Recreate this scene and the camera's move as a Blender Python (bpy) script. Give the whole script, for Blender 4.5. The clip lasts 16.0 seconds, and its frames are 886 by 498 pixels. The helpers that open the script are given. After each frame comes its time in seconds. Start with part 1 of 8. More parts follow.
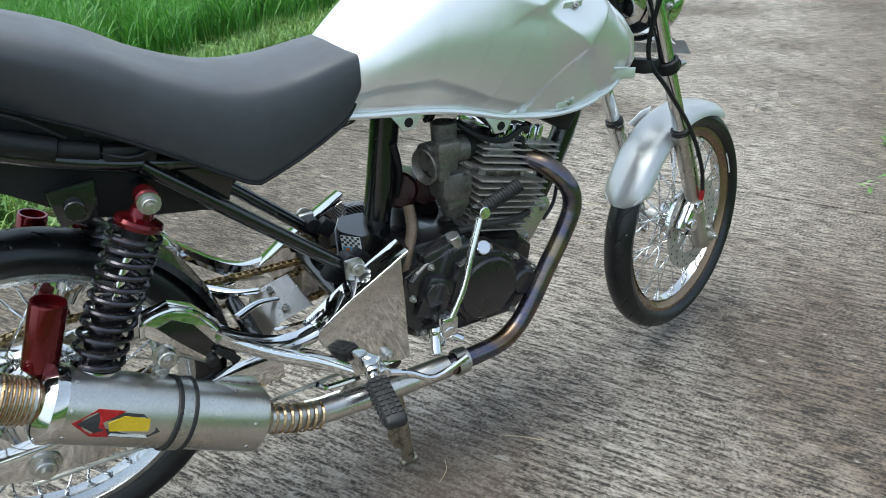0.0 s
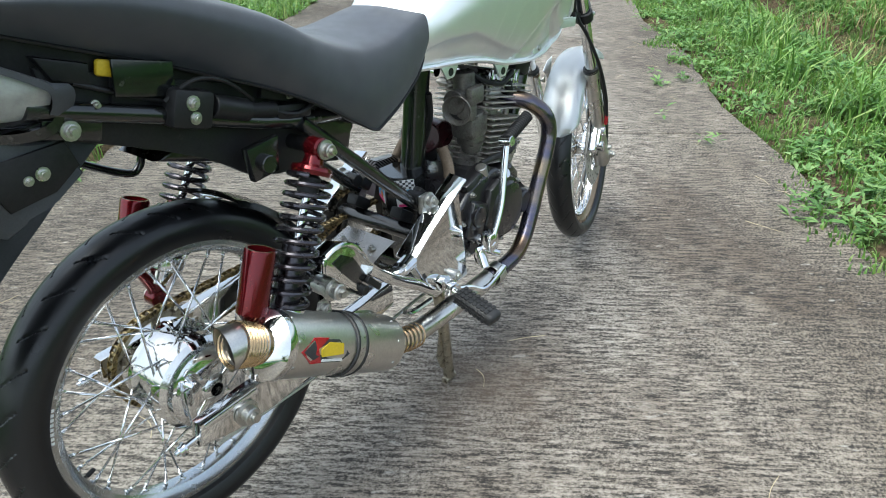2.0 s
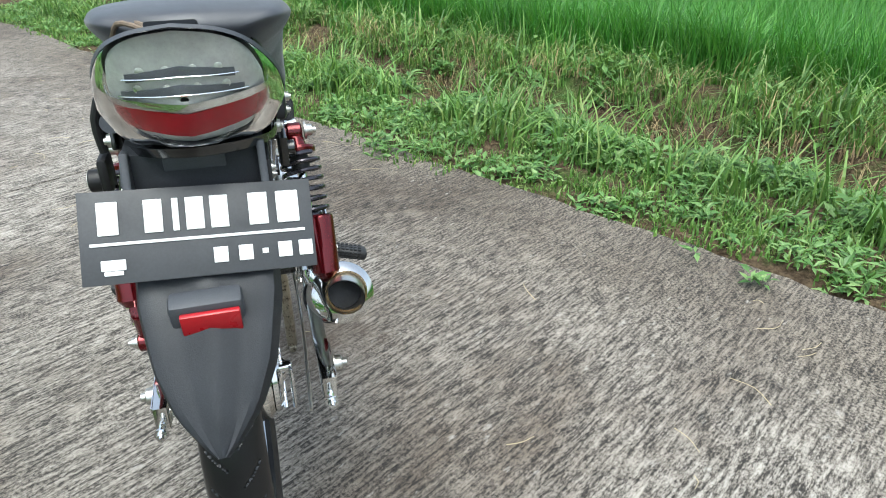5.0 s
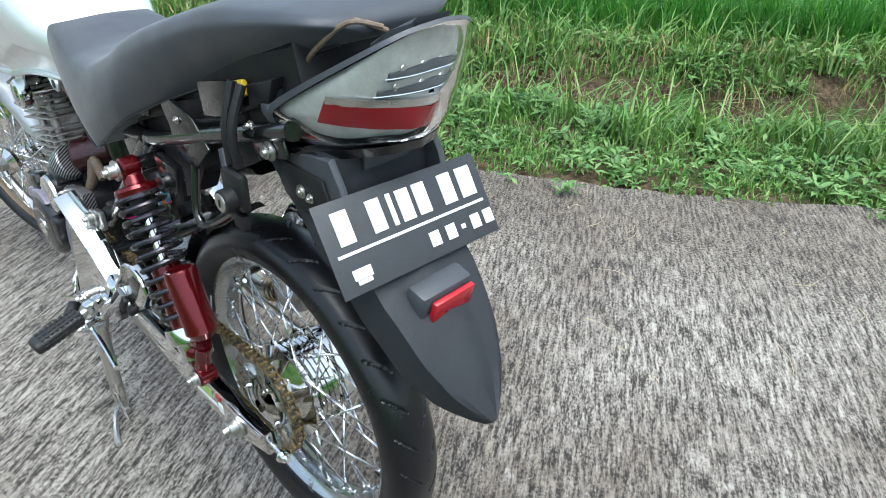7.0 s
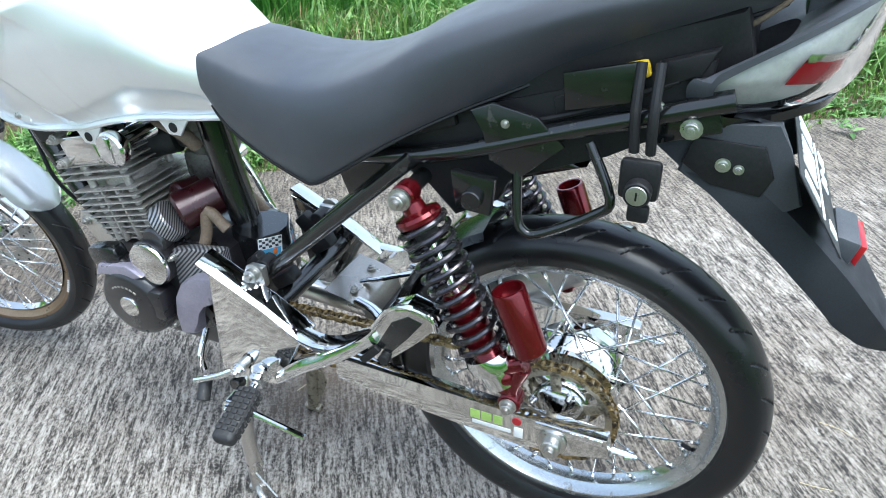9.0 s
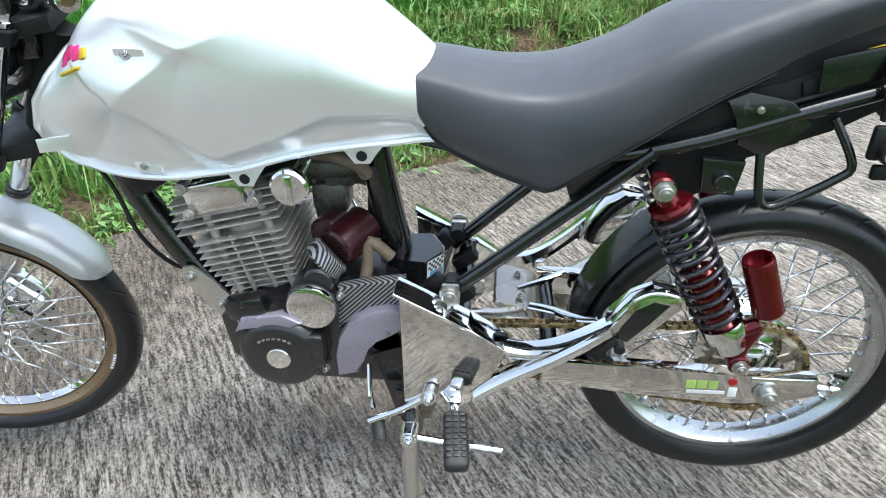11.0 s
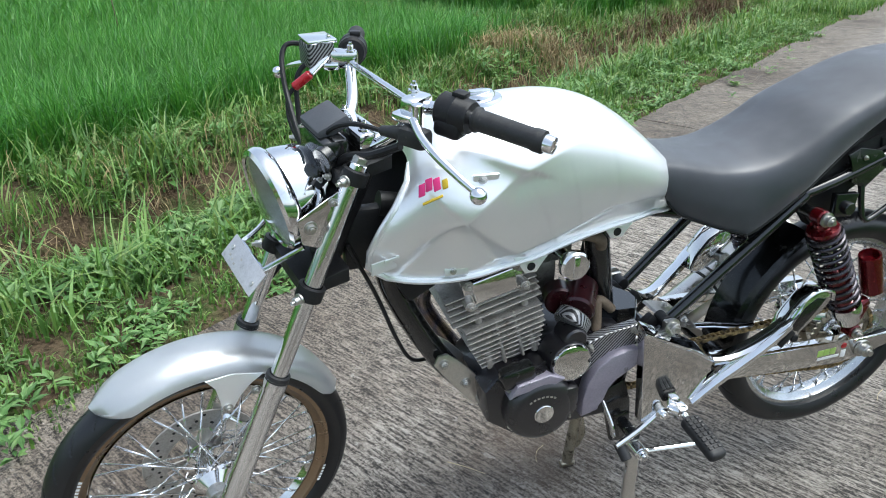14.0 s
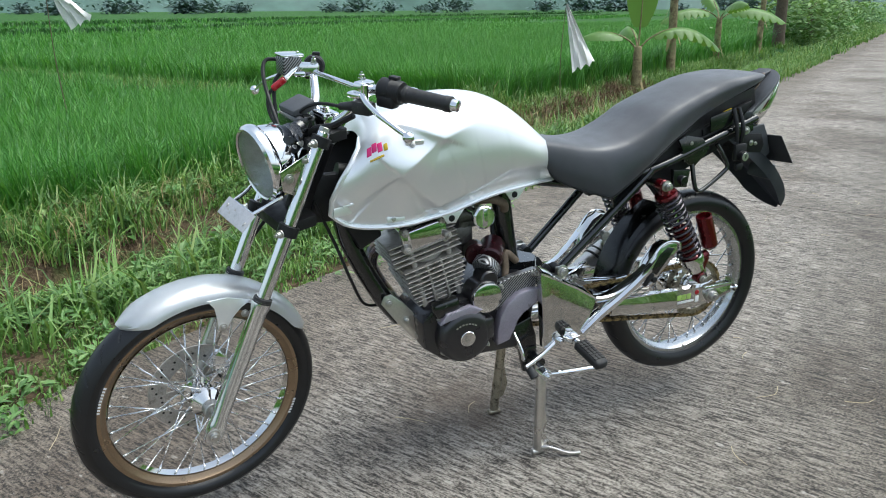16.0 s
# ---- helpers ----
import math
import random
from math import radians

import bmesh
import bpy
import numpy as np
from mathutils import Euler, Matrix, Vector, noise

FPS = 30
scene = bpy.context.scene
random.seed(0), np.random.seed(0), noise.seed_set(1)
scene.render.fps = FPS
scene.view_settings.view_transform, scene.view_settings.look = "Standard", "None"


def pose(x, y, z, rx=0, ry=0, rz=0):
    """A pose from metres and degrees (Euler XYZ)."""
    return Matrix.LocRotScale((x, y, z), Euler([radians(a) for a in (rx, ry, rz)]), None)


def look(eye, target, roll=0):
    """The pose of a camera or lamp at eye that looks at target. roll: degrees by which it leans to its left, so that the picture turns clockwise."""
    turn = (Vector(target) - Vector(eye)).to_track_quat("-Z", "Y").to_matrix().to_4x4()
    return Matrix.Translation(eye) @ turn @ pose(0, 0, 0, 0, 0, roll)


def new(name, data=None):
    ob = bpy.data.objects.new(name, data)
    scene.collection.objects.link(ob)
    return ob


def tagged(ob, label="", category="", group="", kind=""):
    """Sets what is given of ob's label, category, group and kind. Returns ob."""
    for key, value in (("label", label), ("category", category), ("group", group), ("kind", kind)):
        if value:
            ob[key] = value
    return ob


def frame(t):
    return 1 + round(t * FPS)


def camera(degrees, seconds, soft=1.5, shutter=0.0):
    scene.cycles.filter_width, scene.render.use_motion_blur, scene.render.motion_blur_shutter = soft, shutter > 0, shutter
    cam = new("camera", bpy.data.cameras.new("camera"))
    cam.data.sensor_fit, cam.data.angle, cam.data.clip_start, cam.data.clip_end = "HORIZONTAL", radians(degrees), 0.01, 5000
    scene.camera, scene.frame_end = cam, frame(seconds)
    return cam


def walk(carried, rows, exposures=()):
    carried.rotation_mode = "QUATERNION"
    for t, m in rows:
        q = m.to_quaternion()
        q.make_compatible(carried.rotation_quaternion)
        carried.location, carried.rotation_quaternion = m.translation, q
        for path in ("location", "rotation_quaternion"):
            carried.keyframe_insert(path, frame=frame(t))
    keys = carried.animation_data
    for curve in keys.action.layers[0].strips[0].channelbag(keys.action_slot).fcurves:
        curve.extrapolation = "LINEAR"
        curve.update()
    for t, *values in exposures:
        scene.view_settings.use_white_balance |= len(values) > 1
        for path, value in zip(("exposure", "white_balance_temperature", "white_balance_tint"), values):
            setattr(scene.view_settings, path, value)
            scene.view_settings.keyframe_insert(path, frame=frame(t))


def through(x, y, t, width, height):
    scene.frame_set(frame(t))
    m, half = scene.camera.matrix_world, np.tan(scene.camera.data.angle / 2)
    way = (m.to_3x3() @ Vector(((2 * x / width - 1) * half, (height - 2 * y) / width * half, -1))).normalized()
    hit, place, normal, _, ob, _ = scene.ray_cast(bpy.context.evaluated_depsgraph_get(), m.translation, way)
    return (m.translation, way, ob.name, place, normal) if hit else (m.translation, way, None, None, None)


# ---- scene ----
cam = camera(65.77, 16.0, soft=1.0)
# seconds, eye x y z, pitch, roll, yaw
ROWS = [
    (0, 0.1232, -1.0776, 1.1433, -28.837, -1.129, -30.710),
    (0.5, -0.0693, -1.0769, 1.1499, -28.886, -0.793, -36.374),
    (1, -0.2190, -1.0585, 1.1417, -29.010, -1.303, -41.476),
    (1.5, -0.3474, -0.9811, 1.1209, -29.194, -1.410, -47.209),
    (2, -0.4762, -0.8912, 1.1359, -29.207, -1.637, -53.323),
    (2.5, -0.5849, -0.8135, 1.1381, -29.124, -1.580, -60.306),
    (3, -0.7333, -0.7213, 1.1444, -28.757, -1.356, -67.135),
    (3.5, -0.8310, -0.6280, 1.1459, -28.241, -1.064, -75.014),
    (4, -0.9028, -0.4528, 1.1509, -28.075, -0.629, -84.252),
    (4.5, -0.9567, -0.2743, 1.1713, -28.055, -0.466, -95.857),
    (5, -1.0217, -0.0754, 1.1641, -28.304, -0.615, -105.625),
    (5.2, -1.0316, -0.0250, 1.1669, -28.600, -0.704, -109.535),
    (5.7, -1.0420, 0.1443, 1.1729, -29.301, -0.397, -118.636),
    (6.25, -0.9676, 0.3040, 1.1918, -30.488, 0.503, -127.149),
    (6.8, -0.8337, 0.4406, 1.2065, -31.524, 1.148, -134.173),
    (7.3, -0.6864, 0.5485, 1.2014, -31.826, 0.781, -139.333),
    (7.5, -0.6402, 0.5826, 1.2045, -31.775, 0.371, -141.302),
    (8, -0.4783, 0.6890, 1.1781, -31.603, -0.686, -145.802),
    (8.5, -0.3262, 0.7720, 1.1902, -31.890, -1.501, -150.615),
    (9, -0.1570, 0.8475, 1.1798, -32.437, -1.875, -155.672),
    (9.2, -0.0983, 0.8768, 1.1883, -32.320, -1.772, -157.983),
    (9.7, 0.0581, 0.9404, 1.1860, -32.436, -1.779, -163.018),
    (10.25, 0.2197, 0.9898, 1.1855, -32.132, -1.441, -168.183),
    (10.8, 0.3821, 1.0266, 1.1882, -31.563, -1.005, -173.050),
    (11.3, 0.5405, 1.0568, 1.1940, -30.976, -0.750, -177.300),
    (11.5, 0.6198, 1.0911, 1.1973, -30.717, -0.687, -179.229),
    (12, 0.7770, 1.1057, 1.2047, -30.170, -0.585, -183.233),
    (12.5, 0.9488, 1.0760, 1.2745, -29.989, -0.544, -186.650),
    (13, 1.0789, 1.0685, 1.3005, -29.683, -0.820, -190.371),
    (13.5, 1.2316, 1.0798, 1.3199, -28.651, -0.856, -194.327),
    (14, 1.3343, 1.1240, 1.3402, -26.654, -0.787, -197.619),
    (14.5, 1.3974, 1.2562, 1.3504, -23.928, -0.691, -200.310),
    (15, 1.4365, 1.3949, 1.3405, -21.353, -0.860, -201.342),
    (15.5, 1.4867, 1.5192, 1.2797, -19.463, -0.938, -202.076),
    (16, 1.5066, 1.6103, 1.2243, -19.059, -0.828, -203.116),
]
walk(cam, [(t, pose(x, y, z, 0, 0, yaw) @ pose(0, 0, 0, 90 + pitch) @ pose(0, 0, 0, 0, 0, roll)) for t, x, y, z, pitch, roll, yaw in ROWS], [(0.0, 0.98, 6100, 1), (1.5, 1.10, 6200, 1), (3.0, 1.27, 6150, 1), (5.0, 1.15, 6150, 1), (7.5, 1.2, 5800, 1), (9.0, 1.53, 5700, 2), (11.5, 1.28, 6150, 4), (12.5, 1.06, 6100, 4), (14.0, 0.92, 6050, 4), (16.0, 0.79, 6150, 3)])

# ---- light ----
SUN_UP, SUN_ROUND = 70.0, 285.0
world = bpy.data.worlds.new("world")
scene.world = world
world.use_nodes = True
wn, wl = world.node_tree.nodes, world.node_tree.links
sky = wn.new("ShaderNodeTexSky")
sky.sky_type, sky.sun_disc = "NISHITA", False
sky.sun_elevation, sky.sun_rotation = radians(SUN_UP), radians(SUN_ROUND)
sky.air_density, sky.dust_density, sky.ozone_density = 1.0, 4.0, 1.0
hsv = wn.new("ShaderNodeHueSaturation")
hsv.inputs["Saturation"].default_value = 0.6
wl.new(sky.outputs[0], hsv.inputs["Color"])
wl.new(hsv.outputs[0], wn["Background"].inputs["Color"])
wn["Background"].inputs["Strength"].default_value = 0.15
sun = new("sun", bpy.data.lights.new("sun", "SUN"))
sun.data.energy, sun.data.angle, sun.data.color = 1.5, radians(55), (1.0, 0.985, 0.95)
sun.matrix_world = look((0, 0, 0), (-math.sin(radians(SUN_ROUND)) * math.cos(radians(SUN_UP)), -math.cos(radians(SUN_ROUND)) * math.cos(radians(SUN_UP)), -math.sin(radians(SUN_UP))))


# ---- materials ----
def nodes_of(name):
    m = bpy.data.materials.new(name)
    m.use_nodes = True
    n, l = m.node_tree.nodes, m.node_tree.links
    return m, n, l, n["Principled BSDF"]


def noise_at(n, l, scale, detail=3.0, stretch=None, turn=0.0, rough=0.55):
    """A noise of world-size grain; stretch squeezes it along the axes."""
    tc, mp, nz = n.new("ShaderNodeTexCoord"), n.new("ShaderNodeMapping"), n.new("ShaderNodeTexNoise")
    l.new(tc.outputs["Object"], mp.inputs["Vector"])
    l.new(mp.outputs[0], nz.inputs["Vector"])
    if stretch:
        mp.inputs["Scale"].default_value = stretch
    if turn:
        rt = n.new("ShaderNodeMapping")
        rt.inputs["Rotation"].default_value = (0, 0, radians(turn))
        l.new(tc.outputs["Object"], rt.inputs["Vector"])
        l.new(rt.outputs[0], mp.inputs["Vector"])
    nz.inputs["Scale"].default_value, nz.inputs["Detail"].default_value = scale, detail
    nz.inputs["Roughness"].default_value = rough
    return nz.outputs["Fac"]


def ramp(n, l, fac, stops):
    r = n.new("ShaderNodeValToRGB")
    e = r.color_ramp.elements
    while len(e) < len(stops):
        e.new(0.5)
    for k, (p, c) in zip(e, stops):
        k.position, k.color = p, (*c, 1)
    l.new(fac, r.inputs[0])
    return r.outputs[0]


def mixed(n, l, fac, a, b, mode="MIX"):
    m = n.new("ShaderNodeMix")
    m.data_type, m.blend_type = "RGBA", mode
    for v, k in ((fac, 0), (a, 6), (b, 7)):
        if isinstance(v, (int, float)):
            m.inputs[k].default_value = v
        elif isinstance(v, tuple):
            m.inputs[k].default_value = (*v, 1)
        else:
            l.new(v, m.inputs[k])
    return m.outputs[2]


def span(n, l, fac, lo, hi, a=0.0, b=1.0):
    m = n.new("ShaderNodeMapRange")
    m.inputs[1].default_value, m.inputs[2].default_value, m.inputs[3].default_value, m.inputs[4].default_value = a, b, lo, hi
    l.new(fac, m.inputs[0])
    return m.outputs[0]


def surface(name, base, rough=0.5, metal=0.0, fine=(220, 0.12), broad=(14, 0.15), bump=(180, 0.05), dirt=None, coat=0.0, streak=None, gloss=0.5):
    """Base colour varied at two scales, roughness varied with it, fine relief, and dirt of a shape of its own."""
    m, n, l, p = nodes_of(name)
    f, b = noise_at(n, l, fine[0], 4, streak), noise_at(n, l, broad[0], 3)
    lo, hi = tuple(c * (1 - fine[1]) for c in base), tuple(min(1, c * (1 + fine[1])) for c in base)
    col = ramp(n, l, f, [(0.3, lo), (0.7, hi)])
    col = mixed(n, l, span(n, l, b, 0.0, broad[1], 0.35, 0.7), col, tuple(c * 0.55 for c in base))
    r = span(n, l, b, max(0.02, rough * 0.75), min(1, rough * 1.35), 0.3, 0.7)
    if dirt:
        colour, amount, scale = dirt
        mask = span(n, l, noise_at(n, l, scale, 6, rough=0.7), 0.0, 1.0, 0.72 - amount, 0.86 - amount)
        col = mixed(n, l, mask, col, colour)
        r = mixed(n, l, mask, r, (0.75, 0.75, 0.75))
    l.new(col, p.inputs["Base Color"])
    l.new(r, p.inputs["Roughness"])
    p.inputs["Metallic"].default_value = metal
    p.inputs["Coat Weight"].default_value = coat
    p.inputs["Specular IOR Level"].default_value = gloss
    p.inputs["Coat Roughness"].default_value = 0.06
    if bump[1]:
        bn = n.new("ShaderNodeBump")
        bn.inputs["Strength"].default_value, bn.inputs["Distance"].default_value = bump[1], 0.002
        l.new(noise_at(n, l, bump[0], 3, streak), bn.inputs["Height"])
        l.new(bn.outputs[0], p.inputs["Normal"])
    return m


CHROME = surface("chrome", (0.8, 0.81, 0.82), 0.05, 1.0, (300, 0.03), (30, 0.1), (60, 0.008), ((0.25, 0.23, 0.2), 0.09, 45))
POLISHED = surface("polished_steel", (0.74, 0.735, 0.72), 0.06, 1.0, (300, 0.04), (22, 0.15), (25, 0.03), ((0.3, 0.27, 0.23), 0.09, 30))
BRUSHED = surface("brushed_steel", (0.62, 0.6, 0.57), 0.3, 1.0, (260, 0.08), (9, 0.12), (240, 0.03))
ALLOY = surface("cast_alloy", (0.46, 0.43, 0.39), 0.45, 0.55, (260, 0.2), (40, 0.3), (220, 0.25), ((0.13, 0.11, 0.085), 0.16, 28))
BOLTS = surface("zinc_bolt", (0.55, 0.54, 0.51), 0.34, 1.0, (400, 0.1), (120, 0.3), (300, 0.05), ((0.2, 0.16, 0.12), 0.14, 140))
GLOSS_BLACK = surface("black_enamel", (0.006, 0.0065, 0.007), 0.2, 0.0, (200, 0.2), (20, 0.2), (60, 0.03), ((0.07, 0.065, 0.055), 0.1, 40), 0.6)
SATIN_BLACK = surface("satin_black", (0.012, 0.012, 0.013), 0.45, 0.0, (260, 0.25), (24, 0.3), (200, 0.12), ((0.05, 0.045, 0.04), 0.08, 30), gloss=0.3)
ENGINE_BLACK = surface("engine_black", (0.011, 0.010, 0.012), 0.3, 0.0, (280, 0.25), (20, 0.25), (220, 0.06), ((0.06, 0.05, 0.042), 0.1, 26), 0.5)
DARK_ALLOY = surface("stained_alloy", (0.17, 0.16, 0.145), 0.42, 0.6, (260, 0.25), (40, 0.4), (220, 0.25), ((0.07, 0.06, 0.05), 0.2, 28))
MAUVE = surface("worn_mauve_cover", (0.31, 0.285, 0.345), 0.35, 0.5, (260, 0.1), (16, 0.3), (200, 0.06), ((0.09, 0.08, 0.07), 0.12, 30))
VINYL = surface("seat_vinyl", (0.016, 0.0195, 0.029), 0.56, 0.0, (500, 0.12), (9, 0.12), (900, 0.12), gloss=1.0)
RUBBER = surface("tyre_rubber", (0.0058, 0.0062, 0.0075), 0.33, 0.0, (300, 0.2), (15, 0.3), (400, 0.08), ((0.06, 0.053, 0.045), 0.02, 18), gloss=0.5)
SOFT_RUBBER = surface("soft_rubber", (0.016, 0.016, 0.017), 0.55, 0.0, (300, 0.2), (40, 0.3), (300, 0.15), ((0.08, 0.07, 0.06), 0.12, 60))
PLASTIC = surface("grey_black_plastic", (0.05, 0.054, 0.063), 0.5, 0.0, (500, 0.12), (12, 0.15), (600, 0.15))
RED = surface("red_anodised", (0.125, 0.005, 0.009), 0.17, 0.65, (300, 0.15), (30, 0.3), (100, 0.02), ((0.06, 0.02, 0.02), 0.1, 40), 0.4)
RED_PLASTIC = surface("red_plastic", (0.34, 0.007, 0.013), 0.3, 0.0, (300, 0.08), (40, 0.15), (200, 0.02), None, 0.3)
SPRING = surface("dark_spring_steel", (0.075, 0.07, 0.08), 0.22, 0.85, (300, 0.15), (40, 0.3), (200, 0.04), ((0.1, 0.08, 0.07), 0.12, 60))
BRONZE = surface("bronze_rim", (0.3, 0.215, 0.14), 0.3, 0.85, (300, 0.1), (20, 0.2), (200, 0.04), ((0.1, 0.08, 0.06), 0.1, 30))
RIM_STEEL = surface("chrome_rim", (0.5, 0.52, 0.53), 0.2, 1.0, (300, 0.08), (20, 0.2), (120, 0.03), ((0.16, 0.14, 0.12), 0.14, 25))
CHAIN = surface("gold_chain", (0.36, 0.27, 0.13), 0.35, 0.9, (400, 0.2), (60, 0.5), (300, 0.1), ((0.05, 0.04, 0.03), 0.26, 60))
SPROCKET = surface("steel_sprocket", (0.42, 0.38, 0.3), 0.35, 0.9, (300, 0.15), (40, 0.4), (200, 0.08), ((0.09, 0.07, 0.05), 0.2, 40))
BROWN_HOSE = surface("old_rubber_hose", (0.15, 0.11, 0.075), 0.6, 0.0, (300, 0.25), (50, 0.4), (200, 0.2))
WHITE = surface("white_print", (0.75, 0.75, 0.74), 0.5, 0.0, (300, 0.05), (40, 0.1), (200, 0.02))
YELLOW = surface("yellow_rubber", (0.6, 0.42, 0.02), 0.5, 0.0, (300, 0.1), (40, 0.2), (200, 0.05))
PINK = surface("pink_print", (0.7, 0.03, 0.2), 0.4, 0.0, (300, 0.06), (40, 0.1), (200, 0.02))
ORANGE = surface("orange_print", (0.75, 0.2, 0.03), 0.4, 0.0, (300, 0.06), (120, 0.3), (200, 0.02))
STARTER_RED = surface("old_dark_red", (0.032, 0.004, 0.007), 0.3, 0.3, (300, 0.15), (30, 0.3), (100, 0.02), ((0.04, 0.03, 0.03), 0.12, 40), 0.3)
LAMP_RED = surface("lamp_red", (0.17, 0.004, 0.009), 0.2, 0.0, (300, 0.1), (90, 0.3), (120, 0.05))
WELD = surface("golden_weld", (0.42, 0.3, 0.17), 0.25, 0.95, (300, 0.15), (60, 0.3), (200, 0.05), ((0.15, 0.09, 0.05), 0.15, 50))
LAMP_GREY = surface("lamp_reflector", (0.4, 0.4, 0.39), 0.45, 0.5, (300, 0.06), (60, 0.3), (90, 0.06))
LIME = surface("lime_print", (0.42, 0.6, 0.14), 0.4, 0.0, (300, 0.06), (60, 0.3), (200, 0.02))
SKYBLUE = surface("blue_print", (0.1, 0.36, 0.6), 0.4, 0.0, (300, 0.06), (120, 0.3), (200, 0.02))
PLATE_BLACK = surface("plate_black", (0.032, 0.034, 0.038), 0.5, 0.0, (300, 0.1), (20, 0.15), (300, 0.05))
PALE = surface("pale_scratched_sheet", (0.5, 0.5, 0.52), 0.45, 0.2, (300, 0.1), (60, 0.2), (200, 0.05), ((0.25, 0.25, 0.27), 0.1, 60))
STRAW = surface("dry_straw", (0.5, 0.42, 0.26), 0.8, 0.0, (300, 0.2), (20, 0.3), (200, 0.1))
CLOTH = surface("white_plastic_sheet", (0.88, 0.85, 0.83), 0.6, 0.0, (90, 0.08), (8, 0.15), (60, 0.3))


VINYL.node_tree.nodes["Principled BSDF"].inputs["Sheen Weight"].default_value = 0.2
VINYL.node_tree.nodes["Principled BSDF"].inputs["Sheen Roughness"].default_value = 0.4


def paint_silver():
    m, n, l, p = nodes_of("silver_paint")
    flake = noise_at(n, l, 1400, 1)
    broad = noise_at(n, l, 6, 3)
    col = ramp(n, l, flake, [(0.3, (0.84, 0.86, 0.875)), (0.7, (0.94, 0.955, 0.96))])
    l.new(mixed(n, l, span(n, l, broad, 0, 0.12, 0.4, 0.7), col, (0.55, 0.57, 0.58)), p.inputs["Base Color"])
    l.new(span(n, l, flake, 0.3, 0.4), p.inputs["Roughness"])
    p.inputs["Metallic"].default_value = 0.72
    p.inputs["Coat Weight"].default_value, p.inputs["Coat Roughness"].default_value = 0.5, 0.12
    return m


def heated_pipe():
    """Header pipe, stained brown and blue in bands by heat along its length."""
    m, n, l, p = nodes_of("heat_stained_pipe")
    band = noise_at(n, l, 9, 3, (1, 0.2, 1))
    col = ramp(n, l, band, [(0.3, (0.11, 0.07, 0.045)), (0.45, (0.19, 0.14, 0.105)), (0.55, (0.11, 0.11, 0.16)), (0.68, (0.26, 0.21, 0.15))])
    l.new(col, p.inputs["Base Color"])
    p.inputs["Metallic"].default_value, p.inputs["Roughness"].default_value = 0.95, 0.26
    return m


def carbon_weave(name="striped_carbon"):
    m, n, l, p = nodes_of(name)
    tc, w = n.new("ShaderNodeTexCoord"), n.new("ShaderNodeTexWave")
    l.new(tc.outputs["Object"], w.inputs["Vector"])
    w.bands_direction, w.inputs["Scale"].default_value, w.inputs["Distortion"].default_value = "DIAGONAL", 75, 0.4
    l.new(ramp(n, l, w.outputs["Fac"], [(0.35, (0.02, 0.02, 0.022)), (0.65, (0.3, 0.3, 0.31))]), p.inputs["Base Color"])
    p.inputs["Metallic"].default_value, p.inputs["Roughness"].default_value = 0.4, 0.3
    return m


def glass(name, colour, rough=0.03, alpha=None):
    m, n, l, p = nodes_of(name)
    p.inputs["Base Color"].default_value = (*colour, 1)
    p.inputs["Transmission Weight"].default_value, p.inputs["IOR"].default_value = 1.0, 1.12
    l.new(span(n, l, noise_at(n, l, 90, 3), rough, rough * 2.2), p.inputs["Roughness"])
    return m


SILVER, HEATED, CARBON = paint_silver(), heated_pipe(), carbon_weave()
CLEAR = glass("clear_lens", (0.93, 0.96, 0.94))


OIL_SPOT = (0.65, -0.16, 0.0)


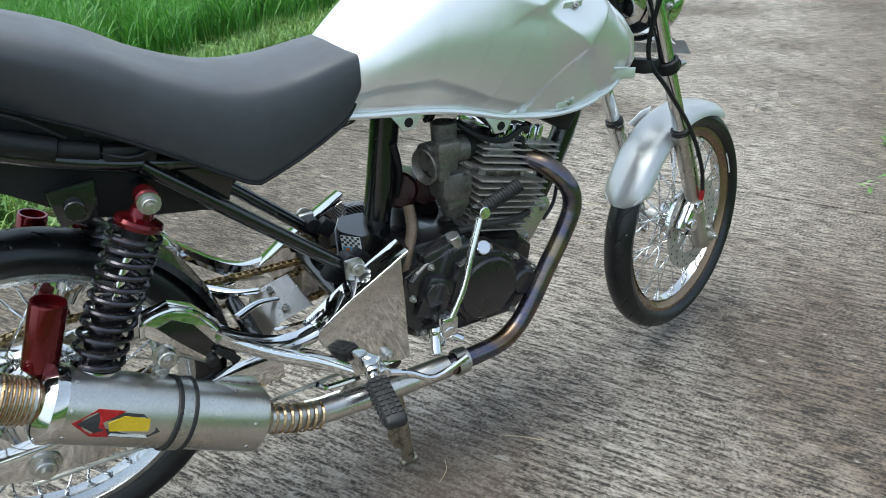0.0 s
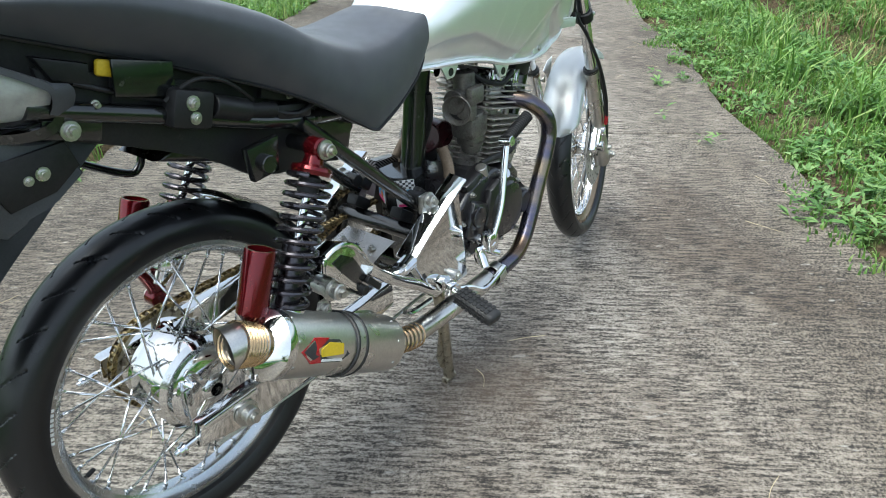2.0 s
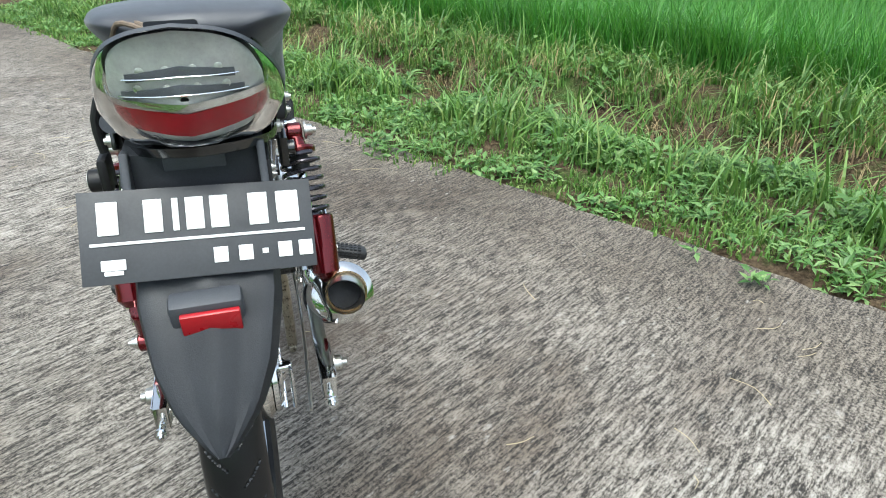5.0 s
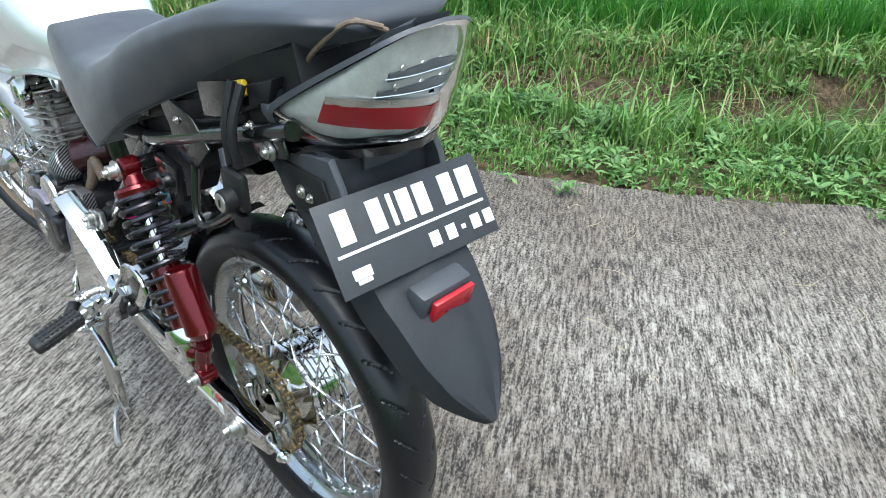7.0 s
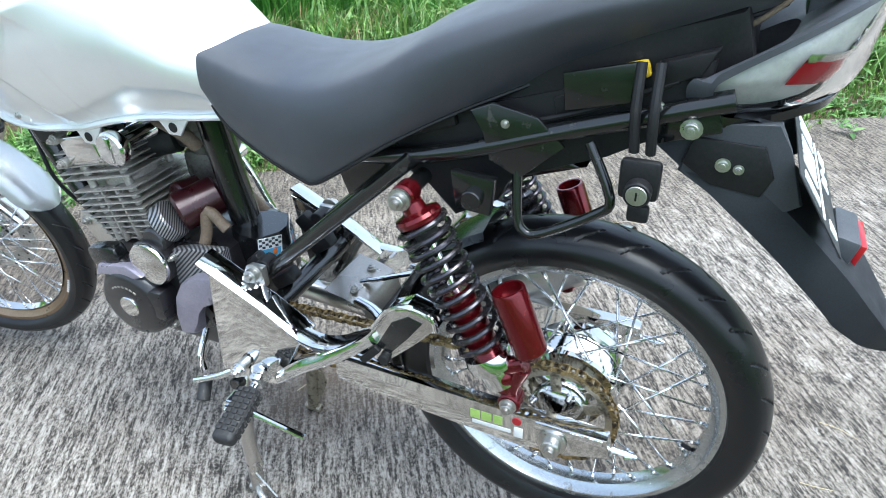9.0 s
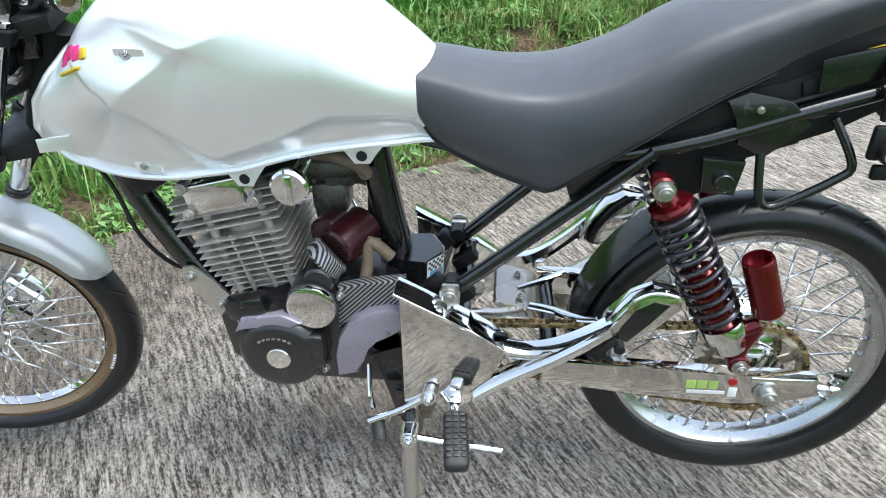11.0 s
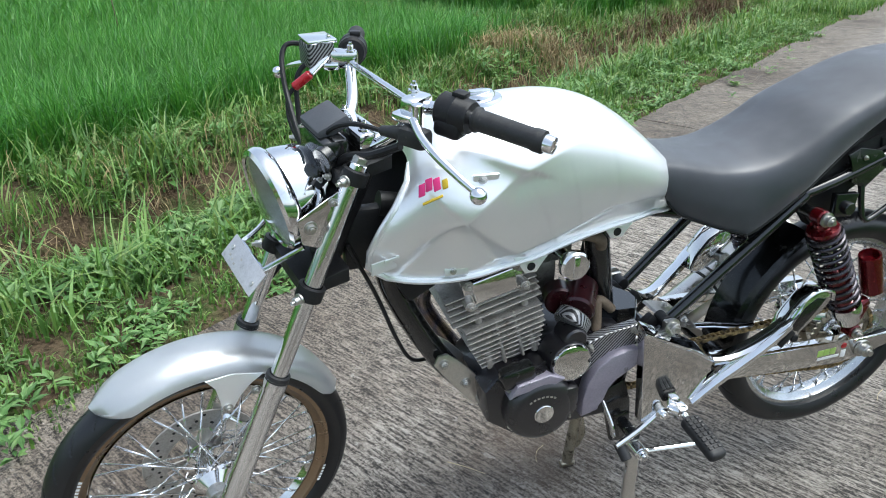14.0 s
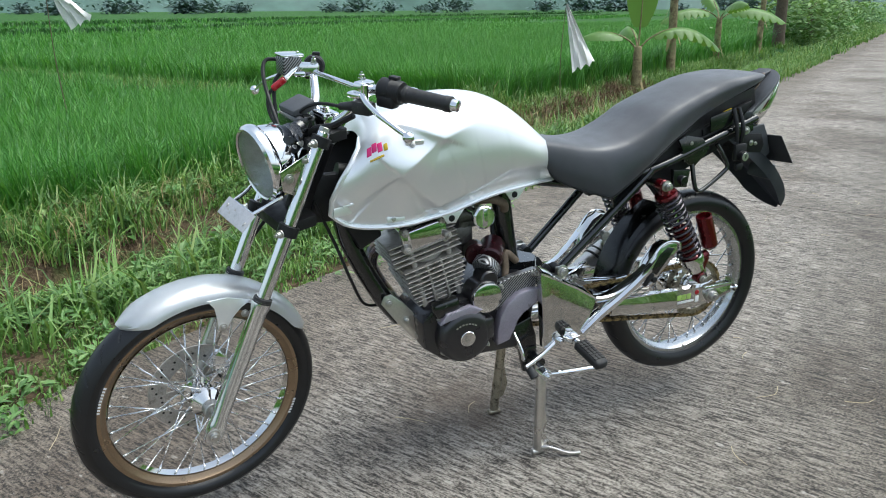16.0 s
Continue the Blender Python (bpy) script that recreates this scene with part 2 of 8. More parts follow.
def concrete(name):
    """Broom-finished concrete: grooves across the road, worn light ridges, brown and black grime in patches."""
    m, n, l, p = nodes_of(name)
    groove = noise_at(n, l, 1.0, 3, (96, 13, 1), -31.8, 0.65)
    ragged = noise_at(n, l, 1.0, 4, (190, 80, 1), -31.8, 0.8)
    crumb = noise_at(n, l, 115, 4, rough=0.8)
    patch = noise_at(n, l, 0.85, 7, rough=0.66)
    stain = noise_at(n, l, 7.0, 6, rough=0.7)
    wear = noise_at(n, l, 2.2, 5, rough=0.65)
    blotch = noise_at(n, l, 1.0, 5, (34, 13, 1), -31.8, 0.65)
    streaks = mixed(n, l, 0.55, groove, ragged)
    smooth = mixed(n, l, 0.35, crumb, groove)
    tc, turn, axes = n.new("ShaderNodeTexCoord"), n.new("ShaderNodeMapping"), n.new("ShaderNodeSeparateXYZ")
    turn.inputs["Rotation"].default_value = (0, 0, radians(-31.8))
    l.new(tc.outputs["Object"], turn.inputs["Vector"])
    l.new(turn.outputs[0], axes.inputs[0])
    waver = n.new("ShaderNodeMath")
    waver.operation = "MULTIPLY_ADD"
    waver.inputs[1].default_value = 0.9
    l.new(patch, waver.inputs[0])
    l.new(axes.outputs["Y"], waver.inputs[2])
    margin = mixed(n, l, 1.0, span(n, l, waver.outputs[0], 1.0, 0.0, -0.95, -0.45), span(n, l, waver.outputs[0], 0.0, 0.9, 0.62, 1.2), "ADD")
    worn = mixed(n, l, 1.0, span(n, l, wear, 0.05, 0.7, 0.42, 0.62), span(n, l, margin, 0.0, 0.6), "ADD")
    both = mixed(n, l, worn, streaks, smooth)
    both = mixed(n, l, 0.1, both, stain)
    col = ramp(n, l, both, [(0.43, (0.014, 0.011, 0.008)), (0.462, (0.062, 0.052, 0.042)), (0.486, (0.155, 0.136, 0.115)), (0.512, (0.245, 0.22, 0.19)), (0.55, (0.37, 0.337, 0.295)), (0.60, (0.47, 0.43, 0.38))])
    col = mixed(n, l, span(n, l, patch, 0.0, 1.0, 0.46, 0.64), col, (0.46, 0.41, 0.365), "MULTIPLY")
    col = mixed(n, l, span(n, l, margin, 0.0, 0.75), col, (0.55, 0.5, 0.435), "MULTIPLY")
    col = mixed(n, l, span(n, l, waver.outputs[0], 0.0, 0.75, 0.1, 0.8), col, (0.62, 0.62, 0.6), "MULTIPLY")
    col = mixed(n, l, span(n, l, stain, 0.0, 0.35, 0.62, 0.72), col, (0.36, 0.335, 0.3))
    col = mixed(n, l, span(n, l, blotch, 0.0, 0.75, 0.62, 0.7), col, (0.42, 0.395, 0.355))
    col = mixed(n, l, span(n, l, noise_at(n, l, 30, 3, rough=0.7), 0.0, 0.85, 0.7, 0.75), col, (0.5, 0.47, 0.43))
    spill = n.new("ShaderNodeVectorMath")
    spill.operation = "DISTANCE"
    spill.inputs[1].default_value = OIL_SPOT
    l.new(tc.outputs["Object"], spill.inputs[0])
    reach = n.new("ShaderNodeMath")
    reach.operation = "MULTIPLY_ADD"
    reach.inputs[1].default_value = 0.45
    l.new(stain, reach.inputs[0])
    l.new(spill.outputs["Value"], reach.inputs[2])
    col = mixed(n, l, span(n, l, reach.outputs[0], 0.75, 0.0, 0.24, 0.46), col, (0.115, 0.082, 0.056))
    l.new(col, p.inputs["Base Color"])
    l.new(span(n, l, both, 0.65, 0.9, 0.3, 0.7), p.inputs["Roughness"])
    bn = n.new("ShaderNodeBump")
    bn.inputs["Strength"].default_value, bn.inputs["Distance"].default_value = 1.0, 0.012
    l.new(both, bn.inputs["Height"])
    l.new(bn.outputs[0], p.inputs["Normal"])
    return m


def soil():
    """Damp brown soil near the road, green ground cover where the fields lie."""
    m, n, l, p = nodes_of("soil_and_cover")
    a, b, c = noise_at(n, l, 40, 5, rough=0.65), noise_at(n, l, 3.5, 5), noise_at(n, l, 0.35, 4, (1, 4, 1), -31.8)
    dirt = ramp(n, l, a, [(0.35, (0.035, 0.024, 0.015)), (0.65, (0.13, 0.095, 0.06))])
    green = ramp(n, l, a, [(0.35, (0.025, 0.06, 0.012)), (0.65, (0.07, 0.14, 0.03))])
    col = mixed(n, l, span(n, l, b, 0.0, 0.9, 0.5, 0.68), dirt, green)
    far = ramp(n, l, c, [(0.35, (0.024, 0.07, 0.018)), (0.5, (0.036, 0.095, 0.025)), (0.65, (0.05, 0.12, 0.032))])
    tc, sep = n.new("ShaderNodeTexCoord"), n.new("ShaderNodeVectorMath")
    sep.operation = "LENGTH"
    l.new(tc.outputs["Object"], sep.inputs[0])
    col = mixed(n, l, span(n, l, sep.outputs["Value"], 0.0, 1.0, 9, 22), col, far)
    l.new(col, p.inputs["Base Color"])
    p.inputs["Roughness"].default_value, p.inputs["Specular IOR Level"].default_value = 0.95, 0.1
    bn = n.new("ShaderNodeBump")
    bn.inputs["Strength"].default_value, bn.inputs["Distance"].default_value = 0.8, 0.03
    l.new(a, bn.inputs["Height"])
    l.new(bn.outputs[0], p.inputs["Normal"])
    return m


def leafy(name, shades, rough=0.45, through=0.25):
    """Leaves whose shade differs from blade to blade."""
    m, n, l, p = nodes_of(name)
    g = n.new("ShaderNodeNewGeometry")
    col = ramp(n, l, g.outputs["Random Per Island"], [(i / max(1, len(shades) - 1), s) for i, s in enumerate(shades)])
    col = mixed(n, l, span(n, l, noise_at(n, l, 1.2, 3), 0.0, 0.45, 0.35, 0.7), col, tuple(c * 0.5 for c in shades[len(shades) // 2]))
    l.new(col, p.inputs["Base Color"])
    p.inputs["Roughness"].default_value = rough
    t, mx = n.new("ShaderNodeBsdfTranslucent"), n.new("ShaderNodeMixShader")
    l.new(mixed(n, l, 1.0, col, (1.0, 1.0, 0.55), "MULTIPLY"), t.inputs["Color"])
    mx.inputs[0].default_value = through
    l.new(p.outputs[0], mx.inputs[1])
    l.new(t.outputs[0], mx.inputs[2])
    l.new(mx.outputs[0], n["Material Output"].inputs["Surface"])
    return m


CONCRETE, SOIL = concrete("broomed_concrete"), soil()
RICE = leafy("rice_leaf", [(0.035, 0.15, 0.02), (0.06, 0.23, 0.03), (0.1, 0.3, 0.045), (0.16, 0.37, 0.07)], 0.45, 0.35)
GRASS = leafy("grass_leaf", [(0.055, 0.13, 0.025), (0.1, 0.22, 0.045), (0.15, 0.3, 0.065), (0.21, 0.36, 0.085), (0.3, 0.37, 0.13)], 0.45, 0.3)
WEED = leafy("weed_leaf", [(0.06, 0.15, 0.035), (0.11, 0.24, 0.06), (0.18, 0.33, 0.1), (0.27, 0.4, 0.15)], 0.45, 0.3)
DARK_RICE = leafy("rice_edge", [(0.02, 0.09, 0.015), (0.035, 0.13, 0.02), (0.06, 0.18, 0.03)], 0.5, 0.2)
# Backdrop colour: distance haze is mixed into the base blue-green.
PAINTED_HAZE = surface("haze_tinted_hill", (0.06, 0.118, 0.095), 0.95, 0.0, (0.05, 0.25), (0.012, 0.3), (1, 0.0))
DRY = leafy("dry_grass", [(0.25, 0.18, 0.09), (0.36, 0.28, 0.14), (0.42, 0.34, 0.19)], 0.8, 0.1)
WITHERED = leafy("withered_tangle", [(0.07, 0.042, 0.022), (0.14, 0.088, 0.048), (0.21, 0.145, 0.08)], 0.85, 0.1)
# Far leaves: distance haze is worked into these blue-green shades.
FAR_LEAF = leafy("haze_tinted_far_leaf", [(0.065, 0.12, 0.115), (0.085, 0.15, 0.14), (0.11, 0.18, 0.165)], 0.8, 0.1)
TREE_LEAF = leafy("tree_leaf", [(0.02, 0.05, 0.012), (0.045, 0.1, 0.02), (0.08, 0.15, 0.03)])
BANANA = leafy("banana_leaf", [(0.1, 0.22, 0.04), (0.17, 0.31, 0.07)], 0.35, 0.35)
BARK = surface("bark", (0.13, 0.095, 0.065), 0.9, 0.0, (60, 0.4), (8, 0.4), (40, 0.8))
SHEATH = surface("banana_sheath", (0.3, 0.25, 0.13), 0.75, 0.0, (60, 0.3), (8, 0.5), (50, 0.4), ((0.12, 0.08, 0.04), 0.25, 9))


# ---- shaping helpers ----
from mathutils.bvhtree import BVHTree

XF = Matrix.Identity(4)


def part(name, bm, material, parent=None, label="", sharp=35, smooth=True, split=False):
    """Links a bmesh as one mesh object under a thing or under a part."""
    if split:
        seen, pieces = set(), []
        for v in bm.verts:
            if v not in seen:
                todo, found = [v], {v}
                while todo:
                    for e in todo.pop().link_edges:
                        for w in e.verts:
                            if w not in found:
                                found.add(w)
                                todo.append(w)
                seen |= found
                pieces.append(found)
        for found in pieces:
            piece, made = bmesh.new(), {}
            for v in found:
                made[v] = piece.verts.new(v.co)
            for f in {f for v in found for f in v.link_faces}:
                piece.faces.new([made[v] for v in f.verts])
            ob = part(name, piece, material, parent, label, sharp, smooth)
        bm.free()
        return ob
    bm.transform(XF)
    bmesh.ops.recalc_face_normals(bm, faces=bm.faces)
    if smooth:
        limit = radians(sharp)
        for f in bm.faces:
            f.smooth = True
        for e in bm.edges:
            if len(e.link_faces) == 2 and e.calc_face_angle(0) > limit:
                e.smooth = False
    me = bpy.data.meshes.new(name)
    bm.to_mesh(me)
    bm.free()
    me.materials.append(material)
    ob = new(name, me)
    ob.parent = parent
    if label:
        ob["label"] = label
    return ob


def holder(name, parent=None, label="", category="", kind="", at=(0, 0, 0)):
    ob = new(name)
    ob.location, ob.empty_display_size = at, 0.1
    ob.parent = parent
    return tagged(ob, label, category, "", kind)


def V(*c):
    return Vector(c)


def curve_points(pts, n=6):
    """Catmull-Rom through the points."""
    p = [Vector(q) for q in pts]
    out = []
    for i in range(len(p) - 1):
        a, b, c, d = p[max(0, i - 1)], p[i], p[i + 1], p[min(len(p) - 1, i + 2)]
        for k in range(n):
            t = k / n
            out.append(0.5 * ((2 * b) + (c - a) * t + (2 * a - 5 * b + 4 * c - d) * t * t + (3 * b - a - 3 * c + d) * t**3))
    return out + [p[-1]]


def sheet(bm, rows, closed=False, cap=False):
    """Quads between rows of points of equal length."""
    vs = [[bm.verts.new(q) for q in r] for r in rows]
    m = len(rows[0])
    for a, b in zip(vs, vs[1:]):
        for i in range(m if closed else m - 1):
            j = (i + 1) % m
            bm.faces.new((a[i], a[j], b[j], b[i]))
    if cap and closed:
        bm.faces.new(vs[0])
        bm.faces.new(vs[-1][::-1])
    return vs


def sweep(bm, pts, r, seg=10, n=0, flat=1.0, cap=True):
    """A round (or flattened) bar along a path; r may change evenly along it."""
    p = curve_points(pts, n) if n else [Vector(q) for q in pts]
    rr = [r] * len(p) if isinstance(r, (int, float)) else [r[0] + (r[1] - r[0]) * i / (len(p) - 1) for i in range(len(p))]
    way = [(p[min(i + 1, len(p) - 1)] - p[max(i - 1, 0)]).normalized() for i in range(len(p))]
    side = way[0].orthogonal().normalized()
    if flat != 1.0:
        side = way[0].cross(V(0, 1, 0)).normalized()
    rows = []
    for q, w, k in zip(p, way, rr):
        side = (side - w * side.dot(w)).normalized()
        up = w.cross(side)
        rows.append([q + k * (math.cos(a) * side * flat + math.sin(a) * up) for a in (2 * math.pi * i / seg for i in range(seg))])
    sheet(bm, rows, True, cap)


def lathe(bm, prof, o, d, seg=32):
    """A profile of (radius, way along the axis) turned round the axis d through o."""
    o, d = Vector(o), Vector(d).normalized()
    u = d.orthogonal().normalized()
    w = d.cross(u)
    rings = []
    for r, h in prof:
        if r < 1e-6:
            rings.append([bm.verts.new(o + d * h)])
        else:
            rings.append([bm.verts.new(o + d * h + r * (math.cos(a) * u + math.sin(a) * w)) for a in (2 * math.pi * i / seg for i in range(seg))])
    for a, b in zip(rings, rings[1:]):
        for i in range(seg):
            j = (i + 1) % seg
            q = [a[i % len(a)], a[j % len(a)], b[j % len(b)], b[i % len(b)]]
            q = [v for k, v in enumerate(q) if v not in q[:k]]
            if len(q) > 2:
                bm.faces.new(q)


def rod(bm, a, b, r, seg=16, r2=None, bev=0.0015):
    a, b = Vector(a), Vector(b)
    h, r2 = (b - a).length, r if r2 is None else r2
    e = min(bev, r * 0.4, r2 * 0.4, h * 0.3)
    lathe(bm, [(0, 0), (r - e, 0), (r, e), (r2, h - e), (r2 - e, h), (0, h)], a, b - a, seg)


def block(bm, c, size, bev=0.003, turn=None, seg=2):
    m = Matrix.Translation(c) @ (turn.to_4x4() if turn else Matrix.Identity(4)) @ Matrix.Diagonal((*size, 1))
    vs = bmesh.ops.create_cube(bm, size=1, matrix=m)["verts"]
    if bev:
        es = list({e for v in vs for e in v.link_edges})
        bmesh.ops.bevel(bm, geom=es, offset=min(bev, min(size) * 0.45), segments=seg, affect="EDGES", profile=0.5)


def slab(bm, pts, y0, y1, bev=0.0):
    """A plate cut to an outline in the bike's side view (x, z), between two widths."""
    a = [bm.verts.new((x, y0, z)) for x, z in pts]
    b = [bm.verts.new((x, y1, z)) for x, z in pts]
    fs = [bm.faces.new(a), bm.faces.new(b[::-1])]
    n = len(pts)
    for i in range(n):
        fs.append(bm.faces.new((a[i], b[i], b[(i + 1) % n], a[(i + 1) % n])))
    if bev:
        es = [e for e in fs[0].edges] + [e for e in fs[1].edges]
        bmesh.ops.bevel(bm, geom=es, offset=bev, segments=2, affect="EDGES", profile=0.5)


def bolt(bm, p, d, r=0.007, h=0.006):
    """Washer, head and the end of the thread, in one turned piece."""
    lathe(bm, [(0, 0), (r * 1.45, 0), (r * 1.45, 0.35 * h), (r, 0.4 * h), (r, 1.25 * h), (r * 0.9, 1.35 * h), (r * 0.55, 1.35 * h), (r * 0.5, 1.95 * h), (0, 1.95 * h)], p, d, 12)


def lerp_table(table, x):
    return np.interp(x, [a for a, _ in table], [b for _, b in table])


def eased(table, n=8):
    """The same table with its corners rounded off."""
    return [(q.x, q.y) for q in curve_points([V(a, b, 0) for a, b in table], n)]


def from_arrays(name, verts, faces, material, parent=None):
    me = bpy.data.meshes.new(name)
    me.from_pydata(verts, [], faces)
    me.materials.append(material)
    ob = new(name, me)
    ob.parent = parent
    return ob


# ---- ground, road, fields ----
# The road runs at 31.8 degrees to the bike; u goes along it, v across it to the left.
ROAD = radians(31.8)
EU, EV = V(math.cos(ROAD), math.sin(ROAD), 0), V(-math.sin(ROAD), math.cos(ROAD), 0)
RIGHT_EDGE, LEFT_EDGE = -1.74, 1.32


def on_road(u, v, z=0.0):
    return EU * u + EV * v + V(0, 0, z)


def road_edge(u, side):
    """The worn, wavering edge of the slab."""
    w = 0.07 * noise.noise((u * 0.9, side * 7.0, 0)) + 0.035 * noise.noise((u * 4.5, side * 3.0, 2)) + 0.015 * noise.noise((u * 17, side, 5))
    return (RIGHT_EDGE - w) if side < 0 else (LEFT_EDGE + w)


BUND = -5.0


def ground_z(u, v):
    """Verge, ditch and bank beside the road, flooded fields beyond, all uneven."""
    n = 0.03 * noise.noise((u * 1.3, v * 1.3, 0)) + 0.015 * noise.noise((u * 5, v * 5, 3))
    if v < RIGHT_EDGE:
        d = RIGHT_EDGE - v + 0.12 * noise.noise((u * 0.6, 0, 8))
        z = lerp_table([(-0.2, -0.16), (0.0, -0.07), (0.12, -0.035), (0.85, -0.03), (1.0, -0.12), (1.15, -0.3), (1.45, -0.32), (1.6, -0.14), (1.8, 0.0), (2.1, 0.02), (2.4, -0.14), (4, -0.18)], d)
        bund = 0.3 * math.exp(-(((u - BUND) / 0.42) ** 2)) * min(1.0, max(0.0, (-3.5 - v) / 0.5))
        return z + bund + n * min(1, max(0.2, d * 2)) if d < 30 else -0.18 + 0.011 * max(0.0, d - 90)
    if v > LEFT_EDGE:
        d = v - LEFT_EDGE
        z = lerp_table([(-0.2, -0.16), (0, -0.07), (0.15, -0.035), (1.2, -0.02), (1.8, -0.15), (4, -0.2)], d)
        return z + n * min(1, max(0.2, d * 2)) if d < 30 else -0.18
    return -0.16


def build_ground():
    us = list(np.arange(-12.2, 9, 0.16))
    us = [-3000, -900, -300, -120, -60, -35, -22, -15] + us + [10, 13, 18, 26, 45, 90, 300, 900, 3000]
    vs = list(np.arange(-4.6, -1.62, 0.09)) + [-1.5, -0.5, 0.5, 1.2] + list(np.arange(1.32, 4.4, 0.14))
    vs = [-3000, -900, -300, -120, -60, -30, -18, -11, -8, -6, -5.2] + vs + [5, 6, 8, 11, 18, 30, 60, 120, 300, 900, 3000]
    vert = [tuple(on_road(u, v, ground_z(u, v))) for u in us for v in vs]
    m = len(vs)
    face = [(i * m + j, (i + 1) * m + j, (i + 1) * m + j + 1, i * m + j + 1) for i in range(len(us) - 1) for j in range(m - 1)]
    ob = from_arrays("ground", vert, face, SOIL)
    for f in ob.data.polygons:
        f.use_smooth = True
    return tagged(ob, "damp brown soil with green cover beside a narrow concrete road", "ground", kind="structure")


def build_road():
    """Cast slabs with open joints; the slab tops are broken a little at the edges."""
    bm = bmesh.new()
    vs = [bm.verts.new(on_road(u, v, -0.11)) for u in (-400, 120) for v in (LEFT_EDGE - 0.06, RIGHT_EDGE + 0.06)]
    bm.faces.new((vs[0], vs[1], vs[3], vs[2]))
    road = part("road", bm, SOIL)
    tagged(road, "narrow worn concrete road with broom grooves between paddy fields", "road", kind="structure")
    starts = [2.305 + 5.0 * k for k in range(-8, 5)]
    spans = [(-400.0, starts[0])] + list(zip(starts, starts[1:])) + [(starts[-1], 120.0)]
    for a, b in spans:
        a, b = a + 0.006, b - 0.006
        n = max(2, min(70, int((b - a) / 0.08)))
        bm = bmesh.new()
        rows = []
        for i in range(n + 1):
            u = a + (b - a) * i / n
            l, r = road_edge(u, 1), road_edge(u, -1)
            across = [l, l - 0.012, l - 0.1, l - 0.5, (l + r) / 2, r + 0.5, r + 0.1, r + 0.012, r]
            rows.append([on_road(u, l, -0.13)] + [on_road(u, v, (-0.012 if k in (0, 8) else 0) ) for k, v in enumerate(across)] + [on_road(u, r, -0.13)])
        sheet(bm, rows)
        for e in (rows[0], rows[-1]):
            bm.faces.new([bm.verts.new(q) for q in e])
        part("slab", bm, CONCRETE, road, sharp=30)
    return road


build_ground()
build_road()


# ---- the motorcycle ----
# x ahead, y to the bike's left, z up; the rear axle stands over the origin.
bike = holder("motorcycle", None, "silver stripped-down motorcycle with chromed swingarm on its centre stand", "motorcycle")
REAR, FRONT = V(0, 0.018, 0.396), V(1.474, -0.004, 0.33)
HEAD, RAKE = V(1.12, 0, 0.96), V(-0.415, 0, 0.91).normalized()
STEER = Matrix.Translation(HEAD) @ Matrix.Rotation(0.24, 4, RAKE) @ Matrix.Translation(-HEAD)
AXLE = STEER.inverted() @ FRONT


def tyre_mesh(R, half, tread, wall=0.062):
    """Tyre with a round crown, fine side steps and slanting cut grooves."""
    bm = bmesh.new()
    prof = [(R - wall, 0.52), (R - wall + 0.004, 0.78), (R - 0.72 * wall, 0.96), (R - 0.5 * wall, 1.0), (R - 0.018, 0.9)] + [(q.x, q.y) for q in curve_points([V(R - 0.013, 0.79, 0), V(R - 0.008, 0.66, 0), V(R - 0.004, 0.48, 0), V(R - 0.0015, 0.3, 0), V(R - 0.0004, 0.15, 0), V(R, 0.0, 0)], 3)]
    prof = prof + [(r, -w) for r, w in prof[-2::-1]]
    seg = 960
    rows = []
    for i in range(seg + 1):
        a = 2 * math.pi * i / seg
        row = []
        for r, w in prof:
            c = abs(w)
            if tread and 0.18 < c < 0.76 and r > R - 0.016:
                k = (i / seg * 30 + (0.9 if w > 0 else 0.4) + c * 0.9) % 1
                r -= 0.0022 if k < 0.06 else 0
            row.append(V(r * math.cos(a), w * half, r * math.sin(a)))
        rows.append(row)
    sheet(bm, rows)
    bmesh.ops.remove_doubles(bm, verts=bm.verts, dist=1e-5)
    return bm


def rim_mesh(r, half):
    bm = bmesh.new()
    prof = [(r + 0.006, half), (r + 0.004, half - 0.003), (r - 0.006, half - 0.004), (r - 0.011, half * 0.62), (r - 0.020, half * 0.42), (r - 0.022, 0)]
    prof = prof + [(a, -b) for a, b in prof[-2::-1]]
    inner = [(a + 0.003, b) for a, b in prof[::-1]]
    lathe(bm, [(a, b) for a, b in prof + inner + prof[:1]], (0, 0, 0), (0, 1, 0), 96)
    return bm


def spoke_set(wheel, m, rim_r, hub_r, hub_half, count=36):
    """Crossed wire spokes, each with its nipple at the rim."""
    bm = bmesh.new()
    rod(bm, (0, 0, 0), (0, 0, 0.97), 0.0021, 8)
    rod(bm, (0, 0, 0.93), (0, 0, 1.0), 0.0032, 8)
    me = bpy.data.meshes.new("spoke")
    bm.to_mesh(me)
    bm.free()
    me.materials.append(CHROME)
    for f in me.polygons:
        f.use_smooth = True
    for i in range(count):
        a = 2 * math.pi * (i + 0.5) / count
        side = 1 if i % 2 else -1
        b = a + (1 if (i // 2) % 2 else -1) * 0.95
        p = V(hub_r * math.cos(b), side * hub_half, hub_r * math.sin(b))
        q = V(rim_r * math.cos(a), side * 0.004, rim_r * math.sin(a))
        d = q - p
        ob = new("spoke", me)
        ob.parent = wheel
        ob.matrix_world = m @ Matrix.LocRotScale(p, d.to_track_quat("Z", "Y"), (1, 1, d.length))
    return me


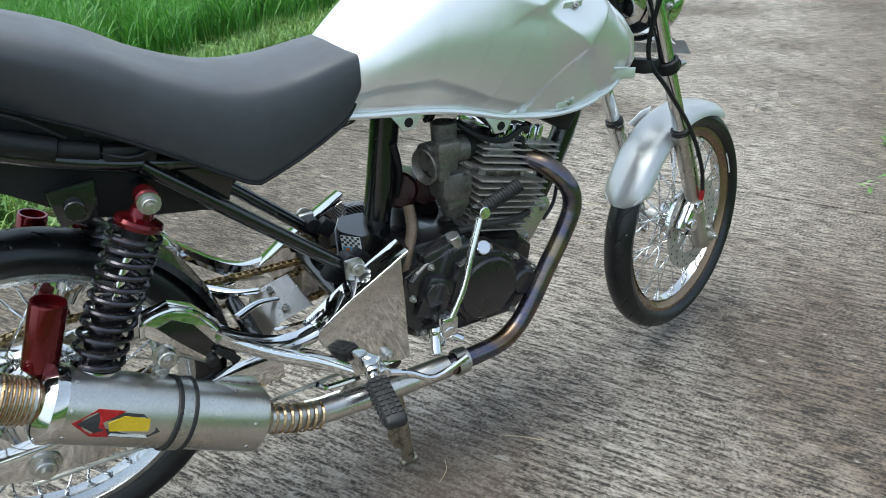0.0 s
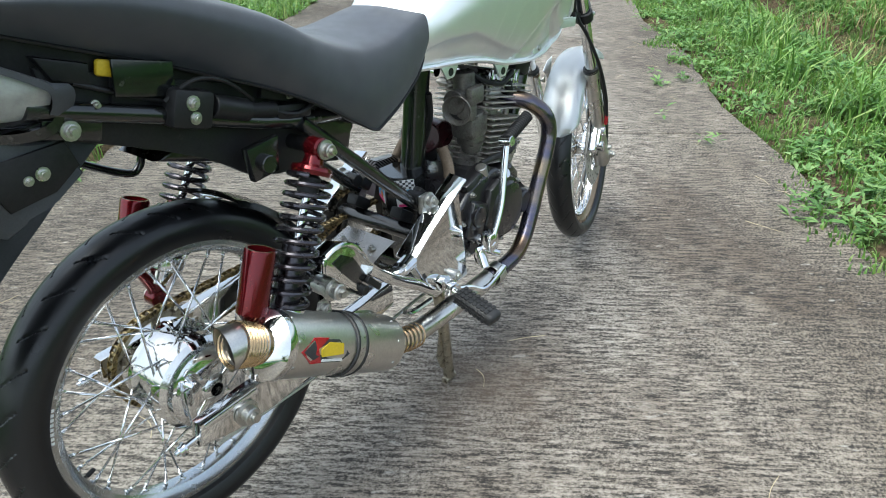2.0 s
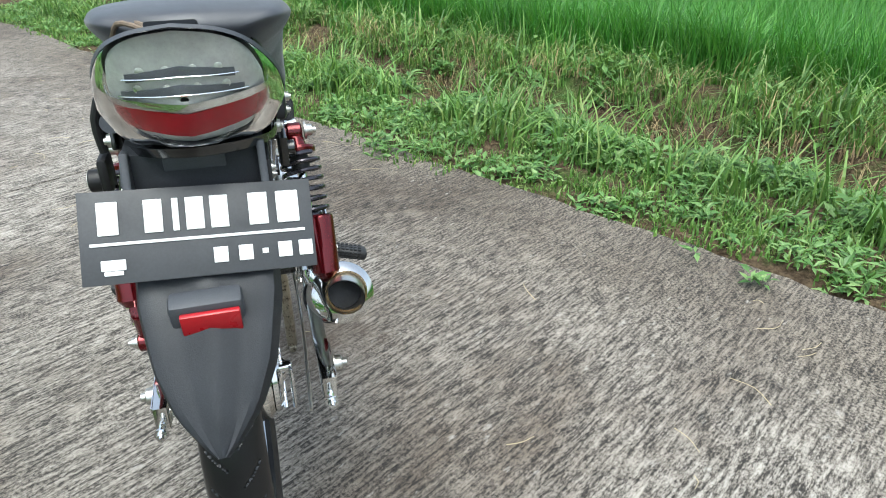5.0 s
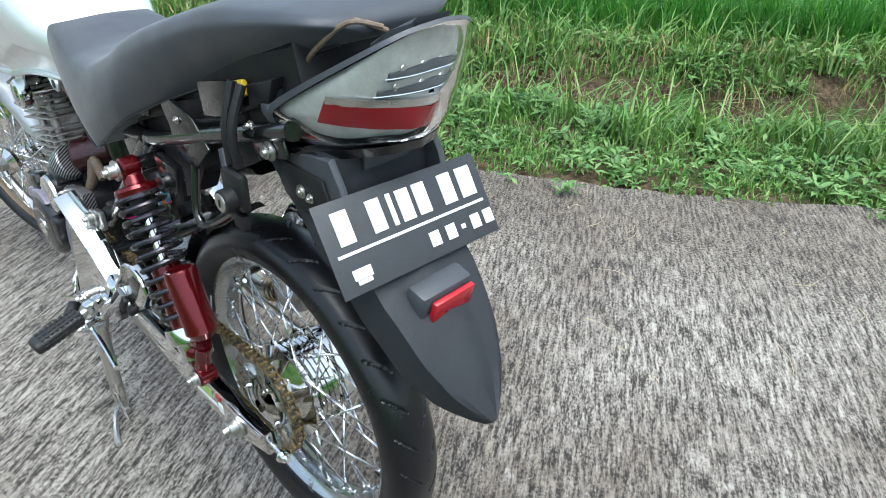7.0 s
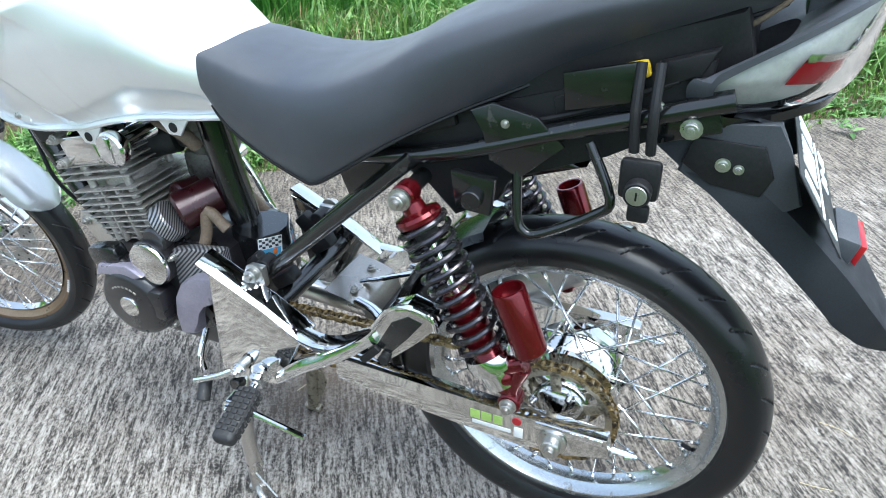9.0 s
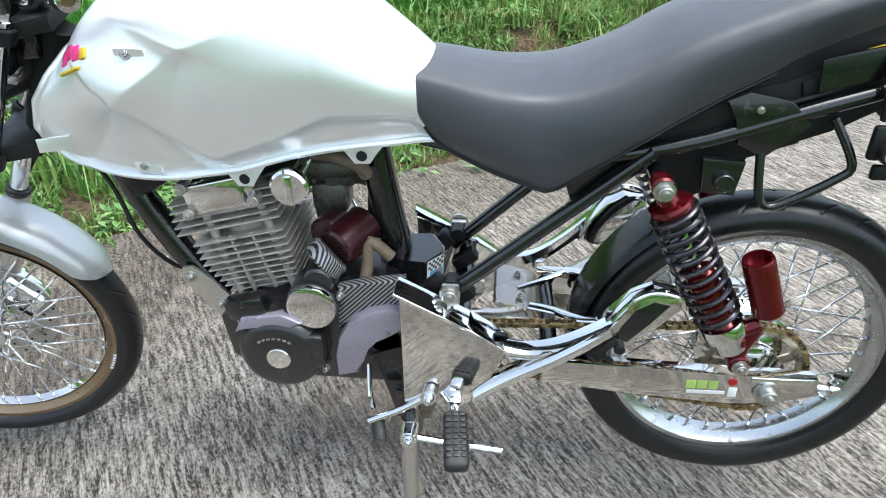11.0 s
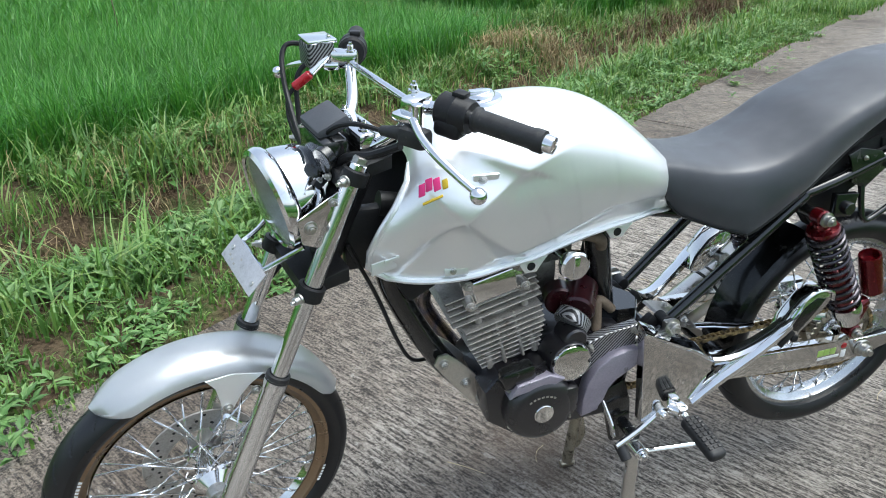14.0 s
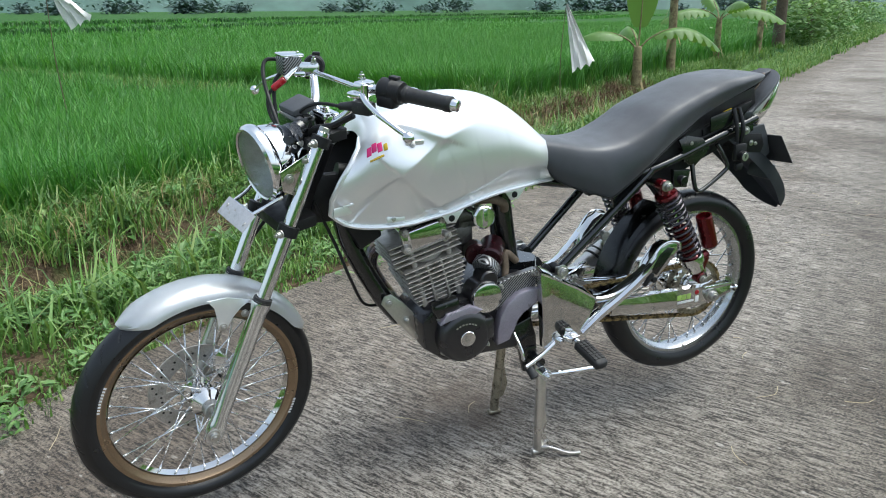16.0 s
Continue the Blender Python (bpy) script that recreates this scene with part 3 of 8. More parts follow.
def rim_marks(wheel, name, r, half, where, material):
    """Lettering on the rim's flank, as plain bars."""
    bm = bmesh.new()
    for a0, n, side in where:
        for i in range(n):
            a = a0 + i * 0.032
            p = V(r * math.cos(a), side * half, r * math.sin(a))
            t = V(-math.sin(a), 0, math.cos(a))
            block(bm, p, (0.0045, 0.0008, 0.006), 0, Matrix((t, V(0, 1, 0), V(math.cos(a), 0, math.sin(a)))).transposed())
    part("rim_mark", bm, material, wheel, split=True)


def front_wheel():
    global XF
    XF = STEER @ Matrix.Translation(AXLE)
    w = holder("wheel", bike, "front spoked wheel with a bronze rim")
    part("tyre", tyre_mesh(0.294, 0.037, True, 0.05), RUBBER, w, "slim black road tyre")
    part("rim", rim_mesh(0.2435, 0.026), BRONZE, w, "bronze painted rim with a bare inner face")
    bm = bmesh.new()
    lathe(bm, [(0.219, -0.012), (0.2183, 0), (0.219, 0.012), (0.22, 0.012), (0.22, -0.012), (0.219, -0.012)], (0, 0, 0), (0, 1, 0), 96)
    part("rim_band", bm, POLISHED, w, "polished inner band of the rim")
    spoke_set(w, XF, 0.2225, 0.034, 0.026)
    bm = bmesh.new()
    lathe(bm, [(0.012, -0.055), (0.03, -0.05), (0.038, -0.036), (0.04, -0.024), (0.026, -0.018), (0.022, 0), (0.026, 0.018), (0.04, 0.024), (0.038, 0.036), (0.026, 0.046), (0.012, 0.06)], (0, 0, 0), (0, 1, 0), 40)
    part("hub", bm, POLISHED, w, "polished alloy hub")
    bm = bmesh.new()
    lathe(bm, [(0.075, -0.0445), (0.118, -0.0445), (0.118, -0.0485), (0.075, -0.0485), (0.075, -0.0445)], (0, 0, 0), (0, 1, 0), 72)
    for i in range(5):
        a = 2 * math.pi * i / 5
        block(bm, (0.058 * math.cos(a), -0.046, 0.058 * math.sin(a)), (0.045, 0.004, 0.016), 0.001, Matrix.Rotation(-a, 3, "Y"))
    part("brake_disc", bm, ALLOY, w, "drilled steel brake disc")
    bm = bmesh.new()
    for i in range(40):
        a = 2 * math.pi * i / 40
        r = 0.088 + 0.011 * (i % 3)
        for y in (-0.0441, -0.0489):
            rod(bm, (r * math.cos(a), y - 0.0002, r * math.sin(a)), (r * math.cos(a), y + 0.0002, r * math.sin(a)), 0.0032, 8)
    part("disc_hole", bm, SATIN_BLACK, w, split=True)
    rim_marks(w, "rim_lettering", 0.244, 0.0268, [(0.25, 9, 1), (3.5, 6, 1), (0.3, 9, -1)], WHITE)
    XF = Matrix.Identity(4)


def rear_wheel():
    global XF
    XF = Matrix.Translation(REAR)
    w = holder("wheel", bike, "rear spoked wheel with a chrome rim")
    part("tyre", tyre_mesh(0.299, 0.045, True), RUBBER, w, "slim black road tyre with fine grooves")
    part("rim", rim_mesh(0.236, 0.03), RIM_STEEL, w, "chromed steel rim with dimples")
    bm = bmesh.new()
    for i in range(36):
        a = 2 * math.pi * (i + 0.5) / 36
        c, s = math.cos(a), math.sin(a)
        lathe(bm, [(0.006, 0), (0.0045, -0.003), (0, -0.004)], (0.2155 * c, 0, 0.2155 * s), (c, 0, s), 10)
    part("rim_dimple", bm, RIM_STEEL, w, split=True)
    spoke_set(w, XF, 0.213, 0.072, 0.03)
    bm = bmesh.new()
    lathe(bm, [(0.03, -0.062), (0.075, -0.058), (0.083, -0.05), (0.084, -0.03), (0.075, -0.026), *[(0.075 + 0.0035 * (k % 2), -0.022 + 0.0045 * k) for k in range(10)], (0.084, 0.024), (0.084, 0.034), (0.07, 0.04), (0.05, 0.052), (0.03, 0.056)], (0, 0, 0), (0, 1, 0), 56)
    part("hub", bm, POLISHED, w, "ribbed polished drum hub")
    bm = bmesh.new()
    lathe(bm, [(0.012, -0.085), (0.02, -0.083), (0.025, -0.078), (0.06, -0.075), (0.072, -0.068), (0.074, -0.06), (0.07, -0.058)], (0, 0, 0), (0, 1, 0), 56)
    for a in (0.5, 2.2, 3.9, 5.4):
        block(bm, (0.045 * math.cos(a), -0.076, 0.045 * math.sin(a)), (0.05, 0.008, 0.014), 0.003, Matrix.Rotation(-a, 3, "Y"))
    rod(bm, (-0.04, -0.07, 0.035), (-0.04, -0.095, 0.035), 0.01, 16)
    block(bm, (-0.055, -0.092, 0.0), (0.014, 0.007, 0.085), 0.003)
    part("brake_plate", bm, CHROME, w, "chromed drum brake plate with its lever")
    bm = bmesh.new()
    ring = []
    n = 36
    for i in range(n * 4):
        a = 2 * math.pi * i / (n * 4)
        r = 0.092 if i % 4 in (0, 1) else 0.084
        ring.append((r * math.cos(a), r * math.sin(a)))
    hole = [(0.073 * math.cos(2 * math.pi * i / (n * 4)), 0.073 * math.sin(2 * math.pi * i / (n * 4))) for i in range(n * 4)]
    sheet(bm, [[V(x, y, z) for x, z in r] for r, y in ((ring, 0.07), (ring, 0.075), (hole, 0.075), (hole, 0.07), (ring, 0.07))], True)
    for i in range(5):
        a = 2 * math.pi * i / 5 + 0.2
        block(bm, (0.05 * math.cos(a), 0.0725, 0.05 * math.sin(a)), (0.056, 0.005, 0.016), 0.001, Matrix.Rotation(-a, 3, "Y"))
    part("sprocket", bm, SPROCKET, w, "worn toothed steel rear sprocket with open arms")
    bm = bmesh.new()
    lathe(bm, [(0.03, 0.05), (0.046, 0.052), (0.048, 0.066), (0.046, 0.078), (0.026, 0.084), (0.012, 0.086)], (0, 0, 0), (0, 1, 0), 32)
    for i in range(4):
        a = 2 * math.pi * i / 4 + 0.4
        bolt(bm, (0.042 * math.cos(a), 0.076, 0.042 * math.sin(a)), (0, 1, 0), 0.006, 0.006)
    part("sprocket_carrier", bm, POLISHED, w, "polished sprocket carrier")
    bm = bmesh.new()
    rod(bm, (-0.2, 0.0, -0.075), (-0.185, 0.0, -0.07), 0.004, 10)
    part("valve", bm, SATIN_BLACK, w)
    rim_marks(w, "rim_lettering", 0.2375, 0.031, [(2.75, 8, -1), (-0.5, 7, -1), (0.2, 5, 1)], WHITE)
    XF = Matrix.Identity(4)


def drive_chain():
    """Rollers and side plates along both runs and round the sprockets."""
    y = REAR.y + 0.0725
    c1, r1, c2, r2 = V(0, 0, REAR.z), 0.089, V(0.632, 0, 0.43), 0.034
    d = (c2 - c1).normalized()
    n = V(-d.z, 0, d.x)
    path = []
    for i in range(15):
        a = math.pi * i / 14
        path.append(c2 + r2 * (math.cos(a) * n + math.sin(a) * d))
    for i in range(25):
        a = math.pi * i / 24
        path.append(c1 + r1 * (-math.cos(a) * n - math.sin(a) * d))
    path.append(path[0])
    pts, left, step = [path[0]], 0.0127, 0.0127
    for a, b in zip(path, path[1:]):
        e = (b - a).length
        pos = left
        while pos <= e:
            pts.append(a.lerp(b, pos / e))
            pos += step
        left = pos - e
    bm = bmesh.new()
    for i, (a, b) in enumerate(zip(pts, pts[1:])):
        w = 0.0055 if i % 2 else 0.0075
        m = (a + b) / 2
        t = (b - a).normalized()
        rot = Matrix((t, V(0, 1, 0), t.cross(V(0, 1, 0)))).transposed()
        for s in (-1, 1):
            block(bm, (m.x, y + s * w, m.z), (0.0155, 0.0016, 0.0085), 0, rot)
        rod(bm, (a.x, y - 0.008, a.z), (a.x, y + 0.008, a.z), 0.0036, 8)
    part("drive_chain", bm, CHAIN, bike, "dirty gold drive chain", smooth=False)


def shock(s):
    """Coil spring round a red damper, with a side canister."""
    top, low = V(0.213, s * 0.14, 0.762), V(0.055, s * 0.157, 0.465)
    d = (low - top).normalized()
    length = (low - top).length
    body = holder("shock_absorber", bike, "red shock absorber with a dark coil spring and side canister")
    bm = bmesh.new()
    lathe(bm, [(0.0, 0.012), (0.015, 0.014), (0.017, 0.026), (0.031, 0.030), (0.033, 0.035), (0.031, 0.042), (0.0, 0.042)], top, d, 28)
    rod(bm, top + V(0, -0.014, 0), top + V(0, 0.014, 0), 0.0165, 24, bev=0.003)
    block(bm, top + d * 0.018, (0.022, 0.024, 0.026), 0.004, d.to_track_quat("Z", "Y").to_matrix())
    part("top_mount", bm, RED, body)
    bm = bmesh.new()
    rod(bm, top + d * 0.04, top + d * (length - 0.09), 0.007, 16)
    part("damper_rod", bm, CHROME, body)
    bm = bmesh.new()
    rod(bm, top + d * 0.15, top + d * (length - 0.05), 0.0225, 24, bev=0.004)
    part("damper_body", bm, RED if s > 0 else SPRING, body)
    bm = bmesh.new()
    rod(bm, top + d * 0.042, top + d * 0.075, 0.017, 20, bev=0.005)
    part("bump_rubber", bm, SOFT_RUBBER, body)
    bm = bmesh.new()
    lathe(bm, [(0.0, length - 0.085), (0.034, length - 0.085), (0.036, length - 0.075), (0.034, length - 0.06), (0.026, length - 0.055), (0.024, length - 0.03), (0.0, length - 0.03)], top, d, 28)
    part("spring_seat", bm, CHROME, body, "chromed lower spring seat")
    bm = bmesh.new()
    u = d.orthogonal().normalized()
    w = d.cross(u)
    pts, turns = [], 11
    for i in range(turns * 18 + 1):
        t = i / (turns * 18)
        h = 0.044 + (length - 0.133) * (t**1.12)
        a = 2 * math.pi * turns * t
        pts.append(top + d * h + 0.0335 * (math.cos(a) * u + math.sin(a) * w))
    sweep(bm, pts, 0.0044, 8)
    part("coil_spring", bm, SPRING, body)
    bm = bmesh.new()
    low_eye = low
    rod(bm, low_eye + V(0, -0.014, 0), low_eye + V(0, 0.014, 0), 0.017, 20, bev=0.002)
    foot = V(0.04, s * 0.157, 0.53)
    sweep(bm, [low_eye, low_eye + V(0.0, 0, 0.025), foot], 0.013, 12, 4)
    sweep(bm, [low_eye + V(0.005, 0, 0.02), top + d * (length - 0.045)], 0.016, 12)
    bmesh.ops.create_uvsphere(bm, u_segments=20, v_segments=12, radius=0.020, matrix=Matrix.Translation((0.068, s * 0.157, 0.507)))
    rod(bm, (0.088, s * 0.157, 0.512), (0.036, s * 0.157, 0.540), 0.014, 18, 0.013)
    part("lower_bracket", bm, RED, body)
    bm = bmesh.new()
    a, b = V(0.026, s * 0.158, 0.555), V(0.064, s * 0.158, 0.655)
    e = (b - a).normalized()
    lathe(bm, [(0, 0), (0.014, 0), (0.024, 0.012), (0.0235, 0.02), (0.0235, 0.106), (0.022, 0.110), (0.0185, 0.110), (0.018, 0.096), (0, 0.096)], a, e, 28)
    part("canister", bm, RED, body, "dark red oil canister open at the top")
    bm = bmesh.new()
    bolt(bm, top + V(0, s * 0.018, 0), (0, s, 0), 0.011, 0.011)
    bolt(bm, low + V(0, s * 0.015, 0), (0, s, 0), 0.009, 0.008)
    part("mount_bolt", bm, BOLTS, body, split=True)


def swingarm():
    """Chromed: a boxed pivot plate on either side, a low bar to the axle and a swept brace above it."""
    arm = holder("swingarm", bike, "mirror-chromed swingarm with boxed pivot plates and swept braces")
    for s in (1, -1):
        y0, y1 = (0.130, 0.156) if s > 0 else (-0.127, -0.152)
        bm = bmesh.new()
        slab(bm, [(0.596, 0.564), (0.592, 0.348), (0.480, 0.350), (0.448, 0.400), (0.417, 0.458), (0.485, 0.506)], y0, y1, 0.0025)
        for v in bm.verts:
            v.co.y -= s * 0.12 * (v.co.z - 0.43)
        part("pivot_plate", bm, POLISHED, arm, "mirror-polished boxed plate")
        bm = bmesh.new()
        for (xa, za), (xb, zb) in (((0.600, 0.570), (0.485, 0.508)), ((0.485, 0.508), (0.415, 0.462))):
            t = V(xb - xa, 0, zb - za)
            rot = Matrix((t.normalized(), V(0, 1, 0), t.normalized().cross(V(0, 1, 0)))).transposed()
            block(bm, ((xa + xb) / 2, (y0 + y1) / 2 - s * 0.006, (za + zb) / 2), (t.length + 0.003, abs(y1 - y0) + 0.016, 0.006), 0.001, rot @ Matrix.Rotation(radians(s * 12), 3, "X"))
        part("top_cap", bm, CHROME, arm)

        def brace(name, top, bot):
            """A rounded strip that bows outwards as it runs back; points are (x, z) with the outer width between."""
            b2, rows2 = bmesh.new(), []
            tp, bp = curve_points([V(x, w, z) for x, z, w in top], 5), curve_points([V(x, w, z) for x, z, w in bot], 5)
            for t2, q2 in zip(tp, bp):
                e = (t2 - q2) * 0.3
                e.y = 0
                yo, yi = s * t2.y, s * (t2.y - 0.03)
                rows2.append([V(t2.x, yi, t2.z), V(t2.x, yo - s * 0.010, t2.z), V(t2.x, yo - s * 0.003, t2.z - 0.002) - e * 0.3, V(t2.x, yo, t2.z) - e, V(q2.x, yo, q2.z) + e, V(q2.x, yo - s * 0.003, q2.z) + e * 0.3, V(q2.x, yo - s * 0.010, q2.z), V(q2.x, yi, q2.z)])
            sheet(b2, rows2, True, True)
            part(name, b2, CHROME, arm)

        brace("upper_brace", [(0.425, 0.470, 0.158), (0.385, 0.468, 0.163), (0.345, 0.484, 0.172), (0.30, 0.516, 0.182), (0.262, 0.552, 0.188), (0.235, 0.588, 0.182)],
              [(0.418, 0.446, 0.158), (0.385, 0.448, 0.163), (0.35, 0.462, 0.172), (0.308, 0.492, 0.182), (0.27, 0.530, 0.188), (0.246, 0.566, 0.182)])
        brace("lower_brace", [(0.474, 0.378, 0.172), (0.42, 0.424, 0.176), (0.36, 0.466, 0.181), (0.31, 0.506, 0.186), (0.268, 0.544, 0.188)],
              [(0.468, 0.356, 0.172), (0.41, 0.402, 0.176), (0.35, 0.445, 0.181), (0.30, 0.485, 0.186), (0.258, 0.522, 0.188)])
        # low bar
        bm = bmesh.new()
        yy = 0.136 if s > 0 else -0.134
        slab(bm, [(0.36, 0.440), (0.20, 0.433), (0.05, 0.426), (-0.02, 0.426), (-0.085, 0.424), (-0.092, 0.388), (-0.03, 0.372), (0.05, 0.365), (0.20, 0.376), (0.36, 0.392)], yy - 0.012, yy + 0.012, 0.003)
        part("low_bar", bm, POLISHED, arm, "polished flat arm to the axle")
        bm = bmesh.new()
        block(bm, (-0.03, yy + s * 0.013, 0.418), (0.10, 0.004, 0.010), 0.001)
        rod(bm, (-0.09, yy, 0.398), (-0.12, yy, 0.396), 0.005, 10)
        bolt(bm, (-0.112, yy, 0.396), (-1, 0, 0), 0.008, 0.008)
        part("chain_adjuster", bm, CHROME, arm)
        bm = bmesh.new()
        bolt(bm, (-0.008, yy + s * 0.013, 0.394), (0, s, 0), 0.015, 0.014)
        part("axle_nut", bm, BOLTS, arm)
        # hollow box tube at the rear of the two braces
        tube = [(0.280, 0.506), (0.270, 0.545), (0.236, 0.588), (0.205, 0.604), (0.168, 0.596), (0.160, 0.574), (0.196, 0.538), (0.232, 0.500), (0.256, 0.492)]
        bm = bmesh.new()
        slab(bm, tube, s * 0.140, s * 0.178, 0.006)
        part("brace_end", bm, POLISHED, arm, "mirror-polished box tube behind the braces")
        bm = bmesh.new()
        sweep(bm, [V(x, s * 0.179, z) for x, z in ((0.262, 0.550), (0.236, 0.589), (0.205, 0.605), (0.168, 0.597), (0.160, 0.575))], 0.004, 8, 4)
        part("edge_bead", bm, CHROME, arm)
        # Black plate in place of the shade in the tube's open side.
        bm = bmesh.new()
        slab(bm, [(0.258, 0.520), (0.230, 0.570), (0.203, 0.588), (0.180, 0.582), (0.205, 0.548), (0.236, 0.510)], s * 0.176, s * 0.1795, 0.001)
        part("tube_shade_plate", bm, GLOSS_BLACK, arm, "black plate standing in for the shade inside the box tube")
        bm = bmesh.new()
        rod(bm, (0.246, s * 0.150, 0.498), (0.246, s * 0.186, 0.498), 0.009, 14)
        block(bm, (0.268, s * 0.183, 0.502), (0.012, 0.008, 0.044), 0.002, Matrix.Rotation(radians(-42), 3, "Y"))
        part("tube_plug", bm, SATIN_BLACK, arm, "dark end plug", split=True)
        bm = bmesh.new()
        bolt(bm, (0.515, s * 0.118, 0.548), (0, s, 0), 0.012, 0.012)
        bolt(bm, (0.548, y1 + s * 0.001, 0.37), (0, s, 0), 0.010, 0.010)
        block(bm, (0.515, s * 0.110, 0.538), (0.03, 0.014, 0.04), 0.004)
        part("pivot_bolt", bm, BOLTS, arm, split=True)
    bm = bmesh.new()
    rod(bm, (0.50, -0.12, 0.47), (0.50, 0.11, 0.47), 0.018, 20)
    rod(bm, (0.345, -0.115, 0.412), (0.345, 0.105, 0.412), 0.016, 20)
    part("cross_member", bm, GLOSS_BLACK, arm, split=True)
    bm = bmesh.new()
    rows = []
    for x, z in ((0.445, 0.474), (0.44, 0.478), (0.395, 0.468), (0.37, 0.458), (0.362, 0.448), (0.357, 0.425), (0.355, 0.40)):
        rows.append([V(x, y, z) for y in (-0.088, -0.083, 0.034, 0.039)])
    sheet(bm, rows)
    bmesh.ops.solidify(bm, geom=bm.faces[:], thickness=0.003)
    part("guide_plate", bm, BRUSHED, arm, "bright folded guide plate")
    bm = bmesh.new()
    sweep(bm, [(0.38, 0.03, 0.466), (0.34, 0.045, 0.468), (0.30, 0.075, 0.475), (0.27, 0.088, 0.484)], 0.010, 12, 4, 0.5)
    sweep(bm, [(0.40, -0.02, 0.468), (0.36, -0.03, 0.478), (0.315, -0.06, 0.482)], 0.008, 10, 4, 0.5)
    part("plate_stay", bm, CHROME, arm, split=True)
    bm = bmesh.new()
    for x, y in ((0.40, -0.06), (0.395, 0.012)):
        bolt(bm, (x, y, 0.471), (0.1, 0, 1), 0.006, 0.005)
    part("plate_bolt", bm, BOLTS, arm, split=True)
    # print on the left arm, as plain shapes
    bm = bmesh.new()
    for x, w in ((0.114, 0.016), (0.096, 0.016), (0.078, 0.015)):
        block(bm, (x, 0.1485, 0.404), (w, 0.001, 0.017), 0.0004)
    part("arm_print", bm, LIME, arm, "lime printed marks", split=True)
    bm = bmesh.new()
    block(bm, (0.088, 0.1483, 0.388), (0.062, 0.0008, 0.007), 0.0003)
    block(bm, (0.045, 0.1483, 0.390), (0.014, 0.0008, 0.020), 0.004)
    part("arm_print_base", bm, WHITE, arm, split=True)
    bm = bmesh.new()
    rod(bm, (0.048, 0.1475, 0.412), (0.048, 0.1495, 0.412), 0.0075, 18)
    part("arm_print_dot", bm, RED_PLASTIC, arm)
    bm = bmesh.new()
    a0, a1 = radians(-12), radians(64)
    rows = []
    for i in range(22):
        a = a0 + (a1 - a0) * i / 21
        r = 0.309
        rows.append([REAR + V(r * math.cos(a) * k, w, r * math.sin(a) * k) for k, w in ((0.965, -0.05), (1.0, -0.042), (1.012, 0), (1.0, 0.042), (0.965, 0.05))])
    sheet(bm, rows)
    bmesh.ops.solidify(bm, geom=bm.faces[:], thickness=0.002)
    part("hugger", bm, GLOSS_BLACK, arm, "small black inner mudguard")


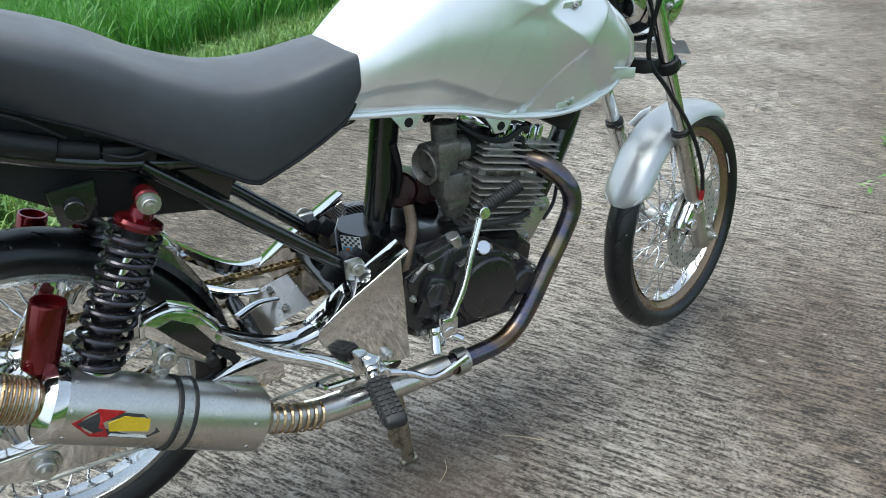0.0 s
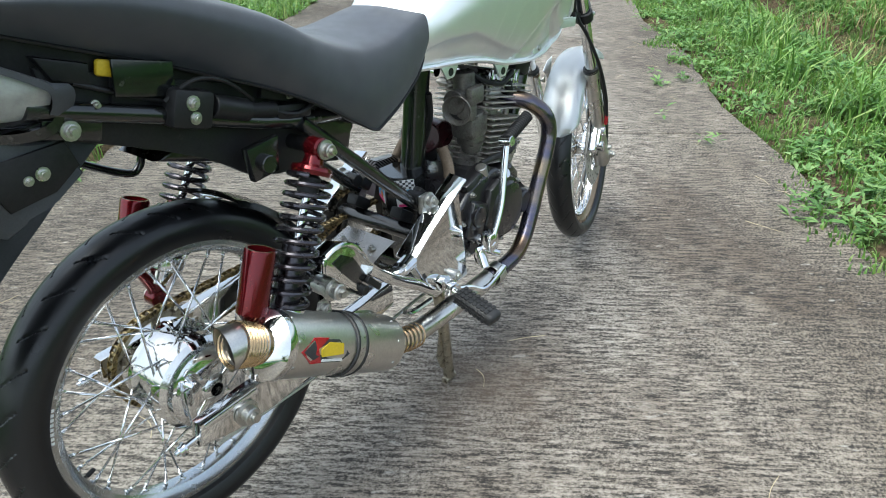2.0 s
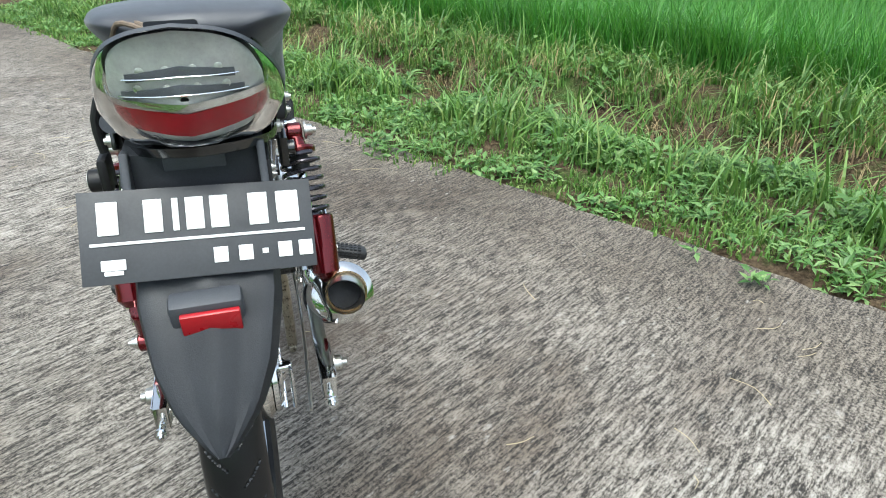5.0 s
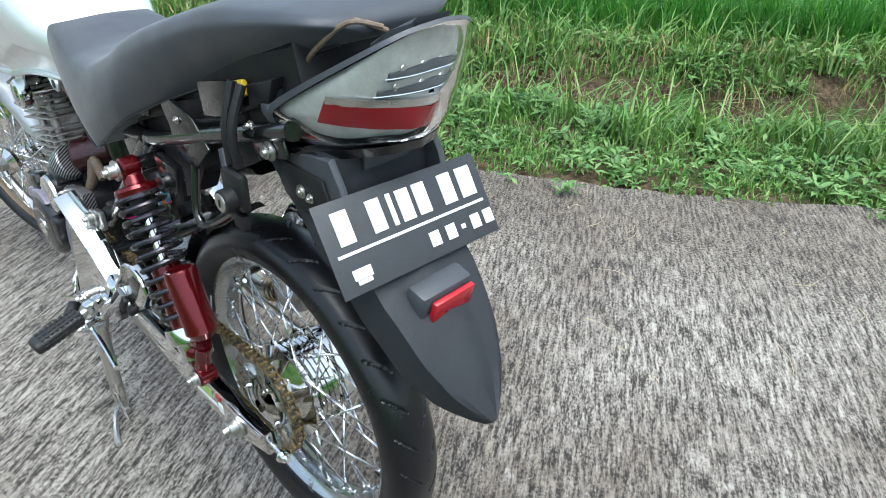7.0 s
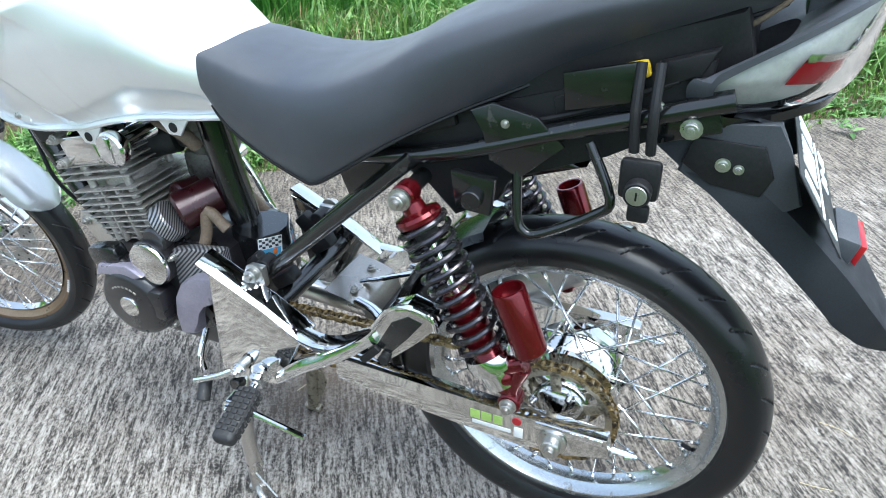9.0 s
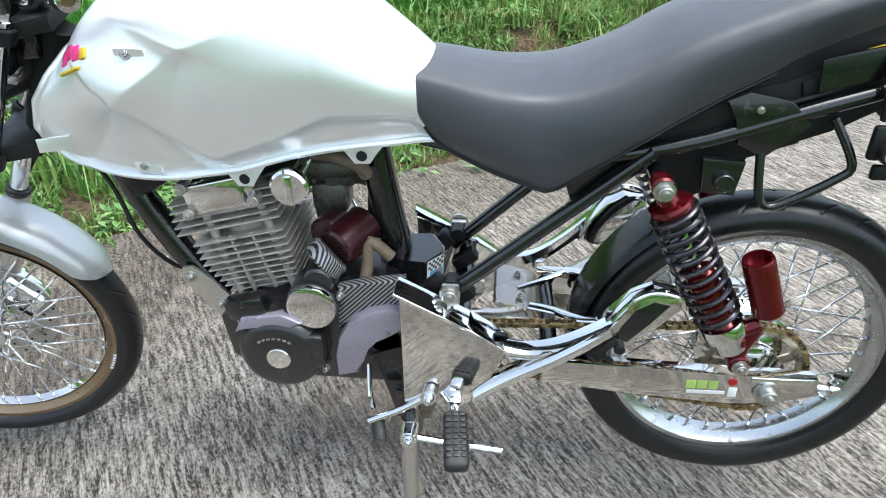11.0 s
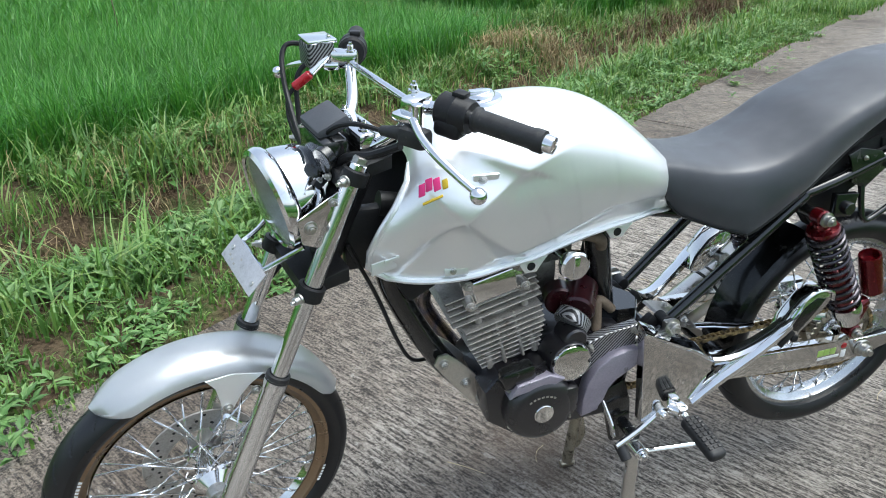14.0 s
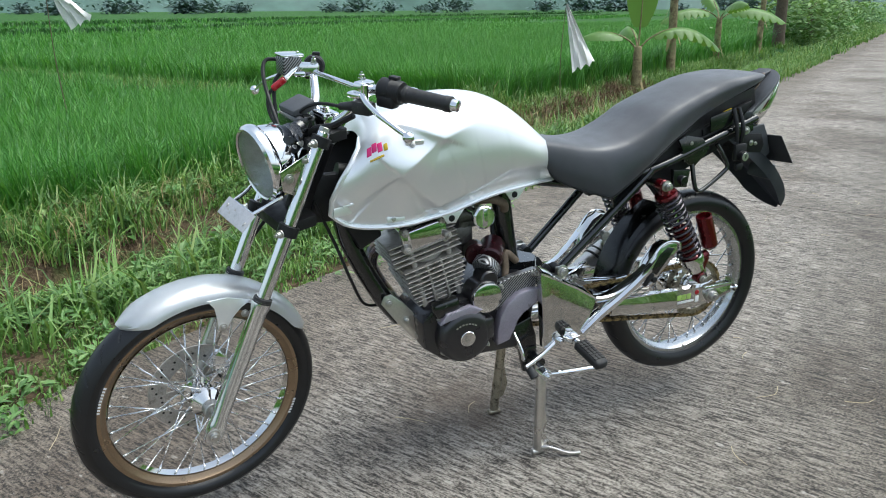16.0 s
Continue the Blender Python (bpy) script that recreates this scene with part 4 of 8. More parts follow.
def tube_frame():
    """Black tube frame: backbone, down tube, seat post, stays and tail rails with their brackets."""
    fr = holder("frame", bike, "black enamelled tube frame with tail brackets")
    bm = bmesh.new()
    sweep(bm, [(1.10, 0, 0.80), (1.085, 0, 0.70), (1.045, 0, 0.60), (0.99, 0, 0.50), (0.95, 0, 0.445)], 0.025, 18, 4)
    part("down_tube", bm, GLOSS_BLACK, fr)
    bm = bmesh.new()
    rod(bm, HEAD - RAKE * 0.20 + V(0, 0, 0), HEAD - RAKE * 0.02, 0.03, 24)
    block(bm, (1.12, 0, 0.80), (0.10, 0.035, 0.12), 0.01)
    block(bm, (1.05, 0, 0.72), (0.07, 0.07, 0.10), 0.01, Matrix.Rotation(radians(28), 3, "Y"))
    part("head_tube", bm, SATIN_BLACK, fr)
    bm = bmesh.new()
    sweep(bm, [(1.10, 0, 0.86), (0.95, 0, 0.83), (0.70, 0, 0.80), (0.45, 0, 0.80)], 0.024, 16, 4)
    part("backbone", bm, SATIN_BLACK, fr)
    bm = bmesh.new()
    sweep(bm, [(0.655, 0, 0.81), (0.63, 0, 0.64), (0.605, 0, 0.50)], 0.027, 24, 4)
    part("seat_post", bm, GLOSS_BLACK, fr)
    bm = bmesh.new()
    sheet(bm, [[V(0.63, 0.030, z), V(0.60, 0.046, z), V(0.562, 0.050, z), V(0.538, 0.012, z), V(0.538, -0.012, z), V(0.562, -0.050, z), V(0.60, -0.046, z), V(0.63, -0.030, z)] for z in (0.44, 0.50, 0.558, 0.562)], True, True)
    part("gusset_box", bm, GLOSS_BLACK, fr, sharp=20)
    bm = bmesh.new()
    slab(bm, [(0.655, 0.40), (0.60, 0.42), (0.583, 0.36), (0.573, 0.27), (0.59, 0.245), (0.618, 0.25), (0.635, 0.33)], 0.086, 0.104, 0.004)
    slab(bm, [(0.64, 0.44), (0.598, 0.44), (0.60, 0.31), (0.625, 0.31)], -0.085, -0.07, 0.004)
    part("stand_bracket", bm, GLOSS_BLACK, fr, split=True)
    bm = bmesh.new()
    block(bm, (0.60, 0, 0.40), (0.035, 0.10, 0.20), 0.01)
    part("gusset_post", bm, GLOSS_BLACK, fr)
    bm = bmesh.new()
    for s in (1, -1):
        block(bm, (0.54, s * 0.075, 0.535), (0.035, 0.022, 0.035), 0.006, Matrix.Rotation(radians(42), 3, "Y"))
        rod(bm, (0.515, s * 0.07, 0.545), (0.515, s * 0.10, 0.545), 0.014, 16)
        block(bm, (0.50, s * 0.06, 0.505), (0.05, 0.03, 0.025), 0.006, Matrix.Rotation(radians(35), 3, "Y"))
    part("frame_lug", bm, SATIN_BLACK, fr, split=True)
    for s in (1, -1):
        bm = bmesh.new()
        sweep(bm, [(0.525, s * 0.085, 0.52), (0.22, s * 0.10, 0.795)], 0.0125, 14)
        part("rear_stay", bm, GLOSS_BLACK, fr)
        bm = bmesh.new()
        sweep(bm, [(0.56, s * 0.05, 0.79), (0.40, s * 0.085, 0.775), (0.20, s * 0.095, 0.80), (0.0, s * 0.095, 0.865), (-0.16, s * 0.09, 0.915)], 0.0125, 14, 4)
        part("tail_rail", bm, GLOSS_BLACK, fr)
        bm = bmesh.new()
        slab(bm, [(0.36, 0.79), (0.33, 0.70), (0.30, 0.715), (0.24, 0.79), (0.26, 0.82)], s * 0.082, s * 0.09, 0.002)
        if s > 0:
            slab(bm, [(0.137, 0.873), (0.117, 0.846), (0.112, 0.811), (0.071, 0.791), (0.016, 0.841), (0.05, 0.874), (0.107, 0.886)], s * 0.1, s * 0.106, 0.002)
        slab(bm, [(0.158, 0.795), (0.152, 0.742), (0.105, 0.738), (0.098, 0.79)], s * 0.106, s * 0.122, 0.003)
        slab(bm, [(0.025, 0.93), (0.02, 0.885), (-0.06, 0.905), (-0.055, 0.95)], s * 0.098, s * 0.103, 0.003)
        block(bm, (-0.115, s * 0.094, 0.885), (0.07, 0.006, 0.035), 0.004, Matrix.Rotation(radians(18), 3, "Y"))
        part("side_bracket", bm, GLOSS_BLACK, fr, split=True)
        bm = bmesh.new()
        rod(bm, (0.213, s * 0.08, 0.762), (0.213, s * 0.15, 0.762), 0.012, 14)
        rod(bm, (0.126, s * 0.106, 0.762), (0.126, s * 0.134, 0.762), 0.014, 16)
        part("frame_stub", bm, GLOSS_BLACK, fr, split=True)
        bm = bmesh.new()
        bolt(bm, (-0.121, s * 0.098, 0.881), (0, s, 0), 0.0085, 0.006)
        if s > 0:
            bolt(bm, (0.09, 0.107, 0.862), (0, 1, 0), 0.004, 0.003)
        else:
            bolt(bm, (0.028, -0.122, 0.878), (0, -1, 0), 0.007, 0.005)
            bolt(bm, (0.028, -0.122, 0.858), (0, -1, 0), 0.006, 0.004)
        part("frame_bolt", bm, BOLTS, fr, split=True)
    bm = bmesh.new()
    slab(bm, [(0.50, 0.80), (0.42, 0.762), (0.20, 0.80), (0.0, 0.868), (-0.12, 0.915), (-0.17, 0.955), (-0.155, 1.01), (0.0, 0.955), (0.25, 0.85), (0.50, 0.83)], -0.078, 0.078, 0.006)
    part("seat_tray", bm, SATIN_BLACK, fr)
    for s in (1, -1):
        bm = bmesh.new()
        slab(bm, [(0.037, 0.894), (-0.051, 0.931), (-0.060, 0.895), (0.031, 0.866)], s * 0.078, s * 0.090, 0.003)
        slab(bm, [(-0.077, 0.948), (-0.136, 0.968), (-0.122, 0.938), (-0.08, 0.922)], s * 0.078, s * 0.094, 0.003)
        slab(bm, [(0.30, 0.795), (0.16, 0.845), (0.165, 0.868), (0.29, 0.826)], s * 0.078, s * 0.094, 0.003)
        slab(bm, [(0.30, 0.80), (0.10, 0.85), (-0.12, 0.92), (-0.125, 0.88), (-0.03, 0.825), (0.02, 0.805), (0.072, 0.783), (0.12, 0.765), (0.18, 0.765), (0.26, 0.77)], s * 0.070, s * 0.0775, 0.002)
        part("tray_panel", bm, SATIN_BLACK, fr, split=True)
        bm = bmesh.new()
        sweep(bm, [(0.12, s * 0.092, 0.845), (0.0, s * 0.094, 0.885), (-0.10, s * 0.09, 0.93)], 0.0035, 8, 4)
        part("harness_lead", bm, SATIN_BLACK, fr, "black cable loom", split=True)
        bm = bmesh.new()
        for x, z in ((-0.084, 0.902), (0.21, 0.838)):
            bolt(bm, (x, s * 0.096, z), (0, s, 0), 0.004, 0.006)
        part("tray_bolt", bm, BOLTS, fr, split=True)
    for s, outline in ((-1, [(-0.128, 0.868), (-0.03, 0.828), (0.055, 0.790), (0.095, 0.758), (0.125, 0.735), (0.18, 0.716), (0.27, 0.708), (0.312, 0.694), (0.357, 0.742), (0.362, 0.79), (0.22, 0.845), (0.0, 0.912), (-0.135, 0.955)]),
                       (1, [(-0.128, 0.870), (-0.03, 0.841), (0.031, 0.812), (0.088, 0.786), (0.106, 0.742), (0.168, 0.708), (0.205, 0.755), (0.25, 0.778), (0.300, 0.720), (0.315, 0.694), (0.342, 0.77), (0.345, 0.80), (0.22, 0.845), (0.0, 0.912), (-0.135, 0.955)])):
        bm = bmesh.new()
        slab(bm, outline, s * 0.055, s * 0.084, 0.004)
        part("side_shell", bm, SATIN_BLACK, fr, "black side shell under the seat")
    bm = bmesh.new()
    block(bm, (0.03, -0.105, 0.868), (0.062, 0.034, 0.052), 0.008, Matrix.Rotation(radians(18), 3, "Y"))
    rod(bm, (0.065, -0.105, 0.862), (0.125, -0.10, 0.838), 0.017, 16)
    rod(bm, (0.125, -0.10, 0.838), (0.175, -0.10, 0.826), 0.012, 14)
    block(bm, (0.21, -0.098, 0.815), (0.07, 0.02, 0.024), 0.006, Matrix.Rotation(radians(10), 3, "Y"))
    part("ignition_unit", bm, SATIN_BLACK, fr, "black ignition unit and its connector", split=True)
    bm = bmesh.new()
    sweep(bm, [(0.17, -0.10, 0.826), (0.21, -0.112, 0.812), (0.26, -0.108, 0.822), (0.31, -0.10, 0.83)], 0.004, 8, 4)
    sweep(bm, [(0.0, -0.105, 0.885), (0.04, -0.118, 0.905), (0.09, -0.112, 0.89), (0.14, -0.10, 0.85)], 0.003, 8, 4)
    part("harness_lead", bm, SATIN_BLACK, fr, split=True)
    bm = bmesh.new()
    slab(bm, [(0.28, 0.79), (0.10, 0.83), (0.0, 0.79), (0.10, 0.755), (0.24, 0.755)], -0.05, 0.05, 0.008)
    part("inner_guard", bm, GLOSS_BLACK, fr, "matt black inner mudguard under the tail")
    bm = bmesh.new()
    sweep(bm, [(0.075, 0.1, 0.80), (0.07, 0.112, 0.745), (0.062, 0.115, 0.725), (0.04, 0.115, 0.722), (-0.03, 0.115, 0.765), (-0.045, 0.115, 0.79), (-0.012, 0.1, 0.85)], 0.0065, 12, 4)
    part("helmet_hook", bm, GLOSS_BLACK, fr, "bent black rod loop")
    bm = bmesh.new()
    block(bm, (-0.077, 0.125, 0.825), (0.046, 0.014, 0.05), 0.006)
    rod(bm, (-0.078, 0.12, 0.815), (-0.078, 0.148, 0.815), 0.0155, 20)
    sweep(bm, [(-0.06, 0.10, 0.95), (-0.062, 0.118, 0.90), (-0.066, 0.12, 0.855)], 0.006, 10, 3)
    sweep(bm, [(-0.08, 0.10, 0.95), (-0.082, 0.122, 0.90), (-0.084, 0.12, 0.855)], 0.006, 10, 3)
    block(bm, (-0.08, 0.125, 0.782), (0.025, 0.012, 0.022), 0.004)
    part("seat_lock", bm, SATIN_BLACK, fr, "black lock body with cables")
    bm = bmesh.new()
    rod(bm, (-0.078, 0.147, 0.815), (-0.078, 0.1495, 0.815), 0.012, 20)
    part("lock_face", bm, BOLTS, fr, "round steel lock face")
    bm = bmesh.new()
    block(bm, (-0.078, 0.15, 0.815), (0.0022, 0.0012, 0.010), 0)
    part("keyhole", bm, SATIN_BLACK, fr)
    bm = bmesh.new()
    for s in (1, -1):
        block(bm, (-0.052, s * 0.088, 0.936), (0.034, 0.010, 0.020), 0.004, Matrix.Rotation(radians(18), 3, "Y"))
    part("rubber_pad", bm, YELLOW, fr, "yellow rubber pad", split=True)
    bm = bmesh.new()
    sweep(bm, [(-0.145, 0.055, 0.975), (-0.175, 0.065, 1.0), (-0.215, 0.05, 1.035), (-0.235, 0.02, 1.03)], 0.003, 8, 4)
    sweep(bm, [(-0.14, 0.035, 0.985), (-0.17, 0.05, 1.02), (-0.20, 0.04, 1.035), (-0.22, 0.0, 1.02)], 0.003, 8, 4)
    part("tail_wire", bm, BROWN_HOSE, fr, split=True)
    for s in (1, -1):
        a = V(0.549, s * 0.0325, 0.528)
        rot = Matrix.Rotation(radians(s * 57.5), 3, "Z") @ Matrix.Rotation(radians(-6), 3, "Y")
        out = V(-0.84, s * 0.54, 0)
        bm = bmesh.new()
        block(bm, a + out * 0.001, (0.044, 0.0016, 0.062), 0.0005, rot)
        part("frame_sticker", bm, WHITE, fr, "white sticker with a chequered top and coloured print")
        for name, m, spec in (("sticker_field", SKYBLUE, [(-0.002, -0.002, 0.034, 0.022), (0.006, -0.018, 0.024, 0.010)]), ("sticker_stripe", ORANGE, [(-0.004, -0.015, 0.014, 0.012), (-0.008, 0.002, 0.008, 0.010)]),
                              ("sticker_check", PLATE_BLACK, [(-0.018 + 0.006 * i, 0.028 - 0.005 * (i % 2) - 0.01 * k, 0.0055, 0.0045) for i in range(7) for k in range(2)]), ("sticker_band", PINK, [(0.0, -0.027, 0.036, 0.006)])):
            bm = bmesh.new()
            for dx, dz, w, h in spec:
                block(bm, a + out * (0.0021 if m is not ORANGE else 0.0025) + rot @ V(dx, 0, dz), (w, 0.0006, h), 0, rot)
            part(name, bm, m, fr, split=True)


def tank():
    """Fuel tank: lofted body with a raised side panel, a beaded lower flange, lugs and cap."""
    tk = holder("fuel_tank", bike, "silver metallic fuel tank with a raised side panel")
    ztop = [(0.50, 0.862), (0.527, 0.892), (0.591, 0.95), (0.642, 0.99), (0.69, 1.018), (0.744, 1.035), (0.806, 1.041), (0.876, 1.037), (0.968, 1.02), (1.05, 0.99), (1.12, 0.955)]
    zbot = [(0.50, 0.797), (0.53, 0.797), (0.67, 0.79), (0.756, 0.776), (0.85, 0.75), (0.95, 0.736), (1.04, 0.736), (1.10, 0.748), (1.14, 0.78)]
    wide = [(0.50, 0.085), (0.56, 0.105), (0.64, 0.128), (0.74, 0.148), (0.86, 0.160), (0.95, 0.162), (1.03, 0.152), (1.10, 0.130), (1.14, 0.115)]
    prof = [(0.70, 0.0), (0.82, 0.10), (0.93, 0.26), (1.0, 0.45), (0.985, 0.60), (0.90, 0.75), (0.72, 0.88), (0.46, 0.955), (0.22, 0.99), (0.0, 1.0)]
    ztop, zbot, wide = eased(ztop), eased(zbot), eased(wide)
    prof = [(q.x, q.y) for q in curve_points([V(a, b, 0) for a, b in prof], 8)]
    fs = [p[0] for p in prof]
    gs = [p[1] for p in prof]
    ks = np.linspace(0, 1, len(prof))
    edges = (
        # line in side view, which side falls away, depth, reach, strength at either end
        ([V(0.985, 0.867), V(0.93, 0.909), V(0.876, 0.945), V(0.80, 0.974), V(0.715, 0.994)], V(0, -1), 0.024, 0.085, 1.0, 0.2),
        ([V(0.985, 0.867), V(0.925, 0.815), V(0.872, 0.772)], V(1, -0.4), 0.030, 0.12, 1.0, 0.9),
        ([V(0.872, 0.772), V(0.80, 0.797), V(0.74, 0.825), V(0.687, 0.847), V(0.60, 0.848), V(0.54, 0.838)], V(0, -1), 0.014, 0.028, 0.6, 1.0),
        ([V(1.02, 0.987), V(0.98, 0.985), V(0.93, 0.968), V(0.872, 0.944)], V(0, -1), 0.009, 0.024, 0.3, 1.0),
    )

    def fall(x, z):
        """How far the side steps in below its pressed edges."""
        q, total = V(x, z), 0.0
        for line, hint, depth, reach, e0, e1 in edges:
            best = None
            for i, (a, b) in enumerate(zip(line, line[1:])):
                d = b - a
                t = (q - a).dot(d) / d.length_squared
                tc = max(0.0, min(1.0, t))
                gap = (q - a - d * tc).length
                if best is None or gap < best[0]:
                    n = V(d.y, -d.x).normalized()
                    n = n if n.dot(hint) > 0 else -n
                    over = abs(t - tc) * d.length
                    best = (gap, (q - a).dot(n), (i + tc) / (len(line) - 1), over)
            gap, way, along, over = best
            way = (gap if way > 0 else 0.0) / reach
            total += depth * (e0 + (e1 - e0) * along) * way * math.exp(1 - way) * math.exp(-over / 0.03)
        return total

    def point(x, k, s):
        f, g = np.interp(k, ks, fs), np.interp(k, ks, gs)
        zb, zt, w = lerp_table(zbot, x), lerp_table(ztop, x), lerp_table(wide, x)
        z, y = zb + (zt - zb) * g, w * f
        y -= fall(x, z) * min(1, f * 1.3) * min(1, max(0, (x - 0.515) / 0.04)) * (0.75 + 0.25 * min(1, max(0, (z - zb) / 0.03)))
        h = math.exp(-(((x - 0.955) / 0.05) ** 2 + ((z - 0.935) / 0.03) ** 2))
        y -= 0.006 * h
        h = math.exp(-(((x - 1.05) / 0.06) ** 2 + ((z - 0.83) / 0.06) ** 2))
        y -= 0.014 * h
        front = max(0, (x - 1.0) / 0.14)
        dx = front**2 * (0.0 - 0.10 * max(0, (z - 0.83) / 0.13) ** 1.2)
        rear = max(0, (0.60 - x) / 0.1)
        dx += rear * 0.045 * max(0, 1 - abs(z - 0.835) / 0.06)
        return V(x + dx, s * y, z)

    bm = bmesh.new()
    n, m = 190, 90
    rows = []
    for i in range(n + 1):
        x = 0.50 + 0.64 * i / n
        half = [point(x, k, 1) for k in np.linspace(0, 1, m)]
        rows.append([V(q.x, -q.y, q.z) for q in half] + half[-2::-1])
    sheet(bm, rows)
    vs = [bm.verts.new(q) for q in rows[0]]
    bm.faces.new(vs)
    bmesh.ops.remove_doubles(bm, verts=bm.verts, dist=1e-5)
    part("tank_shell", bm, SILVER, tk, sharp=60)
    bm = bmesh.new()
    inner = [[V(q.x - 0.012, q.y * 0.9, q.z) for q in rows[-1]], [V(q.x - 0.09, q.y * 0.55, 0.84 + (q.z - 0.84) * 0.8) for q in rows[-1]]]
    sheet(bm, [rows[-1]] + inner)
    bm.faces.new([bm.verts.new(q) for q in inner[-1]])
    part("front_recess", bm, SATIN_BLACK, tk)
    for s in (1, -1):
        bm = bmesh.new()
        line = [point(0.50 + 0.64 * i / 40, 0, s) for i in range(41)] + [point(1.14, k, s) for k in (0.1, 0.2, 0.35, 0.5, 0.65, 0.8)]
        sweep(bm, [q + V(0, s * 0.002, -0.002) for q in line], 0.0062, 8)
        part("flange", bm, SILVER, tk)
        # under side
        for x, w in ((0.835, 0.038), (0.65, 0.04)):
            e = point(x, 0, s)
            bm = bmesh.new()
            outline = [(x - w, e.z + 0.004), (x - w * 0.55, e.z - 0.018), (x - 0.012, e.z - 0.033), (x + 0.012, e.z - 0.033), (x + w * 0.55, e.z - 0.018), (x + w, e.z + 0.004)]
            slab(bm, outline, e.y - s * 0.004, e.y + s * 0.001, 0.0008)
            part("lug", bm, SILVER, tk)
            bm = bmesh.new()
            rod(bm, (x, e.y + s * 0.0008, e.z - 0.02), (x, e.y + s * 0.0022, e.z - 0.02), 0.0085, 18)
            part("lug_hole", bm, SATIN_BLACK, tk)
        # front mounting ear and screws
        bm = bmesh.new()
        block(bm, (1.118, s * 0.108, 0.79), (0.05, 0.004, 0.022), 0.001, Matrix.Rotation(radians(s * 20), 3, "Z"))
        block(bm, (1.105, s * 0.114, 0.803), (0.03, 0.003, 0.006), 0.001, Matrix.Rotation(radians(s * 20), 3, "Z"))
        part("front_ear", bm, SILVER, tk)
        bm = bmesh.new()
        for x, k in ((0.99, 0.08), (0.952, 0.52)):
            e = point(x, k, s)
            bolt(bm, e, (0.1, s, 0.1 if k < 0.3 else 0.6), 0.006, 0.004)
        part("screw", bm, BOLTS, tk, split=True)
        bm = bmesh.new()
        for x, k in ((0.99, 0.08), (0.952, 0.52)):
            e = point(x, k, s)
            block(bm, e + V(-0.006, 0, 0), (0.045, 0.005, 0.018), 0.002, Matrix.Rotation(radians(-s * 4), 3, "Z") @ Matrix.Rotation(radians(s * (8 if k < 0.3 else -16)), 3, "X"))
        part("screw_plate", bm, SILVER, tk, split=True)
    bm = bmesh.new()
    for i in range(3):
        e, e2 = point(1.066 - 0.017 * i, 0.60, 1), point(1.066 - 0.017 * i, 0.54, 1)
        up_ = (e - e2).normalized()
        fw = (point(1.075 - 0.017 * i, 0.57, 1) - point(1.06 - 0.017 * i, 0.57, 1)).normalized()
        rot = Matrix((fw, up_.cross(fw).normalized(), up_)).transposed()
        o = e2.lerp(e, 0.5) + rot @ V(0, 0, 0.004 * (i % 2))
        block(bm, o + rot @ V(0, 0, -0.001), (0.0125, 0.004, 0.021), 0.0015, rot)
    part("sticker_mark", bm, PINK, tk, "pink print shapes of a small sticker", split=True)
    bm = bmesh.new()
    block(bm, o + rot @ V(-0.014, 0, -0.006), (0.010, 0.006, 0.016), 0.002, rot)
    block(bm, o + rot @ V(0.010, 0, -0.023), (0.036, 0.006, 0.004), 0.001, rot)
    part("sticker_corner", bm, YELLOW, tk, split=True)
    bm = bmesh.new()
    lathe(bm, [(0.0, 0.016), (0.024, 0.016), (0.027, 0.013), (0.028, 0.008), (0.038, 0.006), (0.042, 0.0), (0.042, -0.01)], (0.905, 0, 1.03), (0.12, 0, 1), 36)
    block(bm, (0.907, 0, 1.047), (0.04, 0.012, 0.008), 0.003)
    part("filler_cap", bm, CHROME, tk, "chromed filler cap")


